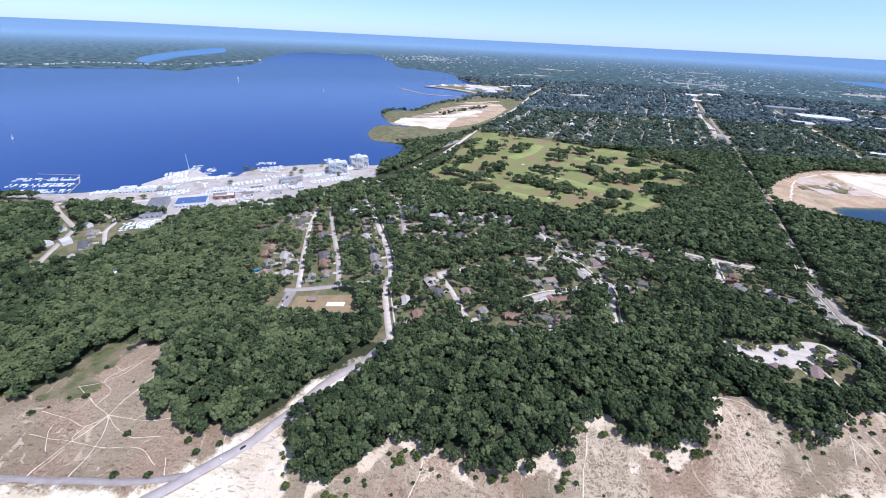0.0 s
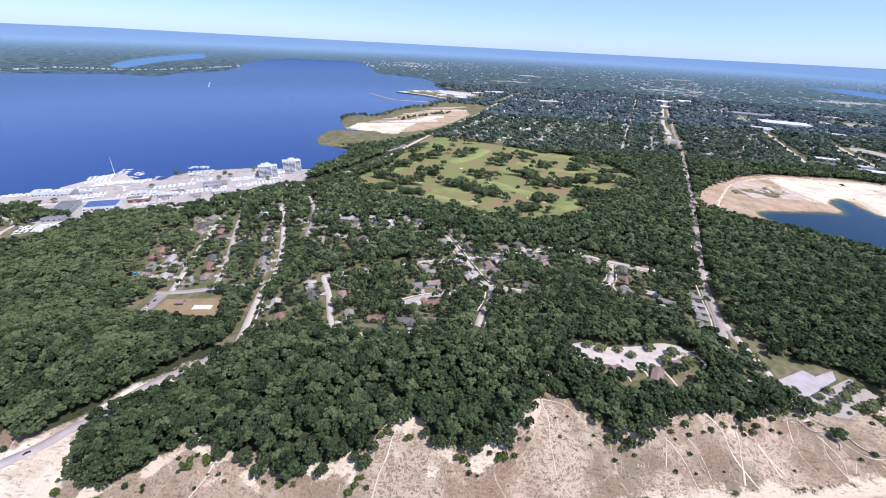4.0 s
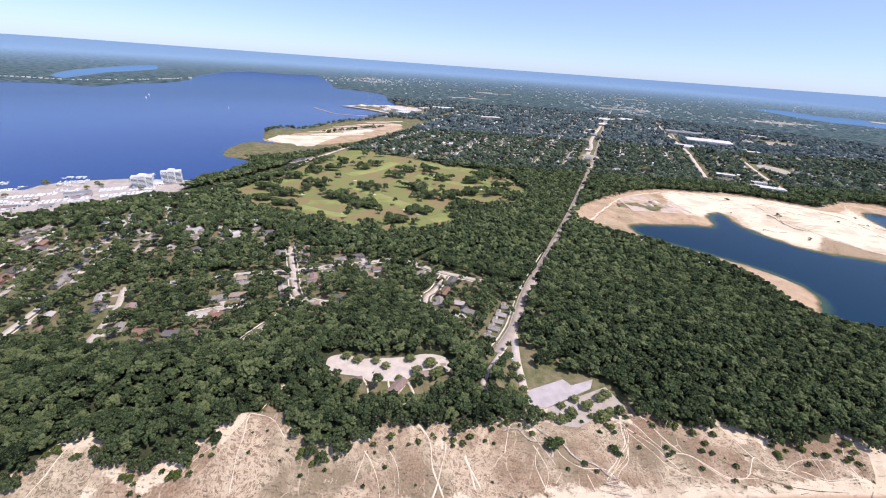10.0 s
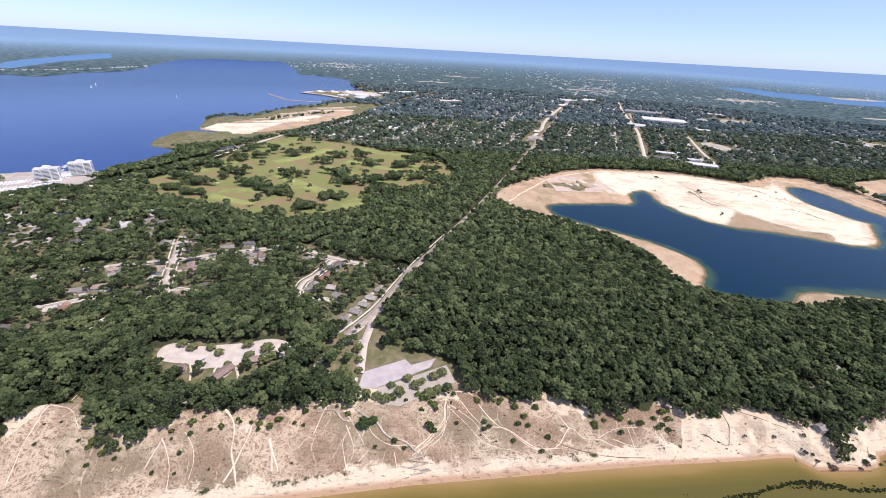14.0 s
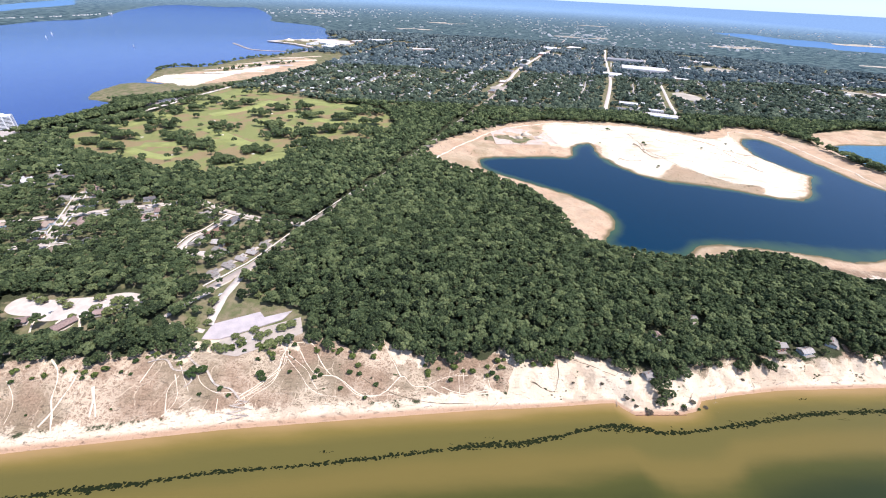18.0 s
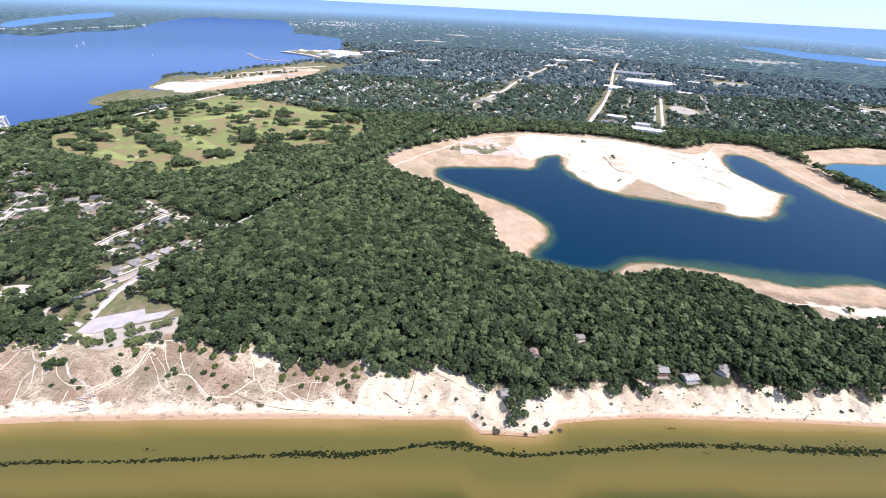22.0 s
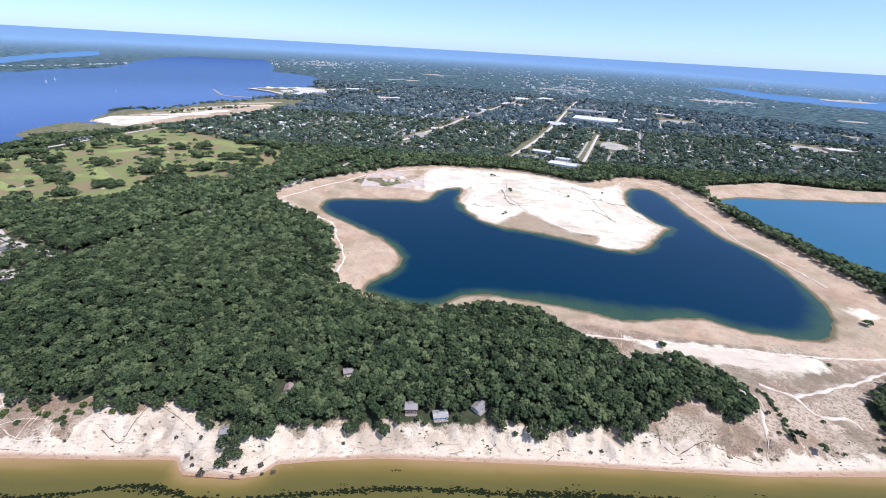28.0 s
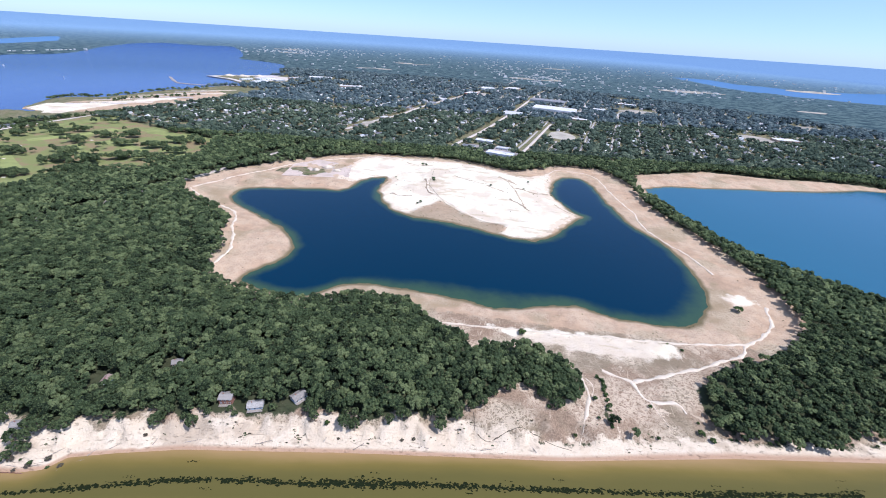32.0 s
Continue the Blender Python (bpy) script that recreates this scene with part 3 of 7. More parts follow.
ground = new("ground", mesh_np("ground", np.stack([mx, my, mz], -1).reshape(-1, 3), quads[~outer], [M_GROUND], {
    "pit": a_pit.ravel(), "bank": sdf(GX, GY, PIT_BANK).ravel(), "yard": sdf(GX, GY, HARBOUR).ravel(), "pale": a_pale.ravel(), "sand": a_sand.ravel(), "dune": a_dune.ravel(), "golf": sdf(GX, GY, GOLF).ravel(), "lawn": np.maximum.reduce([olive + 9, 30 - np.hypot((GX - 880) * 0.5, GY - 1110), sdf(GX, GY, LAWN), sdf(GX, GY, MILL), sdf(GX, GY, WEST_LAWN), sdf(GX, GY, PARK_LAWN), sdf(GX, GY, PICNIC), np.minimum(GY - 1400, 60) * np.where(GX > -400, 1, -1)]).ravel(), "height": np.where((ds0 < 60) | (a_pit > -40), HZ, 9.0).ravel()}))
tagged(ground, "rolling coastal ground of sand, dune grass, lawns and woodland floor", "ground", kind="structure")


def water(name, label, m, xs, ys, depth):
    X, Y = np.meshgrid(xs, ys)
    n, k = X.shape
    ii = np.arange(n * k).reshape(n, k)
    q = np.stack([ii[:-1, :-1], ii[:-1, 1:], ii[1:, 1:], ii[1:, :-1]], -1).reshape(-1, 4)
    dep = depth(X, Y)
    keep = dep.ravel()[q].max(1) > -45
    wx, wy, wz = far_place(X, Y, 0 * X)
    ob = new(name, mesh_np(name, np.stack([wx, wy, wz], -1).reshape(-1, 3), q[keep], [m], {"depth": dep.ravel()}))
    return tagged(ob, label, "water", kind="structure")


water("bay_water", "deep blue inland bay with small ripples", M_BAY, np.array(sorted(set(list(np.linspace(-8400, -760, 60)) + list(np.linspace(-760, 100, 70))))), np.concatenate([np.arange(140, 1500, 20), np.arange(1500, 7800, 70)]), lambda x, y: sdf(x, y, BAY))
water("pit_water", "clear dark blue water of a flooded sand pit with green shallows", M_PIT, np.arange(760, 1710, 10), np.arange(565, 1260, 10), lambda x, y: sdf(x, y, PIT) * (2.3 - 1.6 * np.exp(-((x - 1300) / 190) ** 2 - ((y - 630) / 75) ** 2) - 1.2 * np.exp(-((x - 1590) / 70) ** 2 - ((y - 640) / 80) ** 2)))
water("pond_water", "blue water of a second pit behind a tree belt", M_POND, np.arange(1690, 2760, 20), np.arange(550, 1350, 20), lambda x, y: sdf(x, y, POND))
# distance haze painted into the water colour, paler than the bay
M_RIVER = water_material("distant water with painted haze", (0.1, 0.2, 0.36), (0.12, 0.22, 0.34), 20.0, 0.25, 0.2)
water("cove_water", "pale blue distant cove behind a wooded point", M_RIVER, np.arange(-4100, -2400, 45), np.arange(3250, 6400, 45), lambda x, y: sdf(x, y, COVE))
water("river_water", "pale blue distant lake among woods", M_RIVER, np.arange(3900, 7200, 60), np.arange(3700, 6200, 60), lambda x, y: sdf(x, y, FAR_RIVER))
M_LAKE = Nodes("shallow lake water over sand")
n = M_LAKE
bands = n.node("Mapping")
n.t.links.new(n.pos(), bands.inputs["Vector"])
bands.inputs["Rotation"].default_value = (0, 0, -0.12)
bands.inputs["Scale"].default_value = (0.005, 0.02, 0.02)
off = n.math("ADD", n.attr("depth"), n.math("MULTIPLY", n.math("SUBTRACT", n.noise(1.0, 5, bands.outputs[0], 0.6), 0.5), 22.0))
lc = n.mix(n.ramp(off, -6, 12), (0.36, 0.22, 0.095), (0.19, 0.135, 0.032))
lc = n.mix(n.ramp(off, 4, 22), lc, (0.115, 0.095, 0.025))
lc = n.mix(n.ramp(off, 34, 50), lc, (0.145, 0.108, 0.028))
lc = n.mix(n.ramp(off, 54, 72), lc, (0.06, 0.06, 0.014))
lc = n.mix(n.ramp(off, 68, 95), lc, (0.024, 0.032, 0.01))
n.bump(n.noise(0.5, 3), 0.2, 0.4)
M_LAKE = n.done(lc, 0.3, 0.1)
lx = sorted(set(list(np.linspace(-9000, -500, 30)) + list(np.arange(-500, 2100, 13.0)) + list(np.linspace(2100, 9000, 30))))
ly = np.concatenate([np.linspace(-9000, 100, 25), np.arange(110, 460, 7.0), np.linspace(460, 1600, 25)])
water("lake_water", "olive-green shallow lake water over sand", M_LAKE, np.array(lx), ly, lambda x, y: (shore_y(x) - y) * 0.985)


# ---- streets and paved areas ----
def curve_points(pts, step=6.0):
    """A smooth line through a few points."""
    p = np.asarray(pts, float)
    if len(p) > 2:
        q = np.vstack([2 * p[0] - p[1], p, 2 * p[-1] - p[-2]])
        out = []
        for i in range(1, len(q) - 2):
            n_ = max(2, int(np.linalg.norm(q[i + 1] - q[i]) / step))
            for t in np.linspace(0, 1, n_, endpoint=False):
                out.append(0.5 * (2 * q[i] + (q[i + 1] - q[i - 1]) * t + (2 * q[i - 1] - 5 * q[i] + 4 * q[i + 1] - q[i + 2]) * t * t + (3 * q[i] - q[i - 1] - 3 * q[i + 1] + q[i + 2]) * t ** 3))
        return np.array(out + [p[-1]])
    n_ = max(2, int(np.linalg.norm(p[1] - p[0]) / step))
    return p[0] + (p[1] - p[0]) * np.linspace(0, 1, n_)[:, None]


def strip(name, pts, width, m, lift=0.3, label="", category="road", kind="structure", step=6.0, parent=None, shift=0.0, wander=0.0):
    """A band of paving that lies on the ground, with edges that go down into it."""
    c = curve_points(pts, step)
    t = np.gradient(c, axis=0)
    t /= np.linalg.norm(t, axis=1, keepdims=True) + 1e-9
    s = np.stack([-t[:, 1], t[:, 0]], 1)
    c = c + s * shift
    run = np.arange(len(c)) * step
    if wander:
        c = c + s * (wander * (np.sin(run * 0.11 + width) + 0.6 * np.sin(run * 0.29 + 2 * width)))[:, None]
    width = (width * (1 + (0.35 * np.sin(run * 0.17 + 1) + 0.25 * np.sin(run * 0.43) if wander else 0 * run)))[:, None]
    cols = []
    zc = np.maximum(np.maximum.reduce([land(*(c + s * width * k).T) for k in (-0.5, 0.0, 0.5)]), 0) + lift
    for k, dz in ((-0.56, -1.2), (-0.5, 0.0), (0.5, 0.0), (0.56, -1.2)):
        p = c + s * width * k
        cols.append(np.stack(far_place(p[:, 0], p[:, 1], zc + dz), -1))
    v = np.stack(cols, 1)
    n_ = len(c)
    ii = np.arange(n_ * 4).reshape(n_, 4)
    q = np.concatenate([np.stack([ii[:-1, j], ii[:-1, j + 1], ii[1:, j + 1], ii[1:, j]], -1) for j in range(3)])[:, ::-1]
    ob = new(name, mesh_np(name, v.reshape(-1, 3), q, [m]))
    if parent is not None:
        ob.parent = parent
        return ob
    return tagged(ob, label, category, kind=kind)


def slab(name, pts, m, lift=0.35, label="", category="car park", step=7.0, kind="structure"):
    """A paved area of any outline that follows the ground."""
    bm = bmesh.new()
    p = [tuple(v) for v in pts]
    c = np.asarray(p + p[:1], float)
    ring = []
    for a, b in zip(c[:-1], c[1:]):
        k = max(1, int(np.linalg.norm(b - a) / step))
        ring += [a + (b - a) * t for t in np.linspace(0, 1, k, endpoint=False)]
    ring = np.array(ring)
    z = np.maximum(land(ring[:, 0], ring[:, 1]), 0.1)
    z = float(np.median(z)) * 0.6 + z * 0.4 + lift
    X, Y, Z = far_place(ring[:, 0], ring[:, 1], z)
    vs = [bm.verts.new(v) for v in zip(X, Y, Z)]
    lo = [bm.verts.new((x, y, w - 2.5)) for x, y, w in zip(X, Y, Z)]
    f_ = bm.faces.new(vs)
    for i in range(len(vs)):
        bm.faces.new((vs[i - 1], lo[i - 1], lo[i], vs[i]))
    bmesh.ops.triangulate(bm, faces=[f_])
    bmesh.ops.recalc_face_normals(bm, faces=bm.faces)
    me = bpy.data.meshes.new(name)
    bm.to_mesh(me)
    bm.free()
    me.materials.append(m)
    return tagged(new(name, me), label, category, kind=kind)


AVENUE = [(456, 479), (481, 533), (516, 642), (575, 778), (710, 1101), (947, 1707), (1323, 2724), (1720, 3766)]
M_AVENUE = worn("tan worn road surface", (0.44, 0.355, 0.285), 0.9, 0.12, 0.2)
M_DRIVE = worn("pinkish sun-bleached asphalt", (0.46, 0.38, 0.335), 0.9, 0.12, 0.15)
STREETS = {}
STREETS.update({
    "avenue": (AVENUE, 9.5, M_AVENUE),
    "beach_drive": ([(-240, 195), (-212, 220), (-182, 245), (-159, 266), (-141, 283), (-119, 318), (-98, 352), (-75, 380), (-58, 419)], 7.4, M_DRIVE),
    "bluff_street": ([(-58, 419), (-72, 470), (-84, 520), (-84, 556), (-95, 600), (-110, 645), (-128, 690), (-148, 740), (-168, 782), (-187, 805)], 7.0, M_CONCRETE),
    "ridge_street": ([(-22, 567), (8, 583), (50, 602), (108, 631), (160, 649), (206, 670), (265, 695), (313, 716), (330, 717), (368, 692), (425, 671), (476, 657), (515, 652), (538, 664)], 7.6, M_CONCRETE),
    "loop_street": ([(-20, 566), (-1, 530), (12, 494), (26, 458), (36, 447), (49, 443), (76, 443), (130, 446)], 6.8, M_CONCRETE),
    "school_street": ([(138, 724), (152, 690), (168, 653), (192, 595), (205, 570), (203, 537), (191, 495), (185, 462)], 7.2, M_CONCRETE),
    "court_street": ([(93, 520), (119, 536), (152, 548), (204, 570), (245, 563)], 6.8, M_CONCRETE),
})
STREETS.update({
    "close_street": ([(395, 672), (381, 625), (371, 606), (374, 570), (386, 555), (408, 554), (424, 547)], 6.8, M_CONCRETE),
    "park_street": ([(-207, 502), (-172, 511), (-123, 529), (-84, 545)], 8.0, M_ASPHALT),
    "north_street": ([(-192, 508), (-206, 553), (-219, 595), (-242, 680), (-258, 765)], 6.4, M_CONCRETE),
    "middle_street": ([(-146, 524), (-161, 574), (-187, 640), (-222, 730), (-235, 772)], 6.6, M_CONCRETE),
    "cross_street": ([(-130, 700), (-78, 722), (-20, 740), (28, 738), (65, 749), (95, 761)], 6.6, M_ASPHALT),
})
STREETS.update({
    "hill_street": ([(28, 695), (43, 725), (58, 748)], 7.5, M_CONCRETE),
    "orchard_street": ([(-84, 670), (-97, 735), (-114, 794), (-148, 866)], 7.0, M_DRIVE),
    "harbour_road": ([(-930, 642), (-651, 725), (-521, 790), (-400, 865), (-279, 939), (-185, 937), (-112, 1097), (-56, 1237), (37, 1581), (214, 2139), (353, 2697), (465, 3069)], 11.0, M_CONCRETE),
    "west_street": ([(-533, 500), (-551, 527), (-583, 602), (-597, 624), (-658, 666), (-698, 697)], 7.0, M_CONCRETE),
    "mill_street": ([(-500, 570), (-541, 619), (-560, 660), (-628, 690)], 6.0, M_CONCRETE),
    "promenade": ([(-420, 238), (-295, 243), (-243, 246), (-200, 250), (-172, 258)], 4.5, M_ASPHALT),
    "diagonal_road": ([(867, 1584), (1001, 1926), (1087, 2192), (1415, 2979), (1629, 3300)], 15.0, M_CONCRETE),
})
STREETS.update({
    "plant_road": ([(1235, 1440), (1253, 1485), (1448, 1986), (1690, 2740), (1850, 3200)], 12.0, M_CONCRETE),
    "east_street": ([(1450, 1400), (1476, 1477), (1646, 1938)], 10.0, M_CONCRETE),
    "park_drive": ([(481, 521), (477, 470), (479, 426)], 8.0, M_CONCRETE),
    "park_loop": ([(460, 479), (445, 446), (439, 420), (479, 418)], 5.0, M_CONCRETE),
})
M_VERGE = worn("sandy road verge", (0.68, 0.56, 0.42), 0.95, 0.2, 0.2)
strip("verge", AVENUE, 12.0, M_VERGE, 0.0, "pale sandy road verge", "verge", step=7.0)
for key, (pts, w, m) in STREETS.items():
    strip(key, pts, w, m, {"beach_drive": 1.1, "avenue": 0.55}.get(key, 0.3), label="pale sun-bleached street" if m is M_CONCRETE else "grey asphalt road", step=7.0)
M_FOOTWAY = worn("white concrete footway", (0.7, 0.62, 0.53), 0.9, 0.4, 0.15)
for key, sides in (("school_street", (-7.5, 7.5)), ("close_street", (-7.0, 7.0)), ("ridge_street", (-7.6,)), ("bluff_street", (-7.4,)), ("court_street", (6.8,))):
    for off_ in sides:
        strip("footway", STREETS[key][0], 1.7, M_FOOTWAY, 0.34, "narrow white concrete footway beside a street", "footway", step=6.0, shift=off_)
strip("footway", AVENUE[:4], 1.7, M_FOOTWAY, 0.5, "narrow white concrete footway beside a street", "footway", step=6.0, shift=9.5)
slab("car_park_lower", LOT, worn("pinkish pale concrete", (0.47, 0.4, 0.375), 0.9, 0.12, 0.2), label="pale grey beach car park")
slab("car_park_middle", STALLS, worn("tan gravelly asphalt", (0.4, 0.33, 0.265), 0.9, 0.15, 0.25), label="pale car park with marked bays beside the beach")
slab("car_park_upper", rounded(ROUND_LOT, 2), M_CONCRETE, label="pale irregular picnic car park")

# ---- trees ----
ICO_V = []
PHI = (1 + 5 ** 0.5) / 2
for a_ in (-1, 1):
    for b_ in (-PHI, PHI):
        ICO_V += [(0, a_, b_), (a_, b_, 0), (b_, 0, a_)]
ICO_V = np.array(ICO_V) / np.linalg.norm(ICO_V[0])
bm = bmesh.new()
for v in ICO_V:
    bm.verts.new(v)
bmesh.ops.convex_hull(bm, input=bm.verts)
bm.verts.index_update()
ICO_V = np.array([v.co[:] for v in bm.verts])
ICO_F = np.array([[v.index for v in f_.verts] for f_ in bm.faces])
bm.free()


def crown_shape(lobes, rng, squash=0.8, low=0.0):
    """Leaf clumps heaped into a crown, about one metre across, from z 0 up."""
    vs, fs, n_ = [], [], 0
    for i in range(lobes):
        u = (i + 0.5) / lobes
        phi = i * 2.39996 + rng.uniform(-0.4, 0.4)
        cz = 1 - u * (1.15 - low)
        rr = math.sqrt(max(0.0, 1 - min(1, cz) ** 2))
        k = rng.uniform(0.72, 1.0) * 0.36
        c = np.array([rr * math.cos(phi) * k * 1.05, rr * math.sin(phi) * k * 1.05, cz * k * squash * 1.2])
        r = (1.25 / math.sqrt(lobes)) * rng.uniform(0.36, 0.56)
        q = Euler((rng.uniform(0, 6), rng.uniform(0, 6), rng.uniform(0, 6))).to_matrix()
        v = (ICO_V * rng.uniform(0.72, 1.28, (12, 1))) @ np.array(q) * r * np.array([1, 1, 0.85]) + c
        t = v[ICO_F]
        up = np.cross(t[:, 1] - t[:, 0], t[:, 2] - t[:, 0])
        up = up[:, 2] / np.linalg.norm(up, axis=1)
        vs.append(v)
        fs.append(ICO_F[up > -0.3] + n_)
        n_ += 12
    v = np.concatenate(vs)
    v[:, 2] += 0.32
    return v, np.concatenate(fs)


def woods(name, x, y, size, height, tint, variants, label, m=None, sink=0.0):
    """Many crowns in one mesh."""
    rng = np.random.default_rng(len(x))
    zz = land(x, y)
    bx, by, bz = far_place(x, y, zz)
    pick = rng.integers(0, len(variants), len(x))
    spin = rng.uniform(0, 6.28, len(x))
    V, F, T, n_ = [], [], [], 0
    for k, (v, f_) in enumerate(variants):
        s = np.where(pick == k)[0]
        if not len(s):
            continue
        c_, s_ = np.cos(spin[s])[:, None], np.sin(spin[s])[:, None]
        X = (v[None, :, 0] * c_ - v[None, :, 1] * s_) * size[s, None] + bx[s, None]
        Y = (v[None, :, 0] * s_ + v[None, :, 1] * c_) * size[s, None] + by[s, None]
        Z = v[None, :, 2] * size[s, None] * 0.95 + (bz[s] + height[s] - size[s] * 0.72 - sink)[:, None]
        V.append(np.stack([X, Y, Z], -1).reshape(-1, 3))
        F.append((f_[None] + (np.arange(len(s)) * len(v))[:, None, None]).reshape(-1, 3) + n_)
        T.append(np.repeat(tint[s], len(v)))
        n_ += len(s) * len(v)
    ob = new(name, mesh_np(name, np.concatenate(V), np.concatenate(F), [m or M_LEAF], {"tint": np.concatenate(T)}, False))
    return tagged(ob, label, "woods", kind="stuff")


def scatter(x0, x1, y0, y1, step, seed):
    rng = np.random.default_rng(seed)
    X, Y = np.meshgrid(np.arange(x0, x1, step), np.arange(y0, y1, step * 0.9))
    X = X + (np.arange(X.shape[0])[:, None] % 2) * step * 0.5
    X = (X + rng.uniform(-0.36, 0.36, X.shape) * step).ravel()
    Y = (Y + rng.uniform(-0.36, 0.36, Y.shape) * step).ravel()
    return X, Y, rng


def blotch(x, y, size, seed):
    return wave(x, y, size, seed) + 0.6 * wave(x, y, size * 0.37, seed + 3)


def road_gap(x, y, names=None):
    d = np.full(np.shape(x), 1e9)
    for k in names or STREETS:
        d = np.minimum(d, seg_dist(x, y, STREETS[k][0]) - STREETS[k][1] / 2)
    return d



BIG_ROADS = ["avenue", "beach_drive", "harbour_road", "diagonal_road", "plant_road", "east_street", "park_drive"]
FAR_ROADS = ["diagonal_road", "plant_road", "east_street", "harbour_road"]
CABINS = [(985, 455), (935, 428), (899, 377), (1054, 416), (1081, 413), (1116, 424), (1070, 405), (1100, 412)]


WORKS = [
    (1345, 1530, 60, 30, 8, -20, 1, 3, "grey works hall behind the pit"),
    (1382, 1365, 80, 34, 8, -20, 1, 1, "long white-roofed works hall behind the pit"),
    (1290, 1440, 40, 24, 7, -20, 0, 3, "dark-roofed works hall"),
    (1400, 1445, 44, 20, 6, -20, 1, 1, "white works shed"),
    (1765, 2640, 190, 90, 11, -20, 0, 3, "very large dark-roofed factory"),
    (1740, 2330, 210, 120, 10, -20, 1, 1, "very large white-roofed factory"),
    (1500, 2110, 80, 90, 8, -20, 1, 1, "white-roofed distribution hall"),
    (1800, 2080, 70, 40, 8, -20, 1, 4, "tan-roofed store"),
    (1600, 2700, 60, 40, 8, -20, 1, 1, "white store")]
STORES = [
    (900, 1640, 44, 22, 5, 68, 0, 4, "grey-roofed tan store along the road"),
    (960, 1830, 40, 24, 5, 68, 1, 4, "tan store along the road"),
    (1030, 2105, 50, 26, 5, 68, 0, 4, "grey-roofed store along the road"),
    (1160, 2445, 60, 40, 6, 68, 1, 1, "white store along the road"),
    (1330, 2760, 90, 60, 8, 68, 1, 2, "brick store along the road"),
    (1120, 2280, 50, 30, 7, 68, 0, 3, "grey store along the road"),
    (1440, 3080, 120, 70, 8, 68, 1, 1, "white shopping hall"),
    (1620, 3150, 140, 80, 8, 68, 1, 4, "tan shopping hall"),
    (1990, 2420, 70, 40, 8, -20, 1, 1, "white store")]
HALLS = [
    (2230, 2700, 120, 50, 8, -20, 1, 4, "tan-roofed school"),
    (620, 2700, 130, 50, 8, 15, 1, 4, "tan-roofed school among trees"),
    (330, 3050, 150, 60, 8, 10, 1, 1, "white-roofed hall among trees"),
    (2600, 1900, 90, 50, 8, 0, 1, 4, "tan-roofed school"),
    (100, 2650, 90, 40, 8, 60, 1, 1, "white marina storage hall"),
    (60, 2820, 110, 50, 8, 60, 1, 1, "white marina storage hall"),
    (160, 2780, 60, 30, 7, 60, 1, 3, "grey marina hall"),
    (-20, 2740, 70, 30, 7, 60, 1, 1, "white marina storage hall"),
    (200, 2950, 90, 40, 8, 60, 1, 4, "tan hall")]
FIELDS = [(2500, 1920, 80, 75), (2200, 2480, 120, 90), (500, 3000, 60, 50), (930, 1700, 34, 60), (1640, 1710, 60, 80), (750, 1960, 45, 40), (2330, 2980, 110, 60), (2980, 2300, 90, 70), (1390, 2783, 60, 70), (1060, 2560, 70, 40)]
DOCK = [(-315, 2832), (-215, 2957), (-41, 3050), (82, 3060), (190, 2960), (215, 2700), (120, 2560), (-10, 2640), (-137, 2753)]


GROVE = [(-604, 635), (-640, 705), (-625, 752), (-585, 748), (-572, 706), (-570, 662)]
BOAT_PARK = [(-548, 598), (-470, 600), (-468, 660), (-450, 735), (-520, 690), (-560, 640)]


def wooded(x, y):
    """How much of the ground is under trees, 0 to 1, from the lie of the land."""
    gap = water_gap(x, y)
    grove = sdf(x, y, GROVE) > 0
    ok = (gap > 6) & (y > wood_edge(x, y) + 1) & (sdf(x, y, BOAT_PARK) < 0) & (sdf(x, y, WEST_LAWN) < 0)
    for p, grow in ((SAND_NORTH, 2), (SAND_FLAT, 4), (MILL, 0), (BALL_FIELD, 4), (LOT, 4), (STALLS, 3), (ROUND_LOT, 3)):
        ok &= sdf(x, y, p) < -grow
    ok &= ~((x > 1690) & (x < 2700) & (y > 1080) & (gap < 26)) & (sdf(x, y, POND_BANK) < 0)
    ok &= (sdf(x, y, HARBOUR) < -2) | grove
    w = np.where(ok, 1.0, 0.0)
    w *= np.where((road_gap(x, y, BIG_ROADS) > 3.2) & (road_gap(x, y) > 2.5) & (road_gap(x, y, ["beach_drive"]) > 7.5), 1, 0)
    w *= np.where(road_gap(x, y, FAR_ROADS) > 12, 1, 0)
    for q in WORKS + STORES + HALLS:
        w *= np.where(np.hypot(x - q[0], y - q[1]) < max(q[2], q[3]) * 0.55 + 12, 0, 1)
    w *= np.where(sdf(x, y, DOCK) > -15, 0, 1)
    for cx_, cy_ in CABINS:
        w *= np.where(np.hypot(x - cx_, y - cy_ + 5) < 11, 0, 1)
    gd = sdf(x, y, GOLF)
    w *= np.where(gd > 0, np.where((gd < 45) & (blotch(x, y, 42, 1.0) > 0.5), 0.9, 0.0), 1)
    w *= np.where(sdf(x, y, CLEARING) > -7, 0, 1)
    for q in FIELDS:
        w *= np.where(np.hypot((x - q[0]) / q[2], (y - q[1]) / q[3]) < 1.1, 0, 1)
    w *= np.where(sdf(x, y, PARK_LAWN) > 9, 0.05, 1)
    w *= np.where(sdf(x, y, PICNIC) > 0, 0.07, 1)
    return w


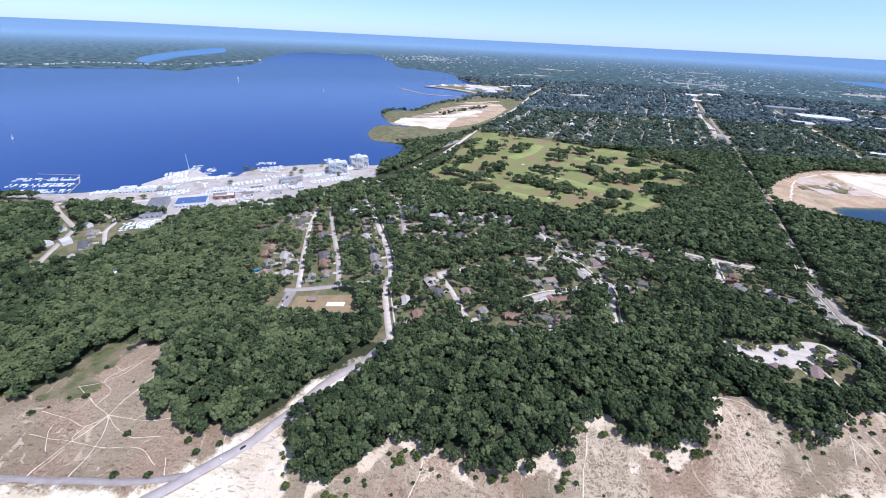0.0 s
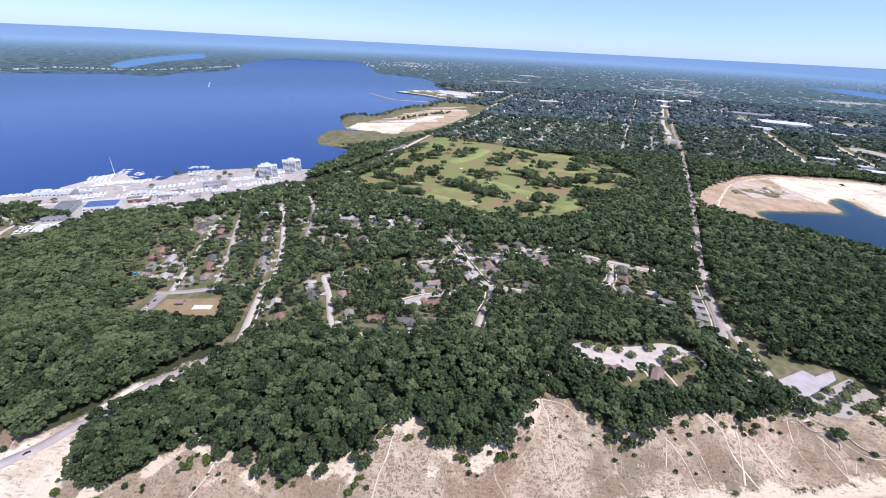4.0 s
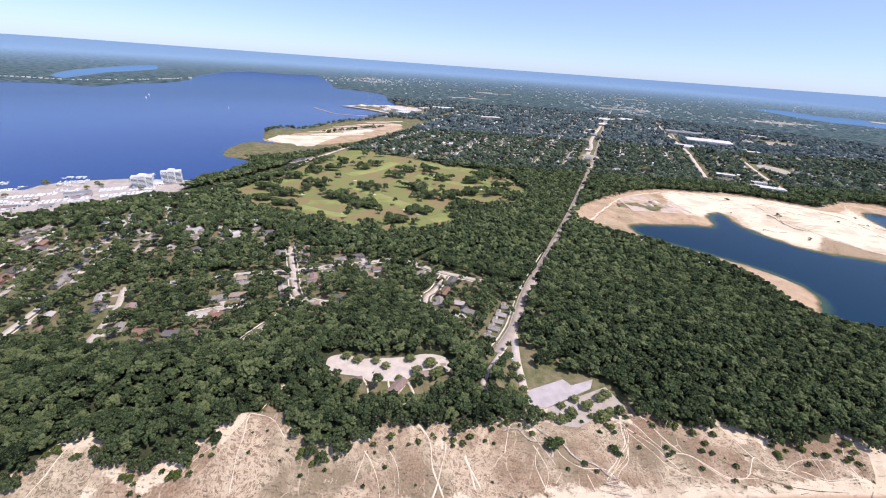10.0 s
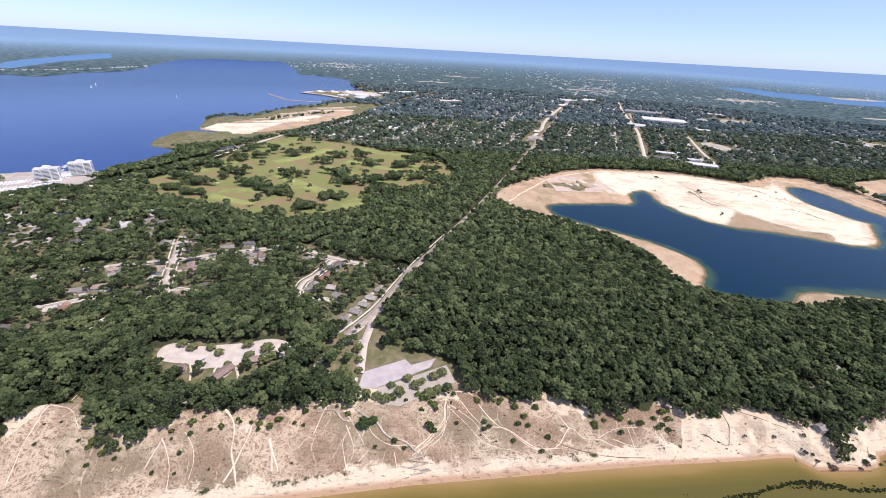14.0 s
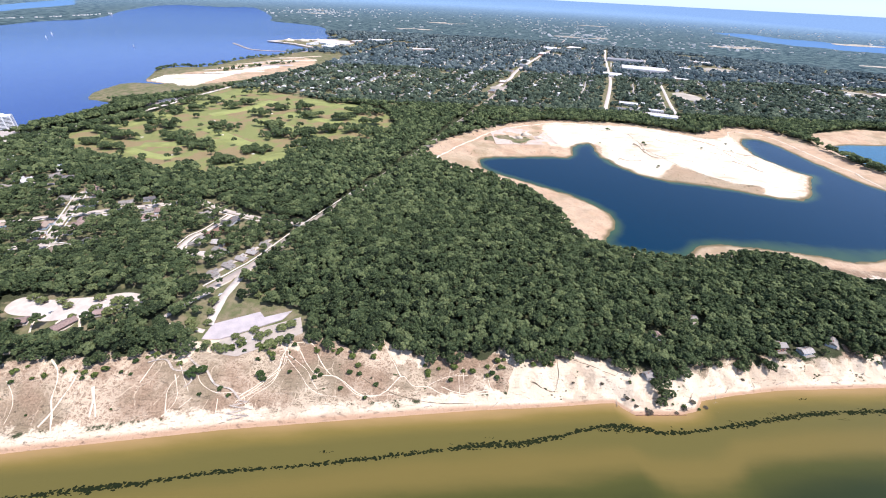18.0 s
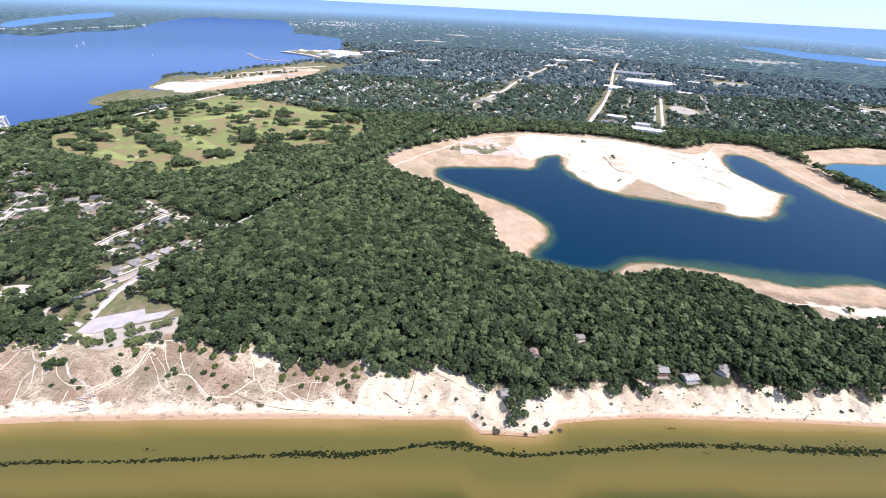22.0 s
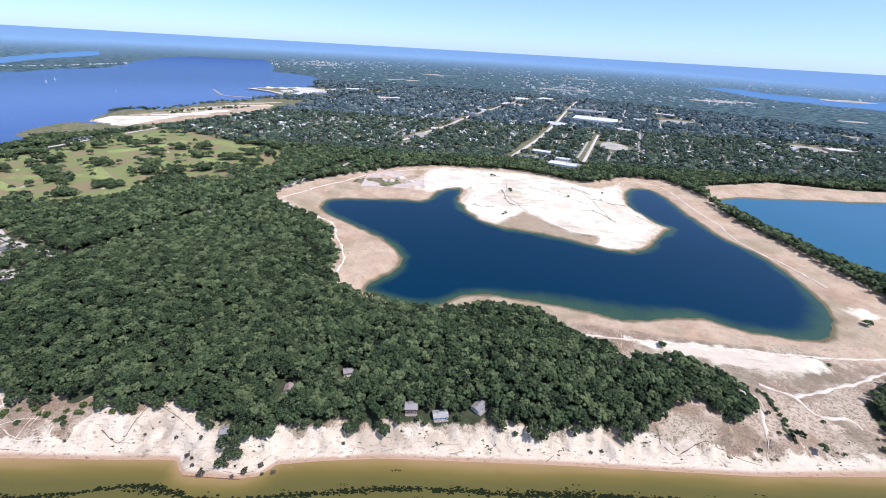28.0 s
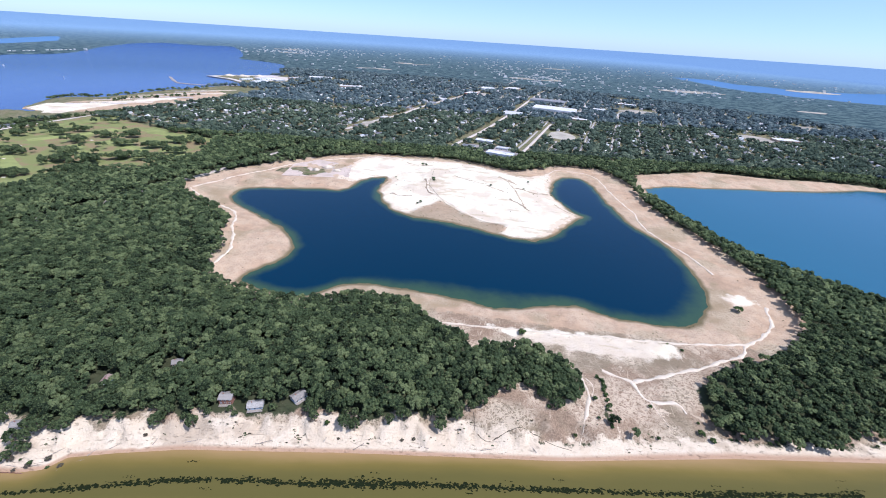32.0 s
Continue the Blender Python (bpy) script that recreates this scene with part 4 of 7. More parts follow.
# place and roof kind of each house
PLOTS = [(-53, 493, 4), (-35, 463, 2), (-17, 517, 3), (-29, 539, 4), (19, 523, 1), (41, 478, 0), (75, 472, 2), (106, 471, 3), (131, 474, 1), (166, 722, 1), (178, 693, 1), (148, 739, 1), (253, 712, 3), (227, 696, 0), (206, 632, 1), (224, 647, 4), (217, 610, 1), (292, 672, 1), (238, 548, 5), (258, 578, 3)]
PLOTS += [(-58, 668, 5), (-29, 683, 4), (1, 682, 3), (-48, 760, 4), (-3, 774, 4), (-26, 759, 0), (-79, 770, 3), (-119, 731, 0), (10, 720, 3), (33, 764, 0), (80, 775, 3), (54, 780, 0), (-83, 705, 1), (131, 693, 0), (-157, 714, 5), (-150, 684, 1), (-140, 652, 4), (-123, 620, 3), (-114, 590, 0), (-104, 567, 0)]
PLOTS += [(-180, 566, 2), (-169, 542, 5), (-188, 589, 3), (-173, 655, 1), (-211, 649, 3), (-250, 670, 1), (-262, 687, 3), (-223, 672, 2), (-270, 602, 2), (-269, 583, 2), (-254, 556, 0), (-247, 530, 1), (-303, 651, 3), (-219, 532, 4), (-225, 561, 4), (-186, 532, 0), (-241, 580, 4), (-290, 670, 0), (-287, 707, 0), (-266, 722, 0)]
PLOTS += [(-510, 529, 4), (-531, 569, 3), (-547, 605, 0), (-682, 704, 0), (-707, 718, 4), (-453, 625, 0), (-188, 743, 0), (-130, 844, 0), (406, 650, 3), (397, 617, 2), (390, 587, 0), (418, 586, 4), (430, 560, 0), (362, 663, 0), (479, 583, 0), (470, 562, 4), (464, 544, 4), (457, 525, 0), (449, 504, 0)]
PLOTS += [(166, 617, 5), (181, 587, 4), (105, 558, 0), (128, 569, 5), (106, 512, 4), (132, 517, 2), (272, 672, 0), (111, 612, 5), (122, 599, 0), (288, 650, 1), (99, 721, 0), (-14, 718, 0)]
HOUSES = []          # x, y, turn, length, kind
hr = random.Random(4)
LANES = ("bluff_street", "ridge_street", "loop_street", "school_street", "court_street", "close_street", "park_street", "north_street", "middle_street", "cross_street", "hill_street", "orchard_street", "west_street", "mill_street", "avenue")
for px, py, hk in PLOTS:
    best = None
    for key in LANES:
        c = curve_points(STREETS[key][0], 4.0)
        d2 = ((c - (px, py)) ** 2).sum(1)
        i = int(d2.argmin())
        if best is None or d2[i] < best[0]:
            best = (float(d2[i]), c[i], c[min(i + 1, len(c) - 1)] - c[max(i - 1, 0)])
    away_ = np.array((px, py)) - best[1]
    gap_ = max(math.sqrt(best[0]), 0.1)
    if gap_ < 15.5:
        px, py = best[1] + away_ / gap_ * 15.5
    side = 0 if best[2][0] * away_[1] - best[2][1] * away_[0] > 0 else 180
    narrow = px > 440 and py < 600
    free = min(math.hypot(px - q[0], py - q[1]) for q in PLOTS if abs(px - q[0]) + abs(py - q[1]) > 6)
    HOUSES.append((float(px), float(py), math.degrees(math.atan2(best[2][1], best[2][0])) + side + (90 if narrow else 0), 0.72 if narrow else min(hr.uniform(1.0, 1.3), max(0.75, (free - 3.5) / 18)), hk))
HX, HY = np.array([h[0] for h in HOUSES]), np.array([h[1] for h in HOUSES])


def house_gap(x, y):
    d = np.full(np.shape(x), 1e9)
    for hx, hy in zip(HX, HY):
        d = np.minimum(d, np.hypot(x - hx, y - hy))
    return d


def town_trees(x, y, hg):
    """How thick the trees stand between the houses: none on roofs, front lawns and verges."""
    d = np.full(np.shape(x), 1e9)
    for hx, hy, turn, *_ in HOUSES:
        f_ = Matrix.Rotation(radians(turn), 2) @ Vector((1.5, -11.0))
        d = np.minimum(d, np.hypot(x - hx - f_[0], y - hy - f_[1]))
    lane = road_gap(x, y, LANES)
    return np.where((hg < 12.5) | (d < 9.0) | (lane < 2.8), 0, np.where(blotch(x, y, 24, 2.0) > -0.6, 0.92, 0.5))


RNG = np.random.default_rng(11)
NEAR = [crown_shape(k, RNG, q) for k, q in ((13, 0.8), (11, 0.95), (14, 0.7), (10, 0.85), (12, 1.0), (9, 0.75), (13, 0.9), (11, 0.65))]
MID = [crown_shape(4, RNG, q) for q in (0.7, 0.8, 0.9, 1.0, 0.85, 0.75)]
FARV = [crown_shape(2, RNG, 0.7) for _ in range(5)]

# near woods
x, y, rng = scatter(-446, 1395, 251, 707, 8.0, 1)
w = wooded(x, y)
hg = house_gap(x, y)
lawn = sdf(x, y, LAWN) > 0
w = np.where(lawn & (x < 558), w * town_trees(x, y, hg), w)
keep = rng.uniform(0, 1, len(x)) < w
x, y = x[keep], y[keep]
size = rng.uniform(0, 1, len(x)) ** 1.4 * 8.0 + 8.6
size = np.where(house_gap(x, y) < 34, size * 0.78, size)
ht = 10.6 + size * 0.28 + rng.uniform(-1.9, 2.1, len(x)) + 2 * wave(x, y, 60, 4.0)
# tint raised in the west: younger woods, and fuller sunlight painted in
tint = np.clip(rng.normal(0.5, 0.3, len(x)) + 0.3 * (1 - smooth(-320, -60, x)), 0, 1)
rim = y - wood_edge(x, y)
order = np.argsort(np.where((x > -150) & (x < 1420), rim, 1e9))[:170]
single = np.zeros(len(x), bool)
single[order] = True
EDGE_TREES = list(zip(x[single], y[single], size[single], ht[single]))
x, y, size, ht, tint = (v[~single] for v in (x, y, size, ht, tint))
NEAR_XY = (x, y, size, ht, tint)
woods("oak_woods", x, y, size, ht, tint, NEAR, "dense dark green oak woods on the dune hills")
# middle distance
x, y, rng = scatter(-1395, 2511, 707, 1395, 10.0, 2)
w = wooded(x, y)
hg = house_gap(x, y)
w = np.where((sdf(x, y, LAWN) > 0), w * town_trees(x, y, hg), w)
w = np.where((y > 1116) & (x > 279) & (blotch(x, y, 60, 7.0) > 0.45), w * 0.35, w)
x2, y2, rng2 = scatter(-1581, -446, 279, 707, 10.0, 3)
x3, y3, rng3 = scatter(1395, 2604, 409, 707, 9.0, 4)
w2_ = wooded(x2, y2) * np.where((house_gap(x2, y2) < 13) | (seg_dist(x2, y2, STREETS["west_street"][0]) < 9), 0, 1)
w = np.concatenate([w, w2_, wooded(x3, y3)])
x, y = np.concatenate([x, x2, x3]), np.concatenate([y, y2, y3])
keep = rng.uniform(0, 1, len(x)) < w
x, y = x[keep], y[keep]
size = rng.uniform(0, 1, len(x)) ** 1.3 * 9 + 9
ht = rng.uniform(12, 16, len(x))
tint = np.clip(rng.normal(0.5, 0.3, len(x)), 0, 1)
close = (x > 1395) & (x < 1760) & (y < 640)
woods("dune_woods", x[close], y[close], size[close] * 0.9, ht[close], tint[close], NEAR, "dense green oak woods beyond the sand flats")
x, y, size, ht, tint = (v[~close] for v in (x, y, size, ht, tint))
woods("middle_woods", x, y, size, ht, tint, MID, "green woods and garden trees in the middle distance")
# far suburbs: a grid of streets laid out along the avenue
DIR = np.array((0.3515, 0.936))
LANE_STEP, CROSS_STEP = 92.0, 210.0


def along(x, y):
    """Metres across and along the avenue's line."""
    return (x - 947) * DIR[1] - (y - 1707) * DIR[0], (x - 947) * DIR[0] + (y - 1707) * DIR[1]


def built_up(x, y):
    """Above 0 where houses stand among the trees."""
    return np.minimum(0.75 - blotch(x, y, 210, 2.0), (y - 1455) / 60)


def lane_gap(x, y):
    u, v = along(x, y)
    return np.minimum(np.abs((u + LANE_STEP / 2) % LANE_STEP - LANE_STEP / 2), np.abs((v + CROSS_STEP / 2) % CROSS_STEP - CROSS_STEP / 2))


M_LANE = worn("pale suburban street", (0.46, 0.4, 0.34), 0.9, 0.1, 0.2)
LANE_HOUSES = []
lane_rng = np.random.default_rng(35)
for k in range(-9, 26):
    if k == 0:
        continue
    v = np.arange(-420, 1660, 26.0)
    p = np.stack([947 + k * LANE_STEP * DIR[1] + v * DIR[0], 1707 - k * LANE_STEP * DIR[0] + v * DIR[1]], 1)
    fit = (built_up(p[:, 0], p[:, 1]) > 0) & (wooded(p[:, 0], p[:, 1]) > 0.5) & (np.hypot(p[:, 0] - CX, p[:, 1] - CY) < D0 - 90) & (p[:, 0] > -90)
    run = []
    for q, good in zip(list(p) + [None], list(fit) + [False]):
        if good:
            run.append(q)
            for side in (-1, 1):
                if lane_rng.random() < 0.74:
                    o = side * lane_rng.uniform(15, 21)
                    LANE_HOUSES.append((q[0] + o * DIR[1] + lane_rng.normal(0, 3), q[1] - o * DIR[0] + lane_rng.normal(0, 3)))
            continue
        if len(run) > 3:
            strip("suburb_street", run, 7.5, M_LANE, 0.35, "pale suburban street between trees", step=24.0)
        run = []


def suburb(name, spans, lo, hi, variants, label, seed, m):
    """Roofs of trees over the streets behind the golf course and the pit."""
    X_, Y_ = [], []
    for k, (x0, x1, y0, y1, step) in enumerate(spans):
        x, y, rng = scatter(x0, x1, y0, y1, step, seed + k)
        X_.append(x)
        Y_.append(y)
    x, y = np.concatenate(X_), np.concatenate(Y_)
    lane = lane_gap(x, y)
    w = wooded(x, y) * np.where(built_up(x, y) > 0, np.where(lane < 5, 0, np.where(lane < 26, 0.5, 0.85)), 0.95)
    keep = (rng.uniform(0, 1, len(x)) < w) & (np.hypot(x - CX, y - CY) < D0 + 60)
    x, y = x[keep], y[keep]
    size = rng.uniform(lo, hi, len(x))
    woods(name, x, y, size, 6.0 + size * 0.4 + rng.uniform(-1.5, 2.5, len(x)), np.clip(rng.normal(0.5, 0.28, len(x)), 0, 1), variants, label, m)


ONE = [crown_shape(1, RNG, 0.7) for _ in range(6)]
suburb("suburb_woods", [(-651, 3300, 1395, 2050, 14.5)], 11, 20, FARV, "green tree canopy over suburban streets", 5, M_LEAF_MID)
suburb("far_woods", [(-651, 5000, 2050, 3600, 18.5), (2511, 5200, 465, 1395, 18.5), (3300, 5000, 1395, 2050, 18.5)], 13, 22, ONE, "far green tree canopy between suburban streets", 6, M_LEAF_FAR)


# ---- parts and things ----
def part(name, bm, m, parent=None, label="", smooth_shade=False):
    """One mesh object from a bmesh, under a thing or under a part."""
    me = bpy.data.meshes.new(name)
    bm.to_mesh(me)
    bm.free()
    for q in m if isinstance(m, (list, tuple)) else [m]:
        me.materials.append(q)
    if smooth_shade:
        me.polygons.foreach_set("use_smooth", np.full(len(me.polygons), True))
    ob = new(name, me)
    ob.parent = parent
    if label:
        ob["label"] = label
    return ob


def thing(name, label, category, group="", kind=""):
    return tagged(new(name), label, category, group, kind)


def box(x0, x1, y0, y1, z0, z1, bm=None, bevel=0.0):
    bm = bm or bmesh.new()
    vs = [bm.verts.new((x, y, z)) for z in (z0, z1) for y in (y0, y1) for x in (x0, x1)]
    fs = [(0, 2, 3, 1), (4, 5, 7, 6), (0, 1, 5, 4), (2, 6, 7, 3), (0, 4, 6, 2), (1, 3, 7, 5)]
    made = [bm.faces.new([vs[i] for i in f_]) for f_ in fs]
    if bevel:
        bmesh.ops.bevel(bm, geom=list({e for f_ in made for e in f_.edges}), offset=bevel, segments=1, affect="EDGES")
    return bm


def gable(x0, x1, y0, y1, z0, rise, over=0.5, thick=0.22, hip=0.0, bm=None):
    """A roof with eaves and thickness; hip: how far the ridge ends stand in."""
    bm = bm or bmesh.new()
    x0, x1, y0, y1 = x0 - over, x1 + over, y0 - over, y1 + over
    ym = (y0 + y1) / 2
    lo = [(x0, y0), (x1, y0), (x1, y1), (x0, y1)]
    top = [(x0 + hip, ym), (x1 - hip, ym)]
    a = [bm.verts.new((*p, z0)) for p in lo]
    b = [bm.verts.new((*p, z0 + thick)) for p in lo]
    r = [bm.verts.new((*p, z0 + rise)) for p in top]
    for i in range(4):
        bm.faces.new((a[i], a[(i + 1) % 4], b[(i + 1) % 4], b[i]))
    bm.faces.new(a[::-1])
    bm.faces.new((b[0], b[1], r[1], r[0]))
    bm.faces.new((b[2], b[3], r[0], r[1]))
    bm.faces.new((b[1], b[2], r[1]))
    bm.faces.new((b[3], b[0], r[0]))
    return bm


def rod(p, q, r, k=6, bm=None, r2=None):
    """A round bar between two points."""
    bm = bm or bmesh.new()
    p, q = Vector(p), Vector(q)
    m = (q - p).to_track_quat("Z", "Y").to_matrix()
    rings = []
    for c, rr in ((p, r), (q, r if r2 is None else r2)):
        rings.append([bm.verts.new(c + m @ Vector((math.cos(6.2832 * i / k) * rr, math.sin(6.2832 * i / k) * rr, 0))) for i in range(k)])
    for i in range(k):
        bm.faces.new((rings[0][i - 1], rings[0][i], rings[1][i], rings[1][i - 1]))
    bm.faces.new(rings[0][::-1])
    bm.faces.new(rings[1])
    return bm


def ground_z(x, y):
    return float(land(np.array([x]), np.array([y]))[0])


def place(ob, x, y, turn=0.0, lift=0.0, scale=None):
    z = ground_z(x, y) + lift
    X, Y, Z = far_place(x, y, z)
    ob.matrix_basis = pose(float(X), float(Y), float(Z), 0, 0, turn)
    return ob


def spot(x, y, turn=0.0, lift=0.0, z=None):
    z = ground_z(x, y) if z is None else z
    X, Y, Z = far_place(x, y, z + lift)
    return pose(float(X), float(Y), float(Z), 0, 0, turn)


M_GLASS = worn("dark window glass", (0.05, 0.06, 0.07), 0.12, 0.3, 0.3, 0.5)
ROOFS = [worn("grey shingles", (0.27, 0.235, 0.2), 0.9, 0.8), worn("brown shingles", (0.29, 0.2, 0.165), 0.9, 0.8), worn("red-brown shingles", (0.31, 0.18, 0.13), 0.9, 0.8), worn("dark slate shingles", (0.14, 0.125, 0.115), 0.9, 0.8), worn("pale grey shingles", (0.43, 0.38, 0.33), 0.9, 0.8), worn("tan shingles", (0.32, 0.24, 0.18), 0.9, 0.8)]
ROOF_WORDS = ["grey", "brown", "red-brown", "dark slate", "pale grey", "tan"]
WALLS = [worn("cream siding", (0.62, 0.57, 0.47), 0.7), worn("white siding", (0.76, 0.75, 0.72), 0.7), worn("red brick", (0.33, 0.16, 0.11), 0.9, 1.2), worn("grey siding", (0.45, 0.46, 0.47), 0.7), worn("tan brick", (0.42, 0.31, 0.22), 0.9, 1.2), worn("blue-grey siding", (0.36, 0.42, 0.47), 0.7)]
WALL_WORDS = ["cream siding", "white siding", "red brick", "grey siding", "tan brick", "blue-grey siding"]
M_TRIM = worn("white trim", (0.78, 0.77, 0.74), 0.6)
M_DOOR = worn("painted door", (0.24, 0.12, 0.08), 0.5)
M_WHITEROOF = worn("white membrane roof", (0.62, 0.58, 0.54), 0.8, 0.1, 0.2)
M_GREYROOF = worn("dark bitumen roof", (0.23, 0.22, 0.215), 0.85, 0.1)
M_METAL = worn("weathered metal", (0.42, 0.43, 0.44), 0.45, 0.4, 0.25, 0.5, 0.6)
M_WOOD = worn("silvered timber", (0.36, 0.3, 0.24), 0.9, 0.8)
M_WHITE = worn("white paint", (0.8, 0.79, 0.77), 0.5, 0.3, 0.15)


def house(kind, length=18.0, depth=9.5):
    """A one-storey house with a garage wing: local x along the street, front to -y."""
    rt, wt = ROOFS[kind], WALLS[kind]
    h = thing("house", f"low house with {ROOF_WORDS[kind]} shingle roof and {WALL_WORDS[kind]} walls", "house", "houses along the streets")
    a, d, g_ = length / 2, depth / 2, 3.1
    part("wall", box(-a, a, -d, d, -1.5, g_), wt, h)
    roof = part("roof", gable(-a, a, -d, d, g_ + 0.004, 2.6, 0.6, 0.22, 2.2 if kind % 2 else 0.0), rt, h)
    part("chimney", box(-0.5, 0.5, -0.4, 0.4, g_ + 1.2, g_ + 3.4), WALLS[2], roof, "brick chimney")
    w0 = a * (0.35 if kind % 3 else 0.2)
    part("garage_wall", box(w0, a - 0.3, -d - 4.5, -d - 0.003, -1.5, g_ - 0.15), wt, h)
    bm = bmesh.new()
    gable(-d - 4.7, -d + 3.5, -(a - 0.3), -w0, g_ - 0.146, 2.1, 0.45, 0.2, 0.0, bm)
    bmesh.ops.rotate(bm, verts=bm.verts, cent=(0, 0, 0), matrix=Matrix.Rotation(radians(90), 3, "Z"))
    part("garage_roof", bm, rt, h)
    part("garage_door", box(w0 + 0.8, a - 1.1, -d - 4.58, -d - 4.503, 0, 2.3), M_TRIM, h, "white garage door")
    door = part("door", box(-0.5, 0.5, -d - 0.08, -d - 0.003, 0.1, 2.15), M_DOOR, h, "front door")
    part("step", box(-1.0, 1.0, -d - 1.6, -d - 0.09, -0.6, 0.12), M_CONCRETE, door, "concrete step")
    for x in (-a * 0.8, -a * 0.42):
        wf = part("window", box(x - 0.95, x + 0.95, -d - 0.07, -d - 0.003, 0.9, 2.35), M_TRIM, h, "white framed window")
        part("pane", box(x - 0.8, x + 0.8, -d - 0.11, -d - 0.074, 1.05, 2.2), M_GLASS, wf)
    for y in (0.0,):
        wf = part("window", box(-a - 0.07, -a - 0.003, y - 0.7, y + 0.7, 0.9, 2.35), M_TRIM, h, "white framed window")
        part("pane", box(-a - 0.11, -a - 0.074, y - 0.58, y + 0.58, 1.05, 2.2), M_GLASS, wf)
    for x in (-a * 0.5, a * 0.5):
        wf = part("window", box(x - 0.9, x + 0.9, d + 0.003, d + 0.07, 0.9, 2.35), M_TRIM, h, "white framed window")
        part("pane", box(x - 0.76, x + 0.76, d + 0.074, d + 0.11, 1.05, 2.2), M_GLASS, wf)
    return h


seen_kinds = {}
drv = []
for hx, hy, ht_, hl, hk in HOUSES:
    if hk not in seen_kinds:
        seen_kinds[hk] = house(hk)
        place(seen_kinds[hk], hx, hy, ht_, 0.5)
        ob = seen_kinds[hk]
    else:
        ob = copy_thing(seen_kinds[hk], spot(hx, hy, ht_, 0.5) @ Matrix.Diagonal((hl, 1.0 + 0.4 * (hl - 1), 1.0 + 0.5 * (hl - 1), 1)))
    f_ = Matrix.Rotation(radians(ht_), 2) @ Vector((5.8, -9.6))
    g_ = Matrix.Rotation(radians(ht_), 2) @ Vector((5.8, -17.5))
    drv.append([(hx + f_[0], hy + f_[1]), (hx + g_[0], hy + g_[1])])
for p in drv:
    strip("driveway", p, 5.0, M_CONCRETE, 0.42, "pale concrete driveway", "driveway", step=3.0)

# ---- single trees ----
TR = np.random.default_rng(21)


def tree(lobes, squash, label, group, m, rng, name="tree", category="tree"):
    """A trunk that forks into limbs and a crown of leaf clumps; one unit across, 1.25 high."""
    t = thing(name, label, category, group)
    bm = rod((0, 0, -0.15), (0.01, 0, 0.5), 0.035, 7, None, 0.02)
    part("trunk", bm, M_BARK, t)
    for k in range(0 if name == "shrub" else 2):
        a = k * 2.6 + rng.uniform(0, 1)
        part("limb", rod((0.01, 0, 0.3 + 0.06 * k), (math.cos(a) * 0.24, math.sin(a) * 0.24, 0.66), 0.016, 5, None, 0.006), M_BARK, t)
    v, f_ = crown_shape(lobes, rng, squash, 0.1)
    v[:, 2] += 0.06
    me = mesh_np("crown", v, f_, [m], {"tint": np.repeat(rng.uniform(0.25, 0.8, lobes), 12)}, False)
    c = new("crown", me)
    c.parent = t
    return t


def sized(ob, x, y, size, height, turn):
    z = ground_z(x, y)
    X, Y, Z = far_place(x, y, z - 0.1)
    return Matrix.LocRotScale((float(X), float(Y), float(Z)), Euler((0, 0, turn)), (size, size, height / 1.05))


def grow(kinds, spots):
    """Copies of a few trees, each with its own size and turn."""
    used = set()
    for i, (x, y, s, h_) in enumerate(spots):
        k = kinds[i % len(kinds)]
        m = sized(k, x, y, s, h_, i * 2.4)
        if id(k) in used:
            copy_thing(k, m @ Matrix.Diagonal((1 / k.scale[0], 1 / k.scale[1], 1 / k.scale[2], 1)))
        else:
            used.add(id(k))
            k.matrix_basis = m


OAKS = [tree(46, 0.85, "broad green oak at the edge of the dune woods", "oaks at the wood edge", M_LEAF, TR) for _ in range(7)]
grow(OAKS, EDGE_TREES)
BIG = [tree(46, 1.0, "big green oak on the slumped bluff by the water", "oaks on the bluff", M_LEAF, TR) for _ in range(2)]
grow(BIG, [(906, 366, 14, 16), (912, 360, 13, 14), (908, 354, 11, 11), (915, 368, 13, 15), (919, 361, 10, 11), (1062, 405, 8, 9), (1068, 401, 7, 8), (1098, 410, 9, 10)])
GOLFERS = [tree(30, 0.9, "dark green tree standing on the golf course", "trees on the golf course", M_LEAF, TR) for _ in range(5)]
gs = []
gr = random.Random(8)
CLUMPS = [(-3, 1128, 24), (71, 1079, 34), (140, 1000, 32), (201, 1082, 34), (247, 1207, 26), (310, 1107, 30), (349, 1047, 36), (402, 1061, 32), (451, 1098, 30), (501, 1110, 30), (220, 955, 34), (177, 977, 26), (126, 849, 30), (78, 1328, 22), (172, 1321, 24), (-32, 1028, 26), (20, 996, 28), (30, 1208, 22), (290, 885, 28), (337, 945, 30), (140, 1274, 26), (370, 1208, 30), (70, 1232, 20), (269, 1281, 28), (463, 1206, 30), (52, 930, 26), (-12, 955, 24), (420, 930, 20), (530, 1170, 24), (480, 1270, 26), (330, 1300, 24)]
for cx_, cy_, r_ in CLUMPS:
    for _ in range(int(r_ * 0.7)):
        gs.append((cx_ + gr.gauss(0, r_ * 0.48), cy_ + gr.gauss(0, r_ * 0.3)))
for _ in range(70):
    gs.append((gr.uniform(-100, 600), gr.uniform(820, 1500)))
gs = [(x, y, gr.uniform(13, 21), gr.uniform(14, 20)) for x, y in gs if float(sdf(np.array([x]), np.array([y]), GOLF)[0]) > 4]
gs.sort(key=lambda q: q[1])
grow(GOLFERS, gs[:110])
rest = np.array(gs[110:])
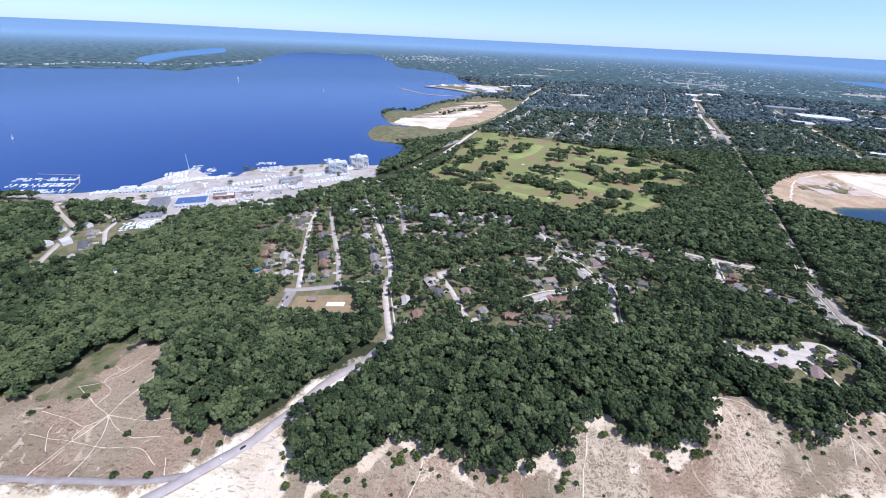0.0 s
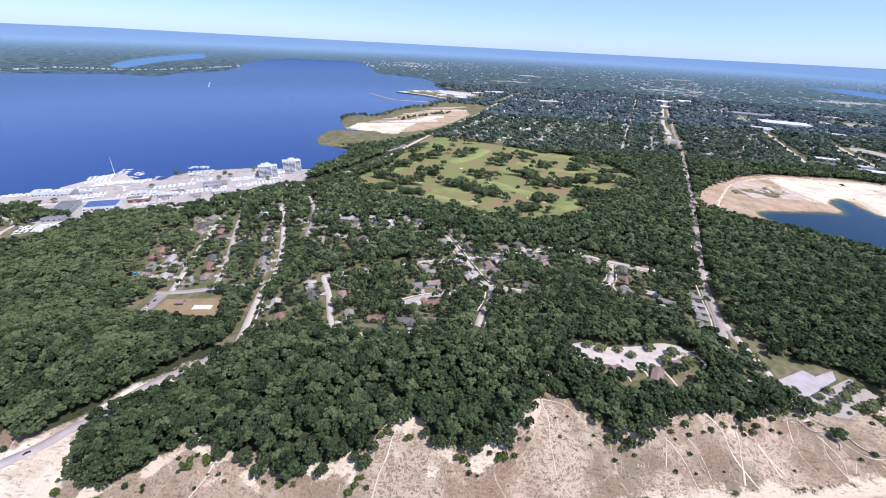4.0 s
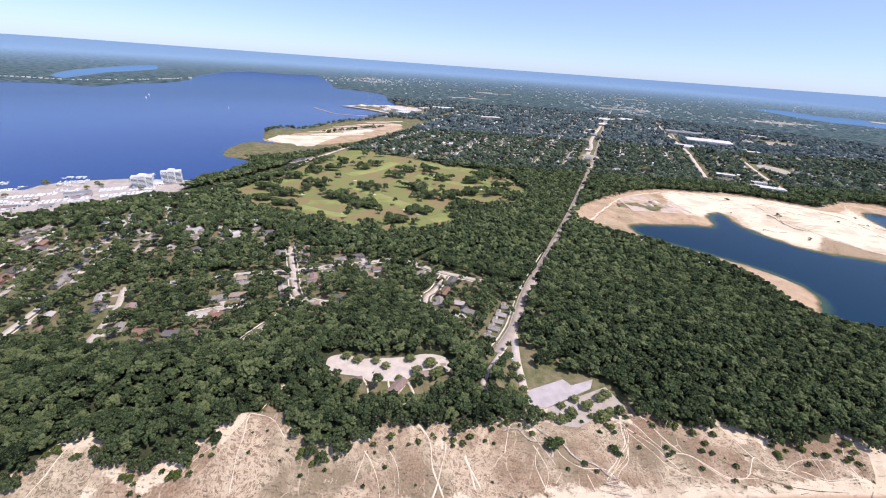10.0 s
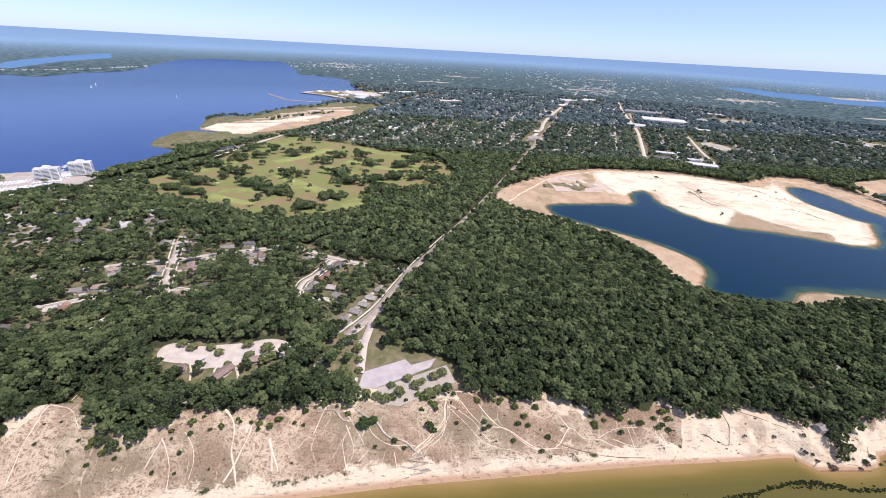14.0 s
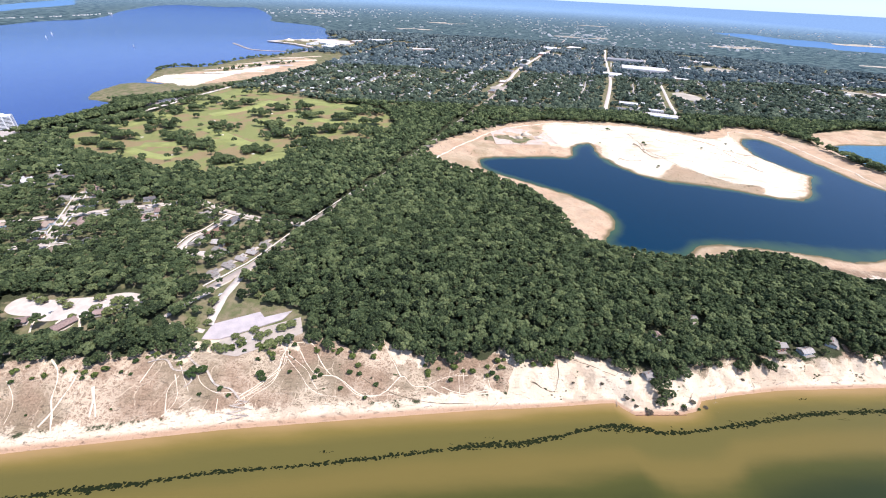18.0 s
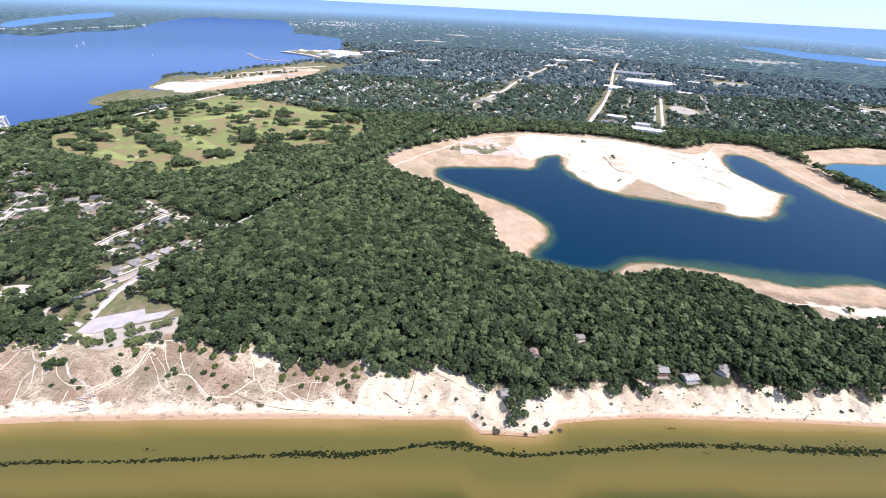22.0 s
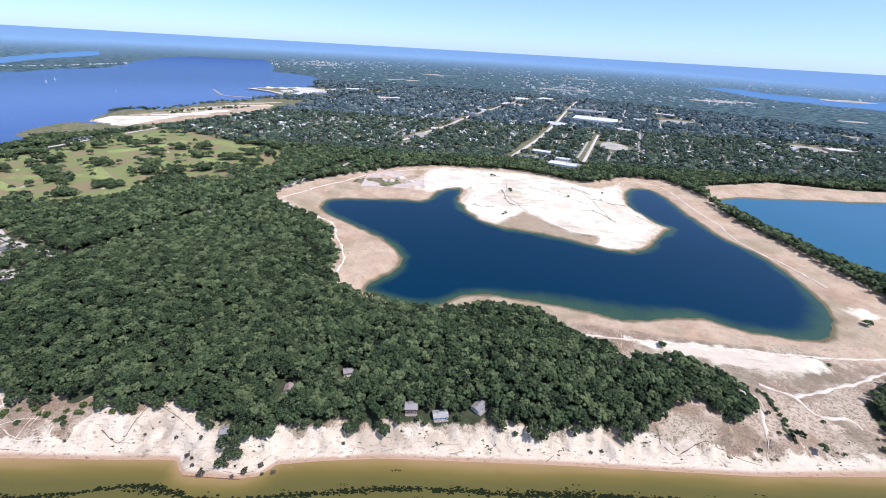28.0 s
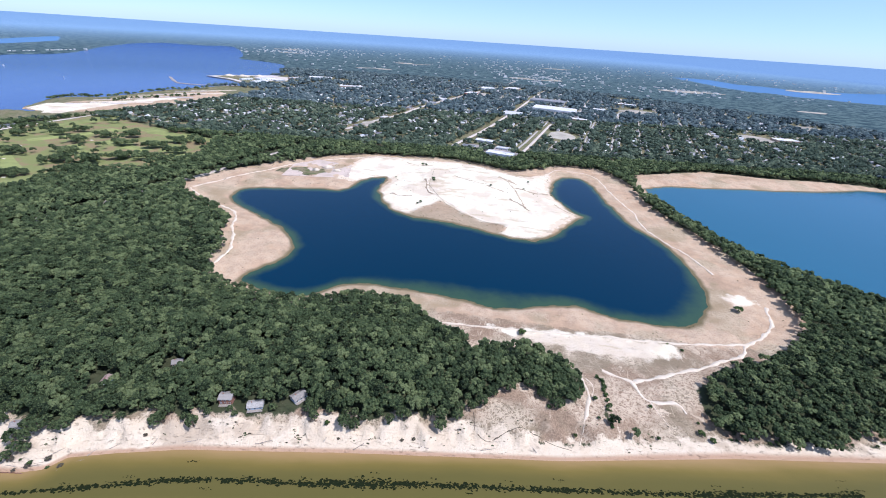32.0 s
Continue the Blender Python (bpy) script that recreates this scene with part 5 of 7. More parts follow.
woods("golf_trees", rest[:, 0], rest[:, 1], rest[:, 2], rest[:, 3], np.clip(RNG.normal(0.5, 0.2, len(rest)), 0, 1), NEAR, "scattered dark green trees on the golf course")
SHRUBS = [tree(18, 0.75, "rounded dark green juniper shrub on the dune", "shrubs on the dunes", M_SHRUB, TR, "shrub", "shrub") for _ in range(4)]
ss = []
sr = random.Random(5)
while len(ss) < 100:
    x = sr.uniform(-340, 1720)
    e = float(wood_edge(x, shore_y(x) + 60))
    s0 = float(shore_y(x))
    u = sr.random() ** 0.6
    y = s0 + 16 + (e - s0 - 14) * u
    if 600 < x < 1330 and sr.random() < 0.85:
        continue
    if float(road_gap(np.array([x]), np.array([y]))[0]) < 3 or float(sdf(np.array([x]), np.array([y]), WHITE)[0]) > -3:
        continue
    d_ = sr.uniform(2.2, 5.0) if u < 0.8 else sr.uniform(3.5, 6.5)
    ss.append((x, y, d_, d_ * sr.uniform(0.75, 1.05)))
for x, y in ((-185, 283), (-173, 274), (-218, 252), (-195, 254), (-292, 312), (-321, 293), (-233, 283)):
    ss.append((x, y, 6.5, 5.5))
for k in range(6):
    ss.append((882 + k * 12 + sr.uniform(-2, 2), 351 + sr.uniform(-2, 8), sr.uniform(2.5, 5), sr.uniform(2, 4)))
for x, y, d_ in ((1201, 1083, 11), (1203, 1075, 8), (1182, 953, 8), (1176, 947, 6), (1165, 1226, 12), (1173, 1230, 9), (1335, 1065, 8), (1290, 1250, 9), (1430, 1122, 8), (1109, 1112, 5), (1412, 1068, 6), (1475, 1060, 5), (880, 1240, 14), (870, 1235, 10), (1340, 552, 11), (1648, 632, 14), (1527, 540, 5), (1452, 450, 5), (1490, 425, 8), (1497, 418, 7), (493, 367, 14), (500, 371, 10), (520, 357, 6), (549, 372, 9)):
    ss.append((x, y, d_, d_ * 0.8))
for p, q, n_ in (((1409, 486), (1412, 470), 6), ((1412, 470), (1409, 450), 7), ((1409, 450), (1405, 418), 11), ((440, 395), (480, 410), 6)):
    for k in range(n_):
        u = (k + sr.random()) / n_
        d_ = sr.uniform(3.0, 6.0)
        ss.append((p[0] + (q[0] - p[0]) * u + sr.uniform(-2, 2), p[1] + (q[1] - p[1]) * u, d_, d_ * 0.8))
for i, (x, y) in enumerate([(553, 368), (598, 378), (602, 374), (622, 362), (645, 353), (628, 376), (653, 366), (637, 375), (597, 371), (680, 418), (758, 377), (762, 373), (720, 372), (555, 388)]):
    ss.append((x, y, 6.5 - 0.4 * (i % 5), 5.5 - 0.4 * (i % 4)))
grow(SHRUBS, ss)
# light green leaves, with sun on the bushes painted into the colour
M_THICKET = leaf_material("thicket leaves with painted sunlight", (0.03, 0.042, 0.012), (0.11, 0.14, 0.036), (0.2, 0.22, 0.065))
THICKET = [tree(22, 0.8, "light green bush at the foot of the dune woods", "bushes along the wood edge", M_THICKET, TR, "shrub", "shrub") for _ in range(4)]
bushes = []
while len(bushes) < 110:
    x = sr.uniform(-160, 820)
    e = float(wood_edge(np.array(x), np.array(float(shore_y(x)) + 70)))
    y = e + sr.uniform(-8, 3) - 3
    if y < float(shore_y(x)) + 14 or float(road_gap(np.array([x]), np.array([y]))[0]) < 8 or wave(x, y, 16, 6.3) > 0.3:
        continue
    d_ = sr.uniform(3.5, 8.0)
    bushes.append((x, y, d_, d_ * sr.uniform(0.7, 1.0)))
grow(THICKET, bushes)
M_SCRUB = leaf_material("grey dry scrub", (0.09, 0.07, 0.055), (0.15, 0.115, 0.085), (0.13, 0.13, 0.07))
SCRUB = [tree(20, 0.7, "grey-brown half-dry scrub bush on the slumped sand", "dry bushes on the bluff", M_SCRUB, TR, "shrub", "shrub") for _ in range(2)]
grow(SCRUB, [(895, 346.5, 7, 5), (912, 354, 6, 4.5), (928, 351, 6, 4), (939, 357, 6, 4), (907, 368, 6, 5), (878, 358, 5, 4), (885, 352, 4, 3), (920, 347, 4, 2.5), (950, 354, 5, 3), (1010, 392, 5, 4), (1000, 382, 4, 3), (1215, 396, 4, 3), (1225, 398, 4, 3), (1160, 393, 3, 2.5), (860, 372, 4, 3), (833, 372, 3, 2.5)])
HARBOUR_TREES = [(x, y, 13, 13) for x, y in [(-507, 981), (-477, 956), (-392, 986), (-371, 971), (-339, 1019), (-321, 1002), (-385, 949), (-586, 760), (-481, 869), (-283, 970)]]
M_PARK = leaf_material("light park leaves", (0.075, 0.09, 0.034), (0.17, 0.19, 0.068), (0.27, 0.28, 0.11))
PARK = [tree(34, 0.85, "light green park tree beside the car park", "trees in the picnic park", M_PARK, TR) for _ in range(3)]
grow(PARK, [(x, y, s * 1.45, h_ * 1.25) for x, y, s, h_ in [(312, 442, 9, 8), (341, 436, 8, 7), (364, 449, 9, 8), (372, 431, 10, 9), (395, 433, 10, 9), (356, 421, 6, 6), (520, 405, 8, 7), (541, 418, 7, 6), (552, 425, 9, 7), (470, 415, 10, 8), (465, 425, 9, 7), (478, 428, 7, 6), (513, 470, 7, 7), (520, 478, 6, 6), (508, 395, 9, 7), (548, 402, 11, 8), (556, 407, 9, 8), (500, 398, 8, 6), (530, 505, 8, 8), (490, 400, 7, 6), (375, 395, 8, 9), (300, 447, 9, 8), (330, 443, 8, 7), (385, 444, 11, 9), (390, 425, 11, 10), (345, 400, 9, 8), (362, 398, 9, 8), (535, 412, 9, 8), (527, 421, 8, 7), (560, 430, 9, 8), (512, 412, 7, 6), (477, 440, 7, 8), (473, 455, 9, 10), (486, 500, 8, 9)]] + HARBOUR_TREES)

# ---- picnic park, car parks ----
M_BROWNROOF = ROOFS[1]


def shelter(length, depth, label):
    s = thing("picnic_shelter", label, "shelter", "park shelters")
    a, d = length / 2, depth / 2
    part("floor", box(-a, a, -d, d, -1.0, 0.15), M_CONCRETE, s)
    for i in range(4):
        for y in (-d + 0.4, d - 0.4):
            x = -a + 0.5 + i * (length - 1) / 3
            part("post", box(x - 0.12, x + 0.12, y - 0.12, y + 0.12, 0.154, 2.8), M_WOOD, s)
    part("roof", gable(-a, a, -d, d, 2.8, 1.9, 0.8, 0.2), M_BROWNROOF, s)
    return s


place(shelter(20, 9, "long brown-roofed open picnic shelter on a concrete floor"), 356, 410, 62, 0.5)
place(shelter(9, 7, "small brown-roofed picnic shelter beside the car park"), 381, 425, 20, 0.5)
place(shelter(9, 8, "small brown-roofed park building among shrubs"), 318, 411, 20, 0.5)


CARS = [(0.5, 0.5, 0.5, "silver"), (0.03, 0.03, 0.035, "black"), (0.75, 0.75, 0.74, "white"), (0.35, 0.05, 0.04, "red"), (0.06, 0.1, 0.22, "blue")]
M_TYRE = worn("tyre rubber", (0.03, 0.03, 0.03), 0.9)


def car(r, g_, b, word):
    m = worn(word + " car paint", (r, g_, b), 0.25, 0.5, 0.1, 0.5)
    c = thing("car", f"{word} parked car with dark windows", "car", "parked cars")
    bm = box(-2.25, 2.25, -0.9, 0.9, 0.35, 0.95, None, 0.14)
    part("body", bm, m, c)
    bm = bmesh.new()
    lo, hi = [(-1.5, -0.82), (1.1, -0.82), (1.1, 0.82), (-1.5, 0.82)], [(-1.1, -0.66), (0.45, -0.66), (0.45, 0.66), (-1.1, 0.66)]
    a = [bm.verts.new((*p, 0.954)) for p in lo]
    t = [bm.verts.new((*p, 1.45)) for p in hi]
    for i in range(4):
        bm.faces.new((a[i], a[(i + 1) % 4], t[(i + 1) % 4], t[i]))
    bm.faces.new(t)
    cab = part("cabin", bm, M_GLASS, c, "dark windows")
    part("roof", box(-1.1, 0.45, -0.66, 0.66, 1.454, 1.5), m, cab)
    for x in (-1.4, 1.4):
        for y in (-0.78, 0.78):
            part("wheel", rod((x, y - 0.12, 0.33), (x, y + 0.12, 0.33), 0.33, 10), M_TYRE, c)
    for y in (-0.6, 0.6):
        part("headlight", box(2.22, 2.28, y - 0.18, y + 0.18, 0.66, 0.8), M_WHITE, c)
    return c


FLEET = [car(*c) for c in CARS]
used_car = set()
car_spots = [(513, 399, 110), (518, 402, 110), (522, 404, 110), (497, 402, 30), (560, 438, 25), (330, 428, 80), (-141.5, 281, 52), (-152, 271, 50), (-163, 261, 44), (-70, 392, 60), (40, 466, 4), (100, 468, 8), (472, 470, 70), (60, 610, 30), (160, 647, 25), (430, 700, -20), (395, 622, 100), (-196, 470, 90), (-199, 478, 90), (-197, 486, 90), (195, 640, 100), (-83, 540, 100), (-95, 610, 95), (-150, 590, 95), (-200, 600, 95), (380, 580, 60), (260, 690, 15), (-120, 512, 5)]
for i, (x, y, t_) in enumerate(car_spots):
    k = FLEET[i % 5]
    lift = 0.45 if i > 5 else 0.5
    if i < 5:
        k.matrix_basis = spot(x, y, t_, lift)
    else:
        copy_thing(k, spot(x, y, t_, lift))

M_GOLD = leaf_material("golden leaves", (0.2, 0.16, 0.03), (0.38, 0.29, 0.04), (0.5, 0.38, 0.06))
gold = tree(18, 0.7, "golden yellow shrub at the edge of the car park", "", M_GOLD, TR, "shrub", "shrub")
gold.matrix_basis = sized(gold, 285, 422, 7, 5, 0)
copper = [tree(26, 0.9, "dark copper-leaved garden tree beside a house", "copper trees", leaf_material("copper leaves", (0.03, 0.012, 0.012), (0.06, 0.022, 0.02), (0.09, 0.035, 0.03)), TR)]
grow(copper, [(98, 478, 9, 9), (-49, 437, 7, 7), (385, 648, 8, 9)])


# ---- beach: boardwalk, stairs, fences, drift logs, water weed ----
M_BOARD = worn("sun-bleached boards", (0.52, 0.43, 0.34), 0.9, 0.8)


def boardwalk(pts, width, label, name="boardwalk"):
    """A timber walk on posts that follows the dune."""
    w = thing(name, label, "boardwalk", "timber walks on the dune")
    c = curve_points(pts, 3.0) if name == "boardwalk" else np.concatenate([curve_points(pts[k:k + 2], 4.0)[:-1] for k in range(len(pts) - 1)] + [np.array(pts[-1:], float)])
    t = np.gradient(c, axis=0)
    t /= np.linalg.norm(t, axis=1, keepdims=True)
    s = np.stack([-t[:, 1], t[:, 0]], 1)
    z = land(c[:, 0], c[:, 1]) + 0.6
    for i in range(len(c) - 1):
        bm = bmesh.new()
        q = [(*(c[j] + s[j] * k * width / 2), z[j] + dz) for dz in (0, 0.12) for j, k in ((i, -1), (i, 1), (i + 1, 1), (i + 1, -1))]
        v = [bm.verts.new(p) for p in q]
        for f_ in ((3, 2, 1, 0), (4, 5, 6, 7), (0, 1, 5, 4), (1, 2, 6, 5), (2, 3, 7, 6), (3, 0, 4, 7)):
            bm.faces.new([v[k] for k in f_])
        part("deck", bm, M_BOARD, w)
        for k in (-1, 1):
            p = c[i] + s[i] * k * (width / 2 + 0.09)
            part("post", rod((p[0], p[1], z[i] - 1.4), (p[0], p[1], z[i] + 1.05), 0.08, 5), M_BOARD, w)
            p2 = c[i + 1] + s[i + 1] * k * (width / 2 + 0.09)
            part("rail", rod((p[0], p[1], z[i] + 0.95), (p2[0], p2[1], z[i + 1] + 0.95), 0.06, 4), M_BOARD, w)
    return w


boardwalk([(440, 404), (456, 403), (474, 391), (487, 380), (499, 373)], 1.5, "silvered timber boardwalk with rails across the dune top")
boardwalk([(452, 375), (465, 379), (475, 371), (488, 371)], 1.4, "short timber boardwalk to an overlook")
boardwalk([(488, 372), (494, 362), (490, 356)], 1.3, "short timber boardwalk on the dune")
boardwalk([(503, 372), (514, 361), (529, 357), (539, 349)], 1.5, "silvered timber boardwalk with rails down the dune")
boardwalk([(539, 348), (547, 347), (533, 343), (549, 341), (533, 336), (551, 335), (536, 331)], 1.2, "zigzag timber beach steps with rails", "beach_stairs")
boardwalk([(285, 384), (300, 378), (312, 372), (330, 370), (345, 372)], 2.0, "timber overlook walk at the top of the dune")
PIT_TRACKS = [
    ([(1223, 565), (1298, 559), (1438, 558), (1527, 553), (1619, 562)], 4.0),
    ([(1699, 648), (1670, 597), (1617, 560), (1596, 539), (1526, 509), (1457, 484), (1445, 483), (1419, 496)], 5.0),
    ([(1445, 483), (1454, 458), (1481, 456), (1487, 446)], 4.0),
    ([(1389, 480), (1392, 456), (1380, 426), (1376, 402)], 4.0),
    ([(1454, 458), (1462, 430), (1466, 405)], 1.6),
    ([(910, 631), (907, 710), (870, 790), (845, 846), (760, 900), (700, 950)], 5.0),
    ([(700, 960), (780, 1080), (860, 1180), (1000, 1265), (1150, 1280)], 6.0),
    ([(1187, 1091), (1195, 1023), (1238, 962), (1277, 917), (1312, 884), (1358, 876)], 5.0),
]
NORTH_TRAILS = [
    ([(538, 351), (550, 364), (561, 380), (562, 389), (565, 405)], 2.2),
    ([(576, 399), (594, 378), (617, 373), (637, 357), (669, 359)], 2.0),
    ([(431, 316), (428, 330), (420, 352)], 3.0),
    ([(485, 334), (478, 352), (481, 366)], 2.0),
    ([(536, 346), (560, 370), (564, 402)], 1.6),
    ([(110, 272), (113, 292), (118, 315), (122, 330)], 2.5),
]
SOUTH_TRAILS = [
    ([(-20, 250), (-12, 270), (-8, 288)], 3.0),
    ([(330, 300), (335, 325), (340, 345)], 2.0),
    ([(395, 320), (400, 340), (402, 358)], 3.2),
]
M_TRAIL = worn("trodden pale sand", (0.7, 0.565, 0.41), 0.95, 0.3, 0.15)
M_SCAR = worn("weathered brown sand crust", (0.43, 0.315, 0.2), 0.95, 0.2, 0.3)
for p, w in (([(1353, 1238), (1382, 1209), (1414, 1171), (1453, 1176)], 3.0), ([(1363, 1156), (1388, 1075), (1401, 960)], 2.6), ([(1395, 1075), (1430, 1055), (1470, 1062)], 5.0), ([(1372, 1000), (1392, 975), (1408, 945)], 4.0), ([(1360, 1145), (1385, 1120), (1400, 1100)], 6.0), ([(1120, 1240), (1150, 1222), (1190, 1232)], 4.0), ([(1325, 1066), (1350, 1052), (1362, 1040)], 4.0), ([(1115, 1002), (1134, 988), (1160, 990)], 3.2), ([(1185, 1090), (1190, 1040), (1202, 1000)], 4.5), ([(1210, 1180), (1260, 1200), (1310, 1185)], 2.4), ([(1470, 1000), (1492, 960), (1510, 948)], 3.0), ([(1250, 1120), (1290, 1085), (1320, 1080)], 2.0)):
    strip("sand_scar", p, w, M_SCAR, 0.1, "ragged brown crust on pale quarry sand", "scar", step=3.5, wander=0.35 * w)
DUNE_PATHS_WEST = [
    ([(-276, 245), (-276, 256), (-270, 274), (-261, 297), (-259, 317), (-254, 338), (-254, 346)], 2.2),
    ([(-248, 248), (-248, 266), (-255, 287), (-261, 297), (-278, 306), (-309, 322)], 1.5),
    ([(-316, 296), (-284, 290), (-270, 287), (-261, 297)], 1.1),
    ([(-270, 287), (-270, 274), (-241, 272), (-217, 273), (-196, 262)], 1.1),
    ([(-261, 297), (-247, 288), (-229, 282), (-208, 285)], 1.2),
    ([(-181, 250), (-193, 269)], 1.5),
    ([(-151, 271), (-158, 284), (-160, 295)], 1.6),
    ([(-254, 346), (-256, 358), (-260, 372)], 3.2),
    ([(-278, 306), (-277, 320), (-293, 333), (-280, 355)], 1.1),
    ([(-261, 297), (-233, 297), (-209, 302)], 1.0),
    ([(-306, 276), (-286, 274), (-266, 274)], 1.0),
    ([(-309, 322), (-287, 334), (-271, 374)], 1.1),
]
DUNE_PATHS_MIDDLE = [
    ([(-282, 265), (-294, 280), (-295, 288)], 1.0),
    ([(453, 358), (459, 381), (471, 383), (484, 368), (494, 353)], 1.6),
    ([(491, 377), (502, 361), (518, 355), (539, 354), (545, 344)], 1.6),
    ([(558, 397), (566, 398), (566, 383), (553, 365), (537, 346)], 1.4),
    ([(568, 393), (588, 379), (602, 361)], 1.4),
    ([(247, 310), (244, 328), (242, 347), (240, 364), (245, 383)], 2.2),
    ([(240, 364), (257, 362), (275, 348)], 1.4),
    ([(197, 318), (213, 325), (227, 338), (234, 346), (240, 364)], 1.4),
]
PIT_PATHS = [
    ([(1414, 1178), (1480, 1186), (1523, 1256), (1587, 1256), (1624, 1221), (1625, 1119), (1631, 1036), (1636, 983), (1628, 920), (1640, 859), (1662, 796), (1668, 730)], 4.0),
    ([(1395, 478), (1399, 464), (1383, 432), (1372, 404)], 2.2),
    ([(729, 356), (741, 354), (728, 377), (735, 384)], 1.3),
    ([(711, 367), (724, 362), (738, 356), (753, 360), (754, 372)], 1.4),
]
BLUFF_PATHS = [
    ([(557, 406), (565, 392), (562, 368), (549, 354), (543, 346)], 1.6),
    ([(569, 407), (586, 407), (606, 380), (627, 366), (645, 356), (662, 361), (675, 376), (685, 368), (699, 368), (719, 359), (732, 352), (752, 356), (766, 363)], 2.0),
    ([(675, 376), (661, 400), (655, 409)], 1.6),
    ([(699, 368), (715, 376), (736, 378)], 1.4),
    ([(731, 386), (732, 367), (732, 354)], 1.4),
    ([(744, 354), (750, 371), (763, 390), (770, 396)], 1.6),
    ([(565, 392), (580, 378), (600, 359), (620, 354)], 1.4),
]
LOWER_PATHS = [
    ([(378, 367), (388, 359), (395, 338), (406, 316), (411, 308)], 3.0),
    ([(338, 344), (349, 332), (357, 313), (357, 305)], 1.6),
    ([(354, 349), (365, 338), (369, 321), (376, 303)], 1.3),
    ([(418, 351), (432, 330), (440, 311), (442, 304)], 4.0),
    ([(477, 367), (487, 349), (483, 332), (476, 315), (468, 311)], 1.8),
    ([(499, 349), (492, 340), (512, 331), (516, 325)], 1.1),
    ([(520, 349), (524, 334), (531, 326)], 1.2),
    ([(531, 346), (534, 331)], 1.4),
]
def above_beach(p):
    return [q for q in p if q[1] > float(shore_y(q[0])) + 11]


for p, w in BLUFF_PATHS + LOWER_PATHS + PIT_TRACKS + NORTH_TRAILS + SOUTH_TRAILS + DUNE_PATHS_WEST + DUNE_PATHS_MIDDLE + PIT_PATHS:
    if len(above_beach(p)) < 2:
        continue
    strip("sand_track", above_beach(p), w * (0.75 if w >= 4 and p[0][0] > 680 else 0.36), M_TRAIL, 0.12, "trodden pale sand track", "track", step=3.0, wander=0.3 + 0.12 * w)


def log(length, rng):
    """A drift log with broken branches."""
    t = thing("drift_log", "bleached fallen tree trunk with broken branches", "log", "drift logs on the beach")
    part("trunk", rod((-length / 2, 0, 0.15), (length / 2, 0.3, 0.4), 0.3, 7, None, 0.14), M_WOOD, t)
    for k in range(4):
        x = rng.uniform(0, length / 2)
        part("branch", rod((x, 0.1, 0.3), (x + rng.uniform(0.8, 2), rng.uniform(-2.2, 2.2), rng.uniform(0.2, 1.6)), 0.1, 5, None, 0.03), M_WOOD, t)
    return t


LR = np.random.default_rng(3)
LOGS = [log(9, LR), log(13, LR), log(7, LR)]
lr = random.Random(2)
log_spots = [(960, 358, 25), (952, 352, -20), (966, 366, 60), (948, 349, 5), (885, 351, 30), (900, 350, 10), (870, 357, 70), (1040, 382, 15), (1095, 384, -5), (1100, 386, 20), (1180, 389, 40), (1235, 391, -20), (1010, 380, 80), (1290, 394, 10), (980, 372, 40), (915, 350, -8), (930, 351, 12), (700, 348, 10), (760, 352, 40), (940, 362, 50), (1150, 392, 70), (1330, 398, 120)]
for i, (x, y, t_) in enumerate(log_spots):
    m = spot(x, y, t_, 0.1)
    if i < 3:
        LOGS[i].matrix_basis = m
    else:
        copy_thing(LOGS[i % 3], m)
wall_ = thing("seawall", "low rusted seawall of sheet piles at the foot of the bluff", "seawall")
for k in range(23):
    x = 882 + k * 2.0
    y = 344.2 + 0.05 * k + (0.25 if k % 2 else 0)
    part("steel_sheet", box(x, x + 1.95, y, y + 0.4, -2, 0.6), M_DOOR, wall_)

# dark turf lips where the sod breaks off over bare sand
for p, w in (([(352, 432), (358, 424), (366, 416), (374, 402)], 2.2), ([(345, 424), (348, 410), (356, 398), (366, 396)], 1.8), ([(318, 424), (326, 412), (330, 402)], 1.6), ([(402, 452), (410, 444), (412, 432), (405, 424)], 2.6), ([(358, 424), (370, 428), (380, 424)], 1.8)):
    strip("park_path", p, w, M_TRAIL, 0.35, "pale winding path through the picnic park", "path", step=3.0)
M_TURF = worn("dark root-bound turf", (0.17, 0.13, 0.085), 0.95, 0.6, 0.3)
for p in ([(1277, 422), (1279, 407), (1290, 401), (1318, 411), (1336, 408), (1351, 402), (1364, 399)], [(793, 373), (813, 365), (819, 375), (824, 396), (846, 390), (873, 377)], [(640, 372), (660, 362), (700, 352), (740, 352)], [(1193, 1051), (1231, 962), (1283, 900), (1353, 859)], [(1198, 1168), (1193, 1051)]):
    strip("turf_lip", p, 0.4, M_TURF, 0.25, "dark ragged lip of turf above bare sand", "turf", step=2.0, wander=0.15)
wr0 = np.random.default_rng(29)
# roots, twigs and low brush on the eroding bluff, one mesh
bx_ = wr0.uniform(560, 1480, 1500)
by_ = shore_y(bx_) + 6 + wr0.uniform(0, 1, 1500) ** 0.8 * (wood_edge(bx_, shore_y(bx_) + 30) - shore_y(bx_) - 4)
keep_ = (blotch(bx_, by_, 9, 5.0) > 0.55) & (np.hypot(bx_ - 899, by_ - 374) > 9)
bx_, by_ = bx_[keep_], by_[keep_]
br_ = wr0.uniform(0.25, 0.95, len(bx_))
V = ICO_V[None] * wr0.uniform(0.4, 1.5, (len(bx_), 12, 1)) * br_[:, None, None] * np.array([1.5, 0.9, 0.55])
V[:, :, 0] += bx_[:, None]
V[:, :, 1] += by_[:, None]
V[:, :, 2] += land(bx_, by_)[:, None] + 0.1
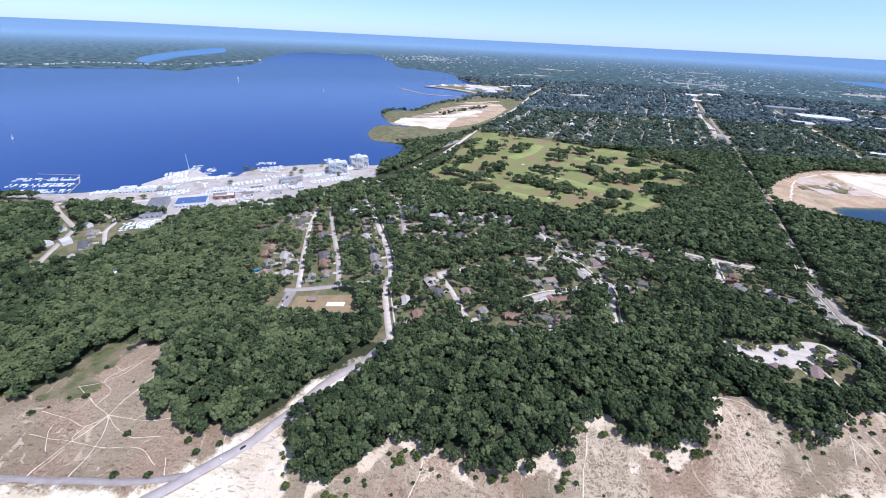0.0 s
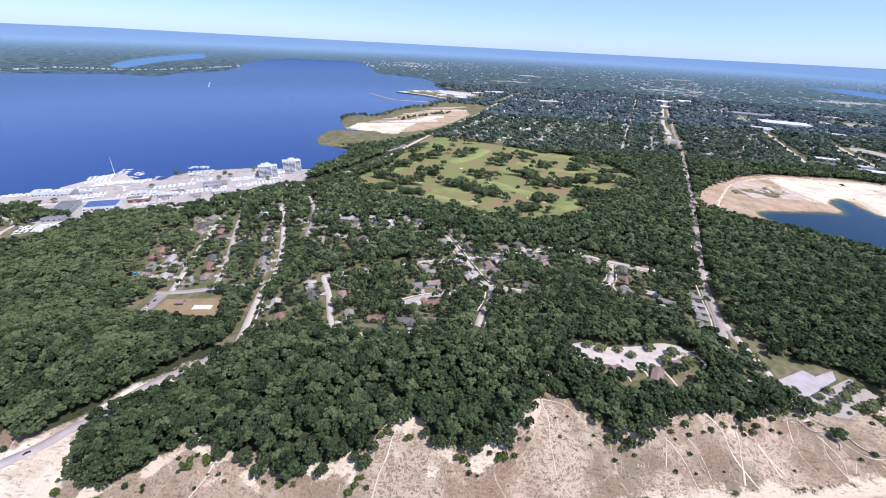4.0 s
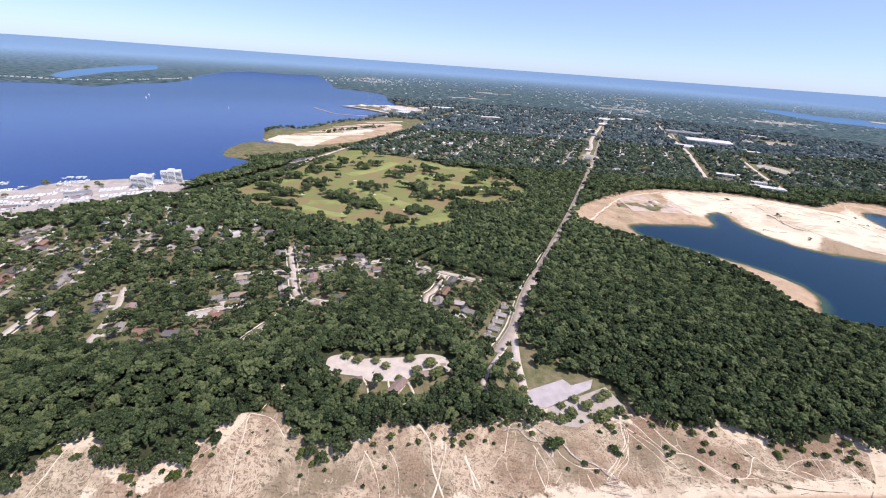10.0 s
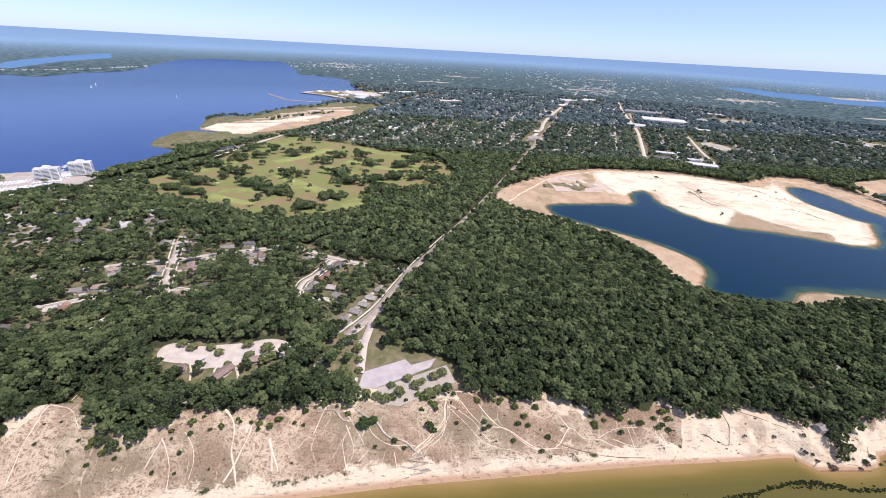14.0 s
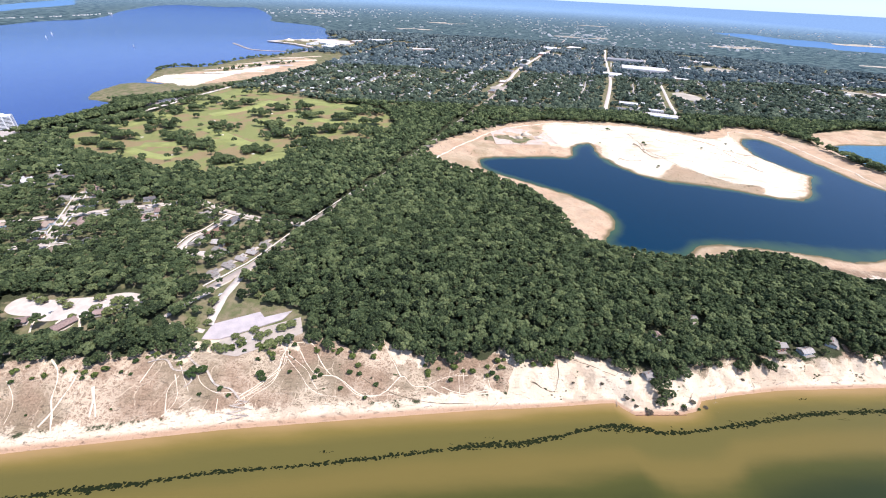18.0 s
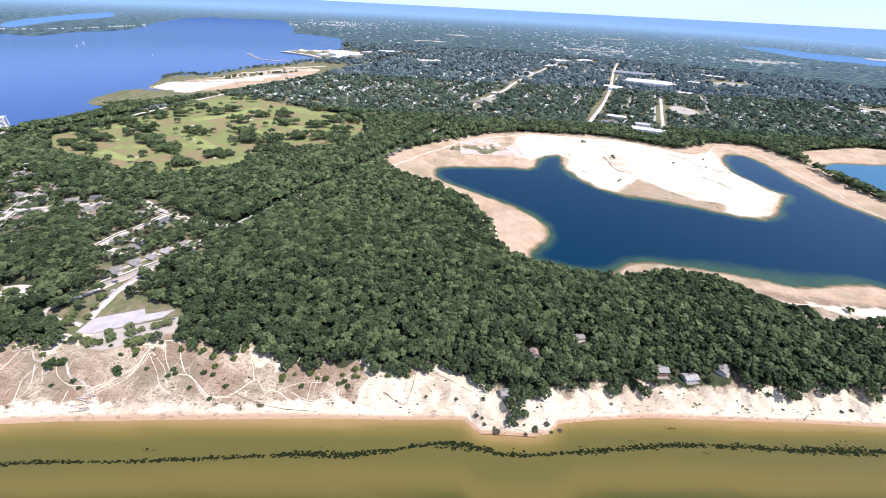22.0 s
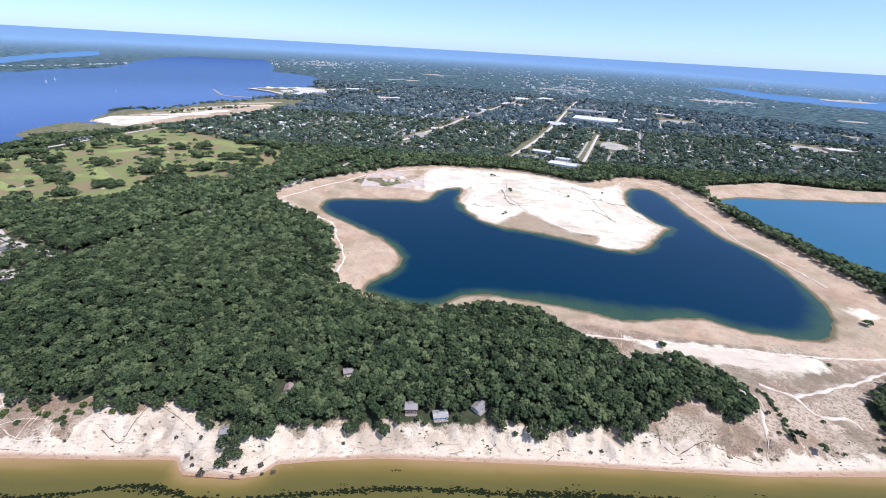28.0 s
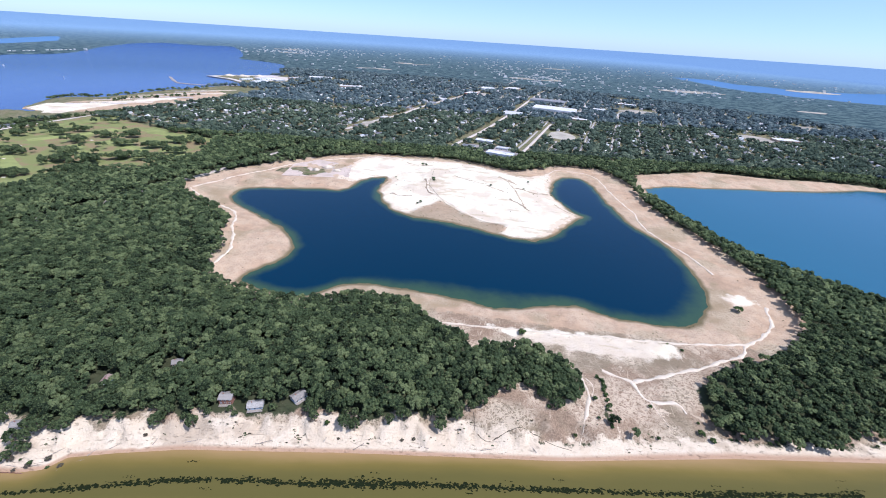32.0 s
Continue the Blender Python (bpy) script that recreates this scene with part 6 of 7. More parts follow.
M_BRUSH = leaf_material("dry brush", (0.1, 0.075, 0.05), (0.14, 0.12, 0.07), (0.1, 0.13, 0.05))
tagged(new("bluff_brush", mesh_np("bluff_brush", V.reshape(-1, 3), (ICO_F[None] + (np.arange(len(bx_)) * 12)[:, None, None]).reshape(-1, 3), [M_BRUSH], {"tint": np.repeat(wr0.uniform(0, 1, len(bx_)), 12)}, False)), "dry brush, roots and twigs on the eroding sand bluff", "brush", kind="stuff")
WEED = Nodes("dark water weed")
WEED_M = WEED.done(WEED.mix(WEED.noise(0.8, 4), (0.006, 0.009, 0.004), (0.022, 0.026, 0.01)), 0.9, 0.03)
line = curve_points([(300, 255), (434, 272), (491, 280), (543, 289), (603, 295), (666, 303), (736, 313), (781, 317), (840, 331), (866, 334), (905, 328), (952, 334), (1006, 343), (1051, 350), (1102, 353), (1139, 354), (1213, 359), (1320, 363), (1450, 368), (1600, 378)], 1.2)
wr = np.random.default_rng(17)
pts, rad = [], []
for i, (x, y) in enumerate(line):
    body = math.sin(x / 23.0) * 0.6 + math.sin(x / 61.0 + 1) * 0.7
    thin = 0.35 if x < 430 else 1.0
    wide = 0.75 + 0.5 * max(0.0, body) + (0.5 if x > 960 else 0.0)
    for _ in range(wr.poisson((2.4 + 2.6 * max(0.0, body)) * thin * (1.5 if x > 960 else 1.0))):
        pts.append((x + wr.normal(0, 0.8), y + wr.normal(0, wide)))
        rad.append(wr.uniform(0.35, 0.95))
for k in range(46):
    x = wr.uniform(600, 1650)
    y = float(np.interp(x, line[:, 0], line[:, 1])) + wr.normal(5, 5)
    if y < float(shore_y(x)) - 5:
        for _ in range(wr.integers(3, 12)):
            pts.append((x + wr.normal(0, 2.4), y + wr.normal(0, 0.45)))
            rad.append(wr.uniform(0.2, 0.5))
for _ in range(110):
    pts.append((wr.normal(862, 14), wr.normal(331, 1.6)))
    rad.append(wr.uniform(0.3, 0.9))
pts, rad = np.array(pts), np.array(rad)
V = (ICO_V[None] * wr.uniform(0.3, 1.7, (len(pts), 12, 1)) * rad[:, None, None] * np.array([1.5, 1, 0.06]))
V[:, :, 0] += pts[:, 0, None]
V[:, :, 1] += pts[:, 1, None]
V[:, :, 2] += 0.03
tagged(new("water_weed", mesh_np("water_weed", V.reshape(-1, 3), (ICO_F[None] + (np.arange(len(pts)) * 12)[:, None, None]).reshape(-1, 3), [WEED_M], None, False)), "dark ragged water weed in a line off the beach", "weed", kind="stuff")


# ---- cabins on the bluff ----
def cabin(label, rk, wk, length, depth, storeys=1):
    c = thing("cabin", label, "cabin", "cabins on the bluff")
    a, d, h_ = length / 2, depth / 2, 2.7 * storeys
    part("wall", box(-a, a, -d, d, -3.5, h_), WALLS[wk], c)
    roof = part("roof", gable(-a, a, -d, d, h_ + 0.004, 2.4, 0.6, 0.2), ROOFS[rk], c)
    part("chimney", box(-a * 0.5, -a * 0.5 + 0.8, -0.4, 0.4, h_ + 1.0, h_ + 3.2), WALLS[2], roof)
    part("deck", box(-a, a, -d - 2.8, -d - 0.003, -0.25, -0.05), M_WOOD, c, "timber deck")
    for k in range(4):
        x = -a + 0.1 + k * (length - 0.2) / 3
        part("deck_post", rod((x, -d - 2.7, -4), (x, -d - 2.7, 0.95), 0.09, 5), M_WOOD, c)
    for s_ in range(storeys):
        for k in range(3):
            x = -a * 0.66 + k * a * 0.66
            wf = part("window", box(x - 0.8, x + 0.8, -d - 0.07, -d - 0.003, 0.7 + 2.7 * s_, 2.1 + 2.7 * s_), M_TRIM, c)
            part("pane", box(x - 0.68, x + 0.68, -d - 0.11, -d - 0.074, 0.82 + 2.7 * s_, 1.98 + 2.7 * s_), M_GLASS, wf)
    return c


place(cabin("small grey-roofed cabin at the edge of the eroding bluff", 0, 3, 9.5, 7), 903, 376, 14, 0.6)
place(cabin("grey-roofed lake cabin with a timber deck", 0, 2, 11, 9, 2), 1054, 416, 6, 0.6)
place(cabin("pale grey-roofed lake cabin above the bluff", 4, 5, 13, 8), 1081, 413, 12, 0.6)
place(cabin("white lake cabin with a grey roof in a clearing", 0, 1, 12, 9), 1116, 424, 50, 0.6)
place(cabin("grey-roofed house in a small woodland clearing", 0, 4, 9, 7), 985, 455, 20, 0.6)
place(cabin("brown-roofed house in a small woodland clearing", 1, 1, 8, 7), 935, 428, 100, 0.6)


# ---- harbour ----
def block(x, y, w, d, h_, turn, roof_m, wall_m, label, name="warehouse", bays=6, category="building", group="harbour and factory buildings"):
    """A flat-roofed building with a parapet, roof units, doors and window bands."""
    if len(label.split()) < 5:
        label += " with a flat roof"
    b = thing(name, label, category, group)
    a, e = w / 2, d / 2
    part("wall", box(-a, a, -e, e, -2, h_), wall_m, b)
    roof = part("roof", box(-a + 0.3, a - 0.3, -e + 0.3, e - 0.3, h_ + 0.004, h_ + 0.25), roof_m, b)
    for s_, (x0, x1, y0, y1) in enumerate(((-a, a, -e, -e + 0.29), (-a, a, e - 0.29, e), (-a, -a + 0.29, -e + 0.29, e - 0.29), (a - 0.29, a, -e + 0.29, e - 0.29))):
        part("parapet", box(x0, x1, y0, y1, h_ + 0.004, h_ + 0.7), wall_m, b)
    rr = random.Random(int(x * 7 + y))
    for k in range(3):
        ux, uy = rr.uniform(-a * 0.7, a * 0.7), rr.uniform(-e * 0.6, e * 0.6)
        part("roof_unit", box(ux - 1.2, ux + 1.2, uy - 0.9, uy + 0.9, h_ + 0.254, h_ + 1.6), M_METAL, roof)
    for k in range(bays):
        px = -a + (k + 0.5) * w / bays
        part("bay_door" if k % 2 else "window", box(px - w / bays * 0.3, px + w / bays * 0.3, -e - 0.1, -e - 0.003, 0.2 if k % 2 else 1.2, min(h_ - 0.5, 3.4)), M_METAL if k % 2 else M_GLASS, b)
    b.matrix_basis = spot(x, y, turn, 0.3)
    return b


M_APRON = worn("bleached concrete", (0.5, 0.425, 0.365), 0.9, 0.06, 0.2)
slab("harbour_apron", HARBOUR_PAD, M_APRON, 0.3, "wide pale concrete harbour apron", "apron")
block(-490, 755, 50, 34, 7, 24, worn("blue panel roof", (0.1, 0.16, 0.34), 0.35), WALLS[1], "long white shed with a blue panelled roof", bays=9)
block(-533, 720, 30, 82, 7, 25, M_GREYROOF, WALLS[3], "dark flat-roofed warehouse beside the boat park", bays=8)
for i, (x, y, w, d, h_, t_, rm, wm, lb) in enumerate([
        (-451, 795, 34, 16, 6, 25, 1, 2, "red brick workshop with a pale roof"), (-478, 828, 26, 14, 5, 30, 1, 1, "white harbour shed"), (-440, 828, 22, 13, 5, 30, 1, 1, "white harbour shed"),
        (-415, 832, 26, 14, 6, 35, 1, 1, "white boat shed"), (-405, 783, 30, 15, 6, 35, 1, 4, "tan workshop with a pale roof"), (-369, 908, 46, 16, 7, 38, 0, 3, "grey waterside hall"),
        (-606, 800, 30, 18, 8, 22, 1, 1, "white waterfront hall"), (-640, 790, 26, 20, 8, 22, 1, 1, "white waterfront hall"), (-575, 815, 24, 14, 6, 25, 1, 1, "white waterfront shop"), (-340, 870, 26, 13, 5, 40, 1, 1, "white storage shed"), (-420, 860, 22, 12, 5, 35, 1, 4, "tan marina office")]):
    block(x, y, w, d, h_, t_, M_WHITEROOF if rm else M_GREYROOF, WALLS[wm], lb, "harbour_building", 5)


def shed(x, y, w, d, h_, turn, label, rm):
    """A plain gabled harbour shed."""
    b = thing("shed", label, "building", "small harbour sheds")
    part("wall", box(-w / 2, w / 2, -d / 2, d / 2, -2, h_), WALLS[1], b)
    part("roof", gable(-w / 2, w / 2, -d / 2, d / 2, h_ + 0.004, d * 0.22, 0.4, 0.2), rm, b)
    part("bay_door", box(-w * 0.2, w * 0.2, -d / 2 - 0.1, -d / 2 - 0.003, 0, h_ * 0.7), M_METAL, b)
    part("window", box(w * 0.28, w * 0.42, -d / 2 - 0.1, -d / 2 - 0.003, 1.2, h_ * 0.7), M_GLASS, b)
    b.matrix_basis = spot(x, y, turn, 0.3)


shr = random.Random(12)
for i, (x, y) in enumerate([(-619, 801), (-583, 800), (-415, 812), (-362, 794), (-367, 835), (-354, 885), (-399, 769), (-460, 795), (-349, 909), (-327, 800)]):
    shed(x, y, shr.uniform(14, 24), shr.uniform(9, 13), shr.uniform(4, 6.5), 28 + shr.choice((0, 90)) + shr.uniform(-6, 6), ("white gabled harbour shed with a pale roof", "white harbour shed with a grey gabled roof", "white harbour shed with a brown gabled roof")[i % 3], (M_WHITEROOF, ROOFS[0], ROOFS[1])[i % 3])


def tower(x, y, turn, floors):
    """A white apartment tower with ranks of balconies."""
    b = thing("apartment_tower", "white apartment tower with ranks of balconies by the bay", "building", "apartment towers")
    f_ = 3.0
    h_ = floors * f_
    for i, (x0, x1, e) in enumerate(((-14, -4.9, 8.5), (-4.89, 4.89, 10), (4.9, 14, 8.5))):
        part("wall", box(x0, x1, -e, e, -2, h_ + (2.5 if i == 1 else 0)), M_WHITE, b)
        part("roof", box(x0 + 0.4, x1 - 0.4, -e + 0.4, e - 0.4, h_ + 0.004 + (2.5 if i == 1 else 0), h_ + 0.35 + (2.5 if i == 1 else 0)), M_WHITEROOF, b)
    part("lift_house", box(-3, 3, -3, 3, h_ + 2.86, h_ + 5.5), M_WHITE, b)
    for k in range(floors):
        z = k * f_
        for x0, x1, e in ((-13.3, -5.6, 8.5), (-4.2, 4.2, 10), (5.6, 13.3, 8.5)):
            wf = part("window", box(x0, x1, -e - 0.08, -e - 0.003, z + 1.0, z + 2.1), M_GLASS, b, "dark window band")
            bal = part("balcony", box(x0, x1, -e - 1.5, -e - 0.085, z + 0.02, z + 0.2), M_WHITE, b)
            part("railing", box(x0, x1, -e - 1.5, -e - 1.42, z + 0.204, z + 1.1), M_WHITE, bal)
        part("window", box(-14.08, -14.003, -5, 5, z + 0.8, z + 2.2), M_GLASS, b)
        part("window", box(14.003, 14.08, -5, 5, z + 0.8, z + 2.2), M_GLASS, b)
    b.matrix_basis = spot(x, y, turn, 0.3) @ Matrix.Diagonal((1.45, 1.15, 0.95, 1))
    return b


tower(-292, 992, 28, 9)
tower(-254, 1036, 28, 9)
block(-274, 1012, 20, 12, 9, 48, M_WHITEROOF, M_WHITE, "low white link building between the towers", "link_building", 4)


def boat(length, label, sail=False):
    b = thing("boat", label, "boat", "boats in the marina" if not sail else "sailing boats")
    bm = bmesh.new()
    a, w = length / 2, length * 0.15
    lo = [(-a, -w * 0.8), (a * 0.3, -w * 0.8), (a * 0.9, 0), (a * 0.3, w * 0.8), (-a, w * 0.8)]
    hi = [(-a, -w), (a * 0.35, -w), (a, 0), (a * 0.35, w), (-a, w)]
    l_ = [bm.verts.new((*p, -0.3)) for p in lo]
    u_ = [bm.verts.new((*p, 0.9)) for p in hi]
    for i in range(5):
        bm.faces.new((l_[i - 1], l_[i], u_[i], u_[i - 1]))
    bm.faces.new(u_)
    bm.faces.new(l_[::-1])
    part("hull", bm, M_WHITE, b)
    part("cabin", box(-a * 0.4, a * 0.3, -w * 0.6, w * 0.6, 0.904, 1.9, None, 0.15), M_WHITE, b)
    part("windscreen", box(a * 0.3 + 0.003, a * 0.36, -w * 0.5, w * 0.5, 1.1, 1.7), M_GLASS, b)
    if sail:
        part("mast", rod((a * 0.1, 0, 0.9), (a * 0.1, 0, length * 1.3), 0.09, 6), M_METAL, b)
        bm = bmesh.new()
        v = [bm.verts.new(p) for p in ((a * 0.05, 0.02, 1.8), (-a * 0.9, 0.5, 1.9), (a * 0.05, 0.02, length * 1.25), (a * 0.05, 0.1, 1.8), (-a * 0.9, 0.58, 1.9), (a * 0.05, 0.1, length * 1.25))]
        for f_ in ((0, 1, 2), (5, 4, 3), (0, 3, 4, 1), (1, 4, 5, 2), (2, 5, 3, 0)):
            bm.faces.new([v[k] for k in f_])
        part("sail", bm, M_WHITE, b, "white sail")
    return b


BOATS = [boat(9, "white motor boat moored at a jetty"), boat(12, "white cabin cruiser moored at a jetty"), boat(7, "small white motor boat moored at a jetty")]
boat_at = []


def jetty(p, q, both=True, gap=5.5):
    """A floating jetty with boats along it."""
    j = thing("jetty", "grey timber floating jetty", "jetty", "jetties of the marina")
    p, q = np.array(p, float), np.array(q, float)
    d = (q - p) / np.linalg.norm(q - p)
    n_ = np.array([-d[1], d[0]])
    L = float(np.linalg.norm(q - p))
    ang = math.degrees(math.atan2(d[1], d[0]))
    part("deck", box(0, L, -1.1, 1.1, 0.25, 0.6), M_WOOD, j)
    for k in range(int(L / 8) + 1):
        part("pile", rod((k * 8.0, 1.3, -3), (k * 8.0, 1.3, 1.8), 0.16, 6), M_WOOD, j)
    j.matrix_basis = pose(p[0], p[1], -0.6, 0, 0, ang)
    for k in range(int(L / gap)):
        for s_ in ((1, -1) if both else (1,)):
            c = p + d * (k + 0.5) * gap + n_ * s_ * 6.8
            boat_at.append((c[0], c[1], ang + 90 * s_))


for p, q in (((-508, 1022), (-462, 1040)), ((-484, 988), (-430, 1012)), ((-462, 958), (-408, 976)), ((-436, 926), (-394, 940))):
    jetty(p, q, True, 4.4)
jetty((-600, 925), (-625, 985))
jetty((-565, 915), (-580, 975))
jetty((-540, 890), (-515, 950))
for p, q in (((-900, 812), (-790, 845)), ((-880, 780), (-770, 812)), ((-850, 752), (-752, 778))):
    jetty(p, q, True, 4.6)
jetty((-894, 856), (-811, 866), False, 60.0)
jetty((-811, 866), (-771, 823), False, 60.0)
jetty((-771, 823), (-737, 757), False, 60.0)
jetty((-330, 1060), (-360, 1110))
bk = random.Random(9)
for k in range(46):
    boat_at.append((-505 + bk.uniform(-14, 14), 655 + k % 8 * 5.0 - 14, 20 + bk.uniform(-6, 6)) if k < 14 else (-560 + bk.uniform(-55, 40), 860 + bk.uniform(-25, 40), bk.uniform(0, 180)))
used_b = 0
for x, y, t_ in boat_at:
    if bk.random() < 0.35:
        continue
    z = ground_z(x, y)
    m = spot(x, y, t_, 0.0 if z < 0 else 0.9, max(z, -0.7) if z > 0 else -0.7)
    if used_b < 3:
        BOATS[used_b].matrix_basis = m
    else:
        copy_thing(BOATS[used_b % 3], m)
    used_b += 1
# boats laid up and vehicles parked on the apron, one mesh
hr2 = np.random.default_rng(77)
lx_, ly_ = [], []
for x0, y0, dx, dy, rows_, cols in ((-400, 842, 7, 4, 5, 10), (-320, 905, 6, 5, 4, 12), (-470, 860, 7, 3, 5, 9), (-590, 850, 6, 4, 7, 7), (-625, 870, 6, 5, 9, 6), (-560, 880, 6, 4, 4, 8), (-560, 780, 6, 5, 5, 6), (-500, 800, 6, 5, 4, 9), (-690, 760, 6, 5, 4, 8), (-520, 625, 5, 6, 5, 7), (-350, 940, 5, 6, 4, 8), (-300, 960, 5, 6, 4, 8), (-440, 770, 6, 4, 3, 7)):
    for i in range(rows_):
        for j in range(cols):
            lx_.append(x0 + j * dx - i * dy * 0.6 + hr2.normal(0, 0.8))
            ly_.append(y0 + j * dx * 0.75 + i * dy + hr2.normal(0, 0.8))
lx_, ly_ = np.array(lx_), np.array(ly_)
hull = np.array([(-.5, -.5, 0), (.3, -.5, 0), (.5, 0, 0), (.3, .5, 0), (-.5, .5, 0), (-.5, -.4, 1), (.25, -.4, 1), (.4, 0, 1), (.25, .4, 1), (-.5, .4, 1)])
hf = np.array([(0, 1, 6), (0, 6, 5), (1, 2, 7), (1, 7, 6), (2, 3, 8), (2, 8, 7), (3, 4, 9), (3, 9, 8), (4, 0, 5), (4, 5, 9), (5, 6, 7), (5, 7, 8), (5, 8, 9)])
ang = hr2.normal(0.9, 0.25, len(lx_))
sl = hr2.uniform(4, 8, len(lx_))
vx, vy = hull[None, :, 0] * sl[:, None], hull[None, :, 1] * sl[:, None] * 0.36
V = np.stack([vx * np.cos(ang)[:, None] - vy * np.sin(ang)[:, None] + lx_[:, None], vx * np.sin(ang)[:, None] + vy * np.cos(ang)[:, None] + ly_[:, None], hull[None, :, 2] * sl[:, None] * 0.2 + (np.maximum(land(lx_, ly_), 0) + 0.9)[:, None]], -1)
tagged(new("laid_up_boats", mesh_np("laid_up_boats", V.reshape(-1, 3), (hf[None] + (np.arange(len(lx_)) * 10)[:, None, None]).reshape(-1, 3), [M_WHITE], None, False)), "rows of white boats laid up on the harbour apron", "boats", kind="stuff")
sail_boat = boat(11, "white sailing boat on the open bay", True)
for i, (x, y) in enumerate([(-800, 2370), (-1455, 2705), (-1380, 2570), (-1213, 1102)]):
    X, Y, Z = far_place(x, y, 0)
    m = pose(float(X), float(Y), float(Z), 0, 0, 40 * i)
    if i:
        copy_thing(sail_boat, m)
    else:
        sail_boat.matrix_basis = m
mast = thing("radio_mast", "tall thin white mast on the pier head", "mast")
part("pole", rod((0, 0, -1), (0, 0, 42), 0.7, 6, None, 0.25), M_WHITE, mast)
part("base", box(-2, 2, -2, 2, -1.0, 1.5), M_CONCRETE, mast)
mast.matrix_basis = spot(-606, 925, 0, 0.5, 1.0)
slab("pier", [(-650, 835), (-625, 945), (-600, 945), (-555, 912), (-500, 918), (-490, 900), (-560, 850), (-600, 800)], M_APRON, 1.2, "broad concrete pier crowded with boats", "pier")

pool = thing("swimming_pool", "round bright blue garden pool with a white rim", "pool")
part("rim", rod((0, 0, -0.5), (0, 0, 1.1), 4.6, 20), M_WHITE, pool)
part("pool_water", rod((0, 0, 1.104), (0, 0, 1.16), 4.1, 20), worn("bright pool water", (0.05, 0.42, 0.62), 0.2, 0.3, 0.15, 0.5), pool, "bright blue pool water")
pool.matrix_basis = spot(-263, 541, 0, 0.2)
block(-92, 948, 30, 16, 6, 20, M_WHITEROOF, WALLS[1], "white church hall with a pale flat roof", "church_hall", 5)
block(-98, 966, 30, 12, 6, 20, ROOFS[1], WALLS[4], "brown-roofed tan hall beside the church hall", "church_hall", 4)

# ---- ball field ----
slab("ball_field", [(-183, 446), (-187, 492), (-122, 503), (-104, 454)], worn("dry playing field grass", (0.3, 0.21, 0.11), 0.95, 0.08, 0.25), 0.25, "dry tan and green playing field", "field")
slab("court", [(-146, 476), (-147, 484), (-126, 487), (-125, 479)], M_WHITE, 0.6, "white painted ball court", "court")
place(shelter(9, 7, "blue-grey roofed shelter beside the playing field"), -165, 485, 10, 0.5)
slab("field_car_park", [(-200, 455), (-203, 500), (-191, 500), (-189, 455)], M_ASPHALT, 0.4, "small asphalt car park by the field", "car park")

for k in range(11):
    x, y = 505 + k * 5.2, 404 + k * 2.9
    strip("bay_line", [(x, y), (x + 3.0, y - 5.5)], 0.35, M_PAINT, 0.42, "white painted parking bay line", "marking", step=2.0)
for k in range(10):
    x, y = 300 + k * 8.5, 440 + k * 0.9
    strip("bay_line", [(x, y), (x - 0.6, y + 5.0)], 0.35, M_PAINT, 0.42, "white painted parking bay line", "marking", step=2.0)


# ---- golf course, mill fields, pit works, far town ----
M_BUNKER = worn("bunker sand", (0.72, 0.64, 0.5), 0.95)
M_GREEN = worn("mown green", (0.26, 0.268, 0.085), 0.95, 0.05, 0.25)
br = random.Random(14)
for x, y in ((330, 930), (345, 940), (300, 950), (130, 880), (60, 1010), (220, 1040), (400, 1000), (420, 985), (150, 1150), (260, 1240), (480, 1150), (80, 1330), (350, 1250), (180, 905), (440, 1100)):
    n_ = 9
    r_ = br.uniform(2.5, 4.5)
    slab("bunker", [(x + math.cos(6.283 * k / n_) * r_ * br.uniform(0.7, 1.3) * 1.4, y + math.sin(6.283 * k / n_) * r_ * br.uniform(0.7, 1.3)) for k in range(n_)], M_BUNKER, 0.35, "pale sand bunker beside a green", "bunker")
for x0, y0, x1, y1, w in ((-70, 1040, 30, 1230, 40), (20, 1300, 90, 1560, 60), (90, 960, 250, 1010, 30), (160, 1090, 330, 960, 30), (250, 1180, 420, 1060, 34), (300, 1240, 460, 1180, 30), (120, 1200, 220, 1380, 34), (360, 900, 430, 1010, 36), (480, 1230, 580, 1130, 30), (80, 930, 190, 890, 24), (300, 1400, 520, 1320, 40)):
    mx_, my_ = (x0 + x1) / 2 + 8, (y0 + y1) / 2 - 10
    strip("fairway", [(x0, y0), (mx_, my_), (x1, y1)], w, M_GREEN, 0.12, "mown green fairway", "fairway", step=9.0)
block(-64, 1325, 46, 20, 6, 58, M_GREYROOF, WALLS[3], "grey-roofed golf clubhouse", "clubhouse", 7)
slab("club_car_park", [(-110, 1265), (-95, 1300), (-40, 1385), (-22, 1370), (-70, 1270)], M_ASPHALT, 0.5, "grey clubhouse car park")
slab("pit_yard", [(845, 1070), (842, 1160), (890, 1215), (985, 1180), (1000, 1085), (926, 1075)], worn("pinkish gravel", (0.52, 0.4, 0.31), 0.95, 0.06, 0.25), 0.3, "pinkish gravel yard of the sand works", "yard")
for x, y, w, d, h_, t_, rm, wm, lb in WORKS + STORES + HALLS:
    block(x, y, w, d, h_, t_, M_WHITEROOF if rm else M_GREYROOF, WALLS[wm], lb, "factory_hall" if w > 100 else "store", 6)
slab("works_yard", [(1255, 1400), (1290, 1490), (1370, 1480), (1450, 1400), (1420, 1330), (1330, 1345)], M_ASPHALT, 0.4, "grey works yard full of vehicles", "yard")
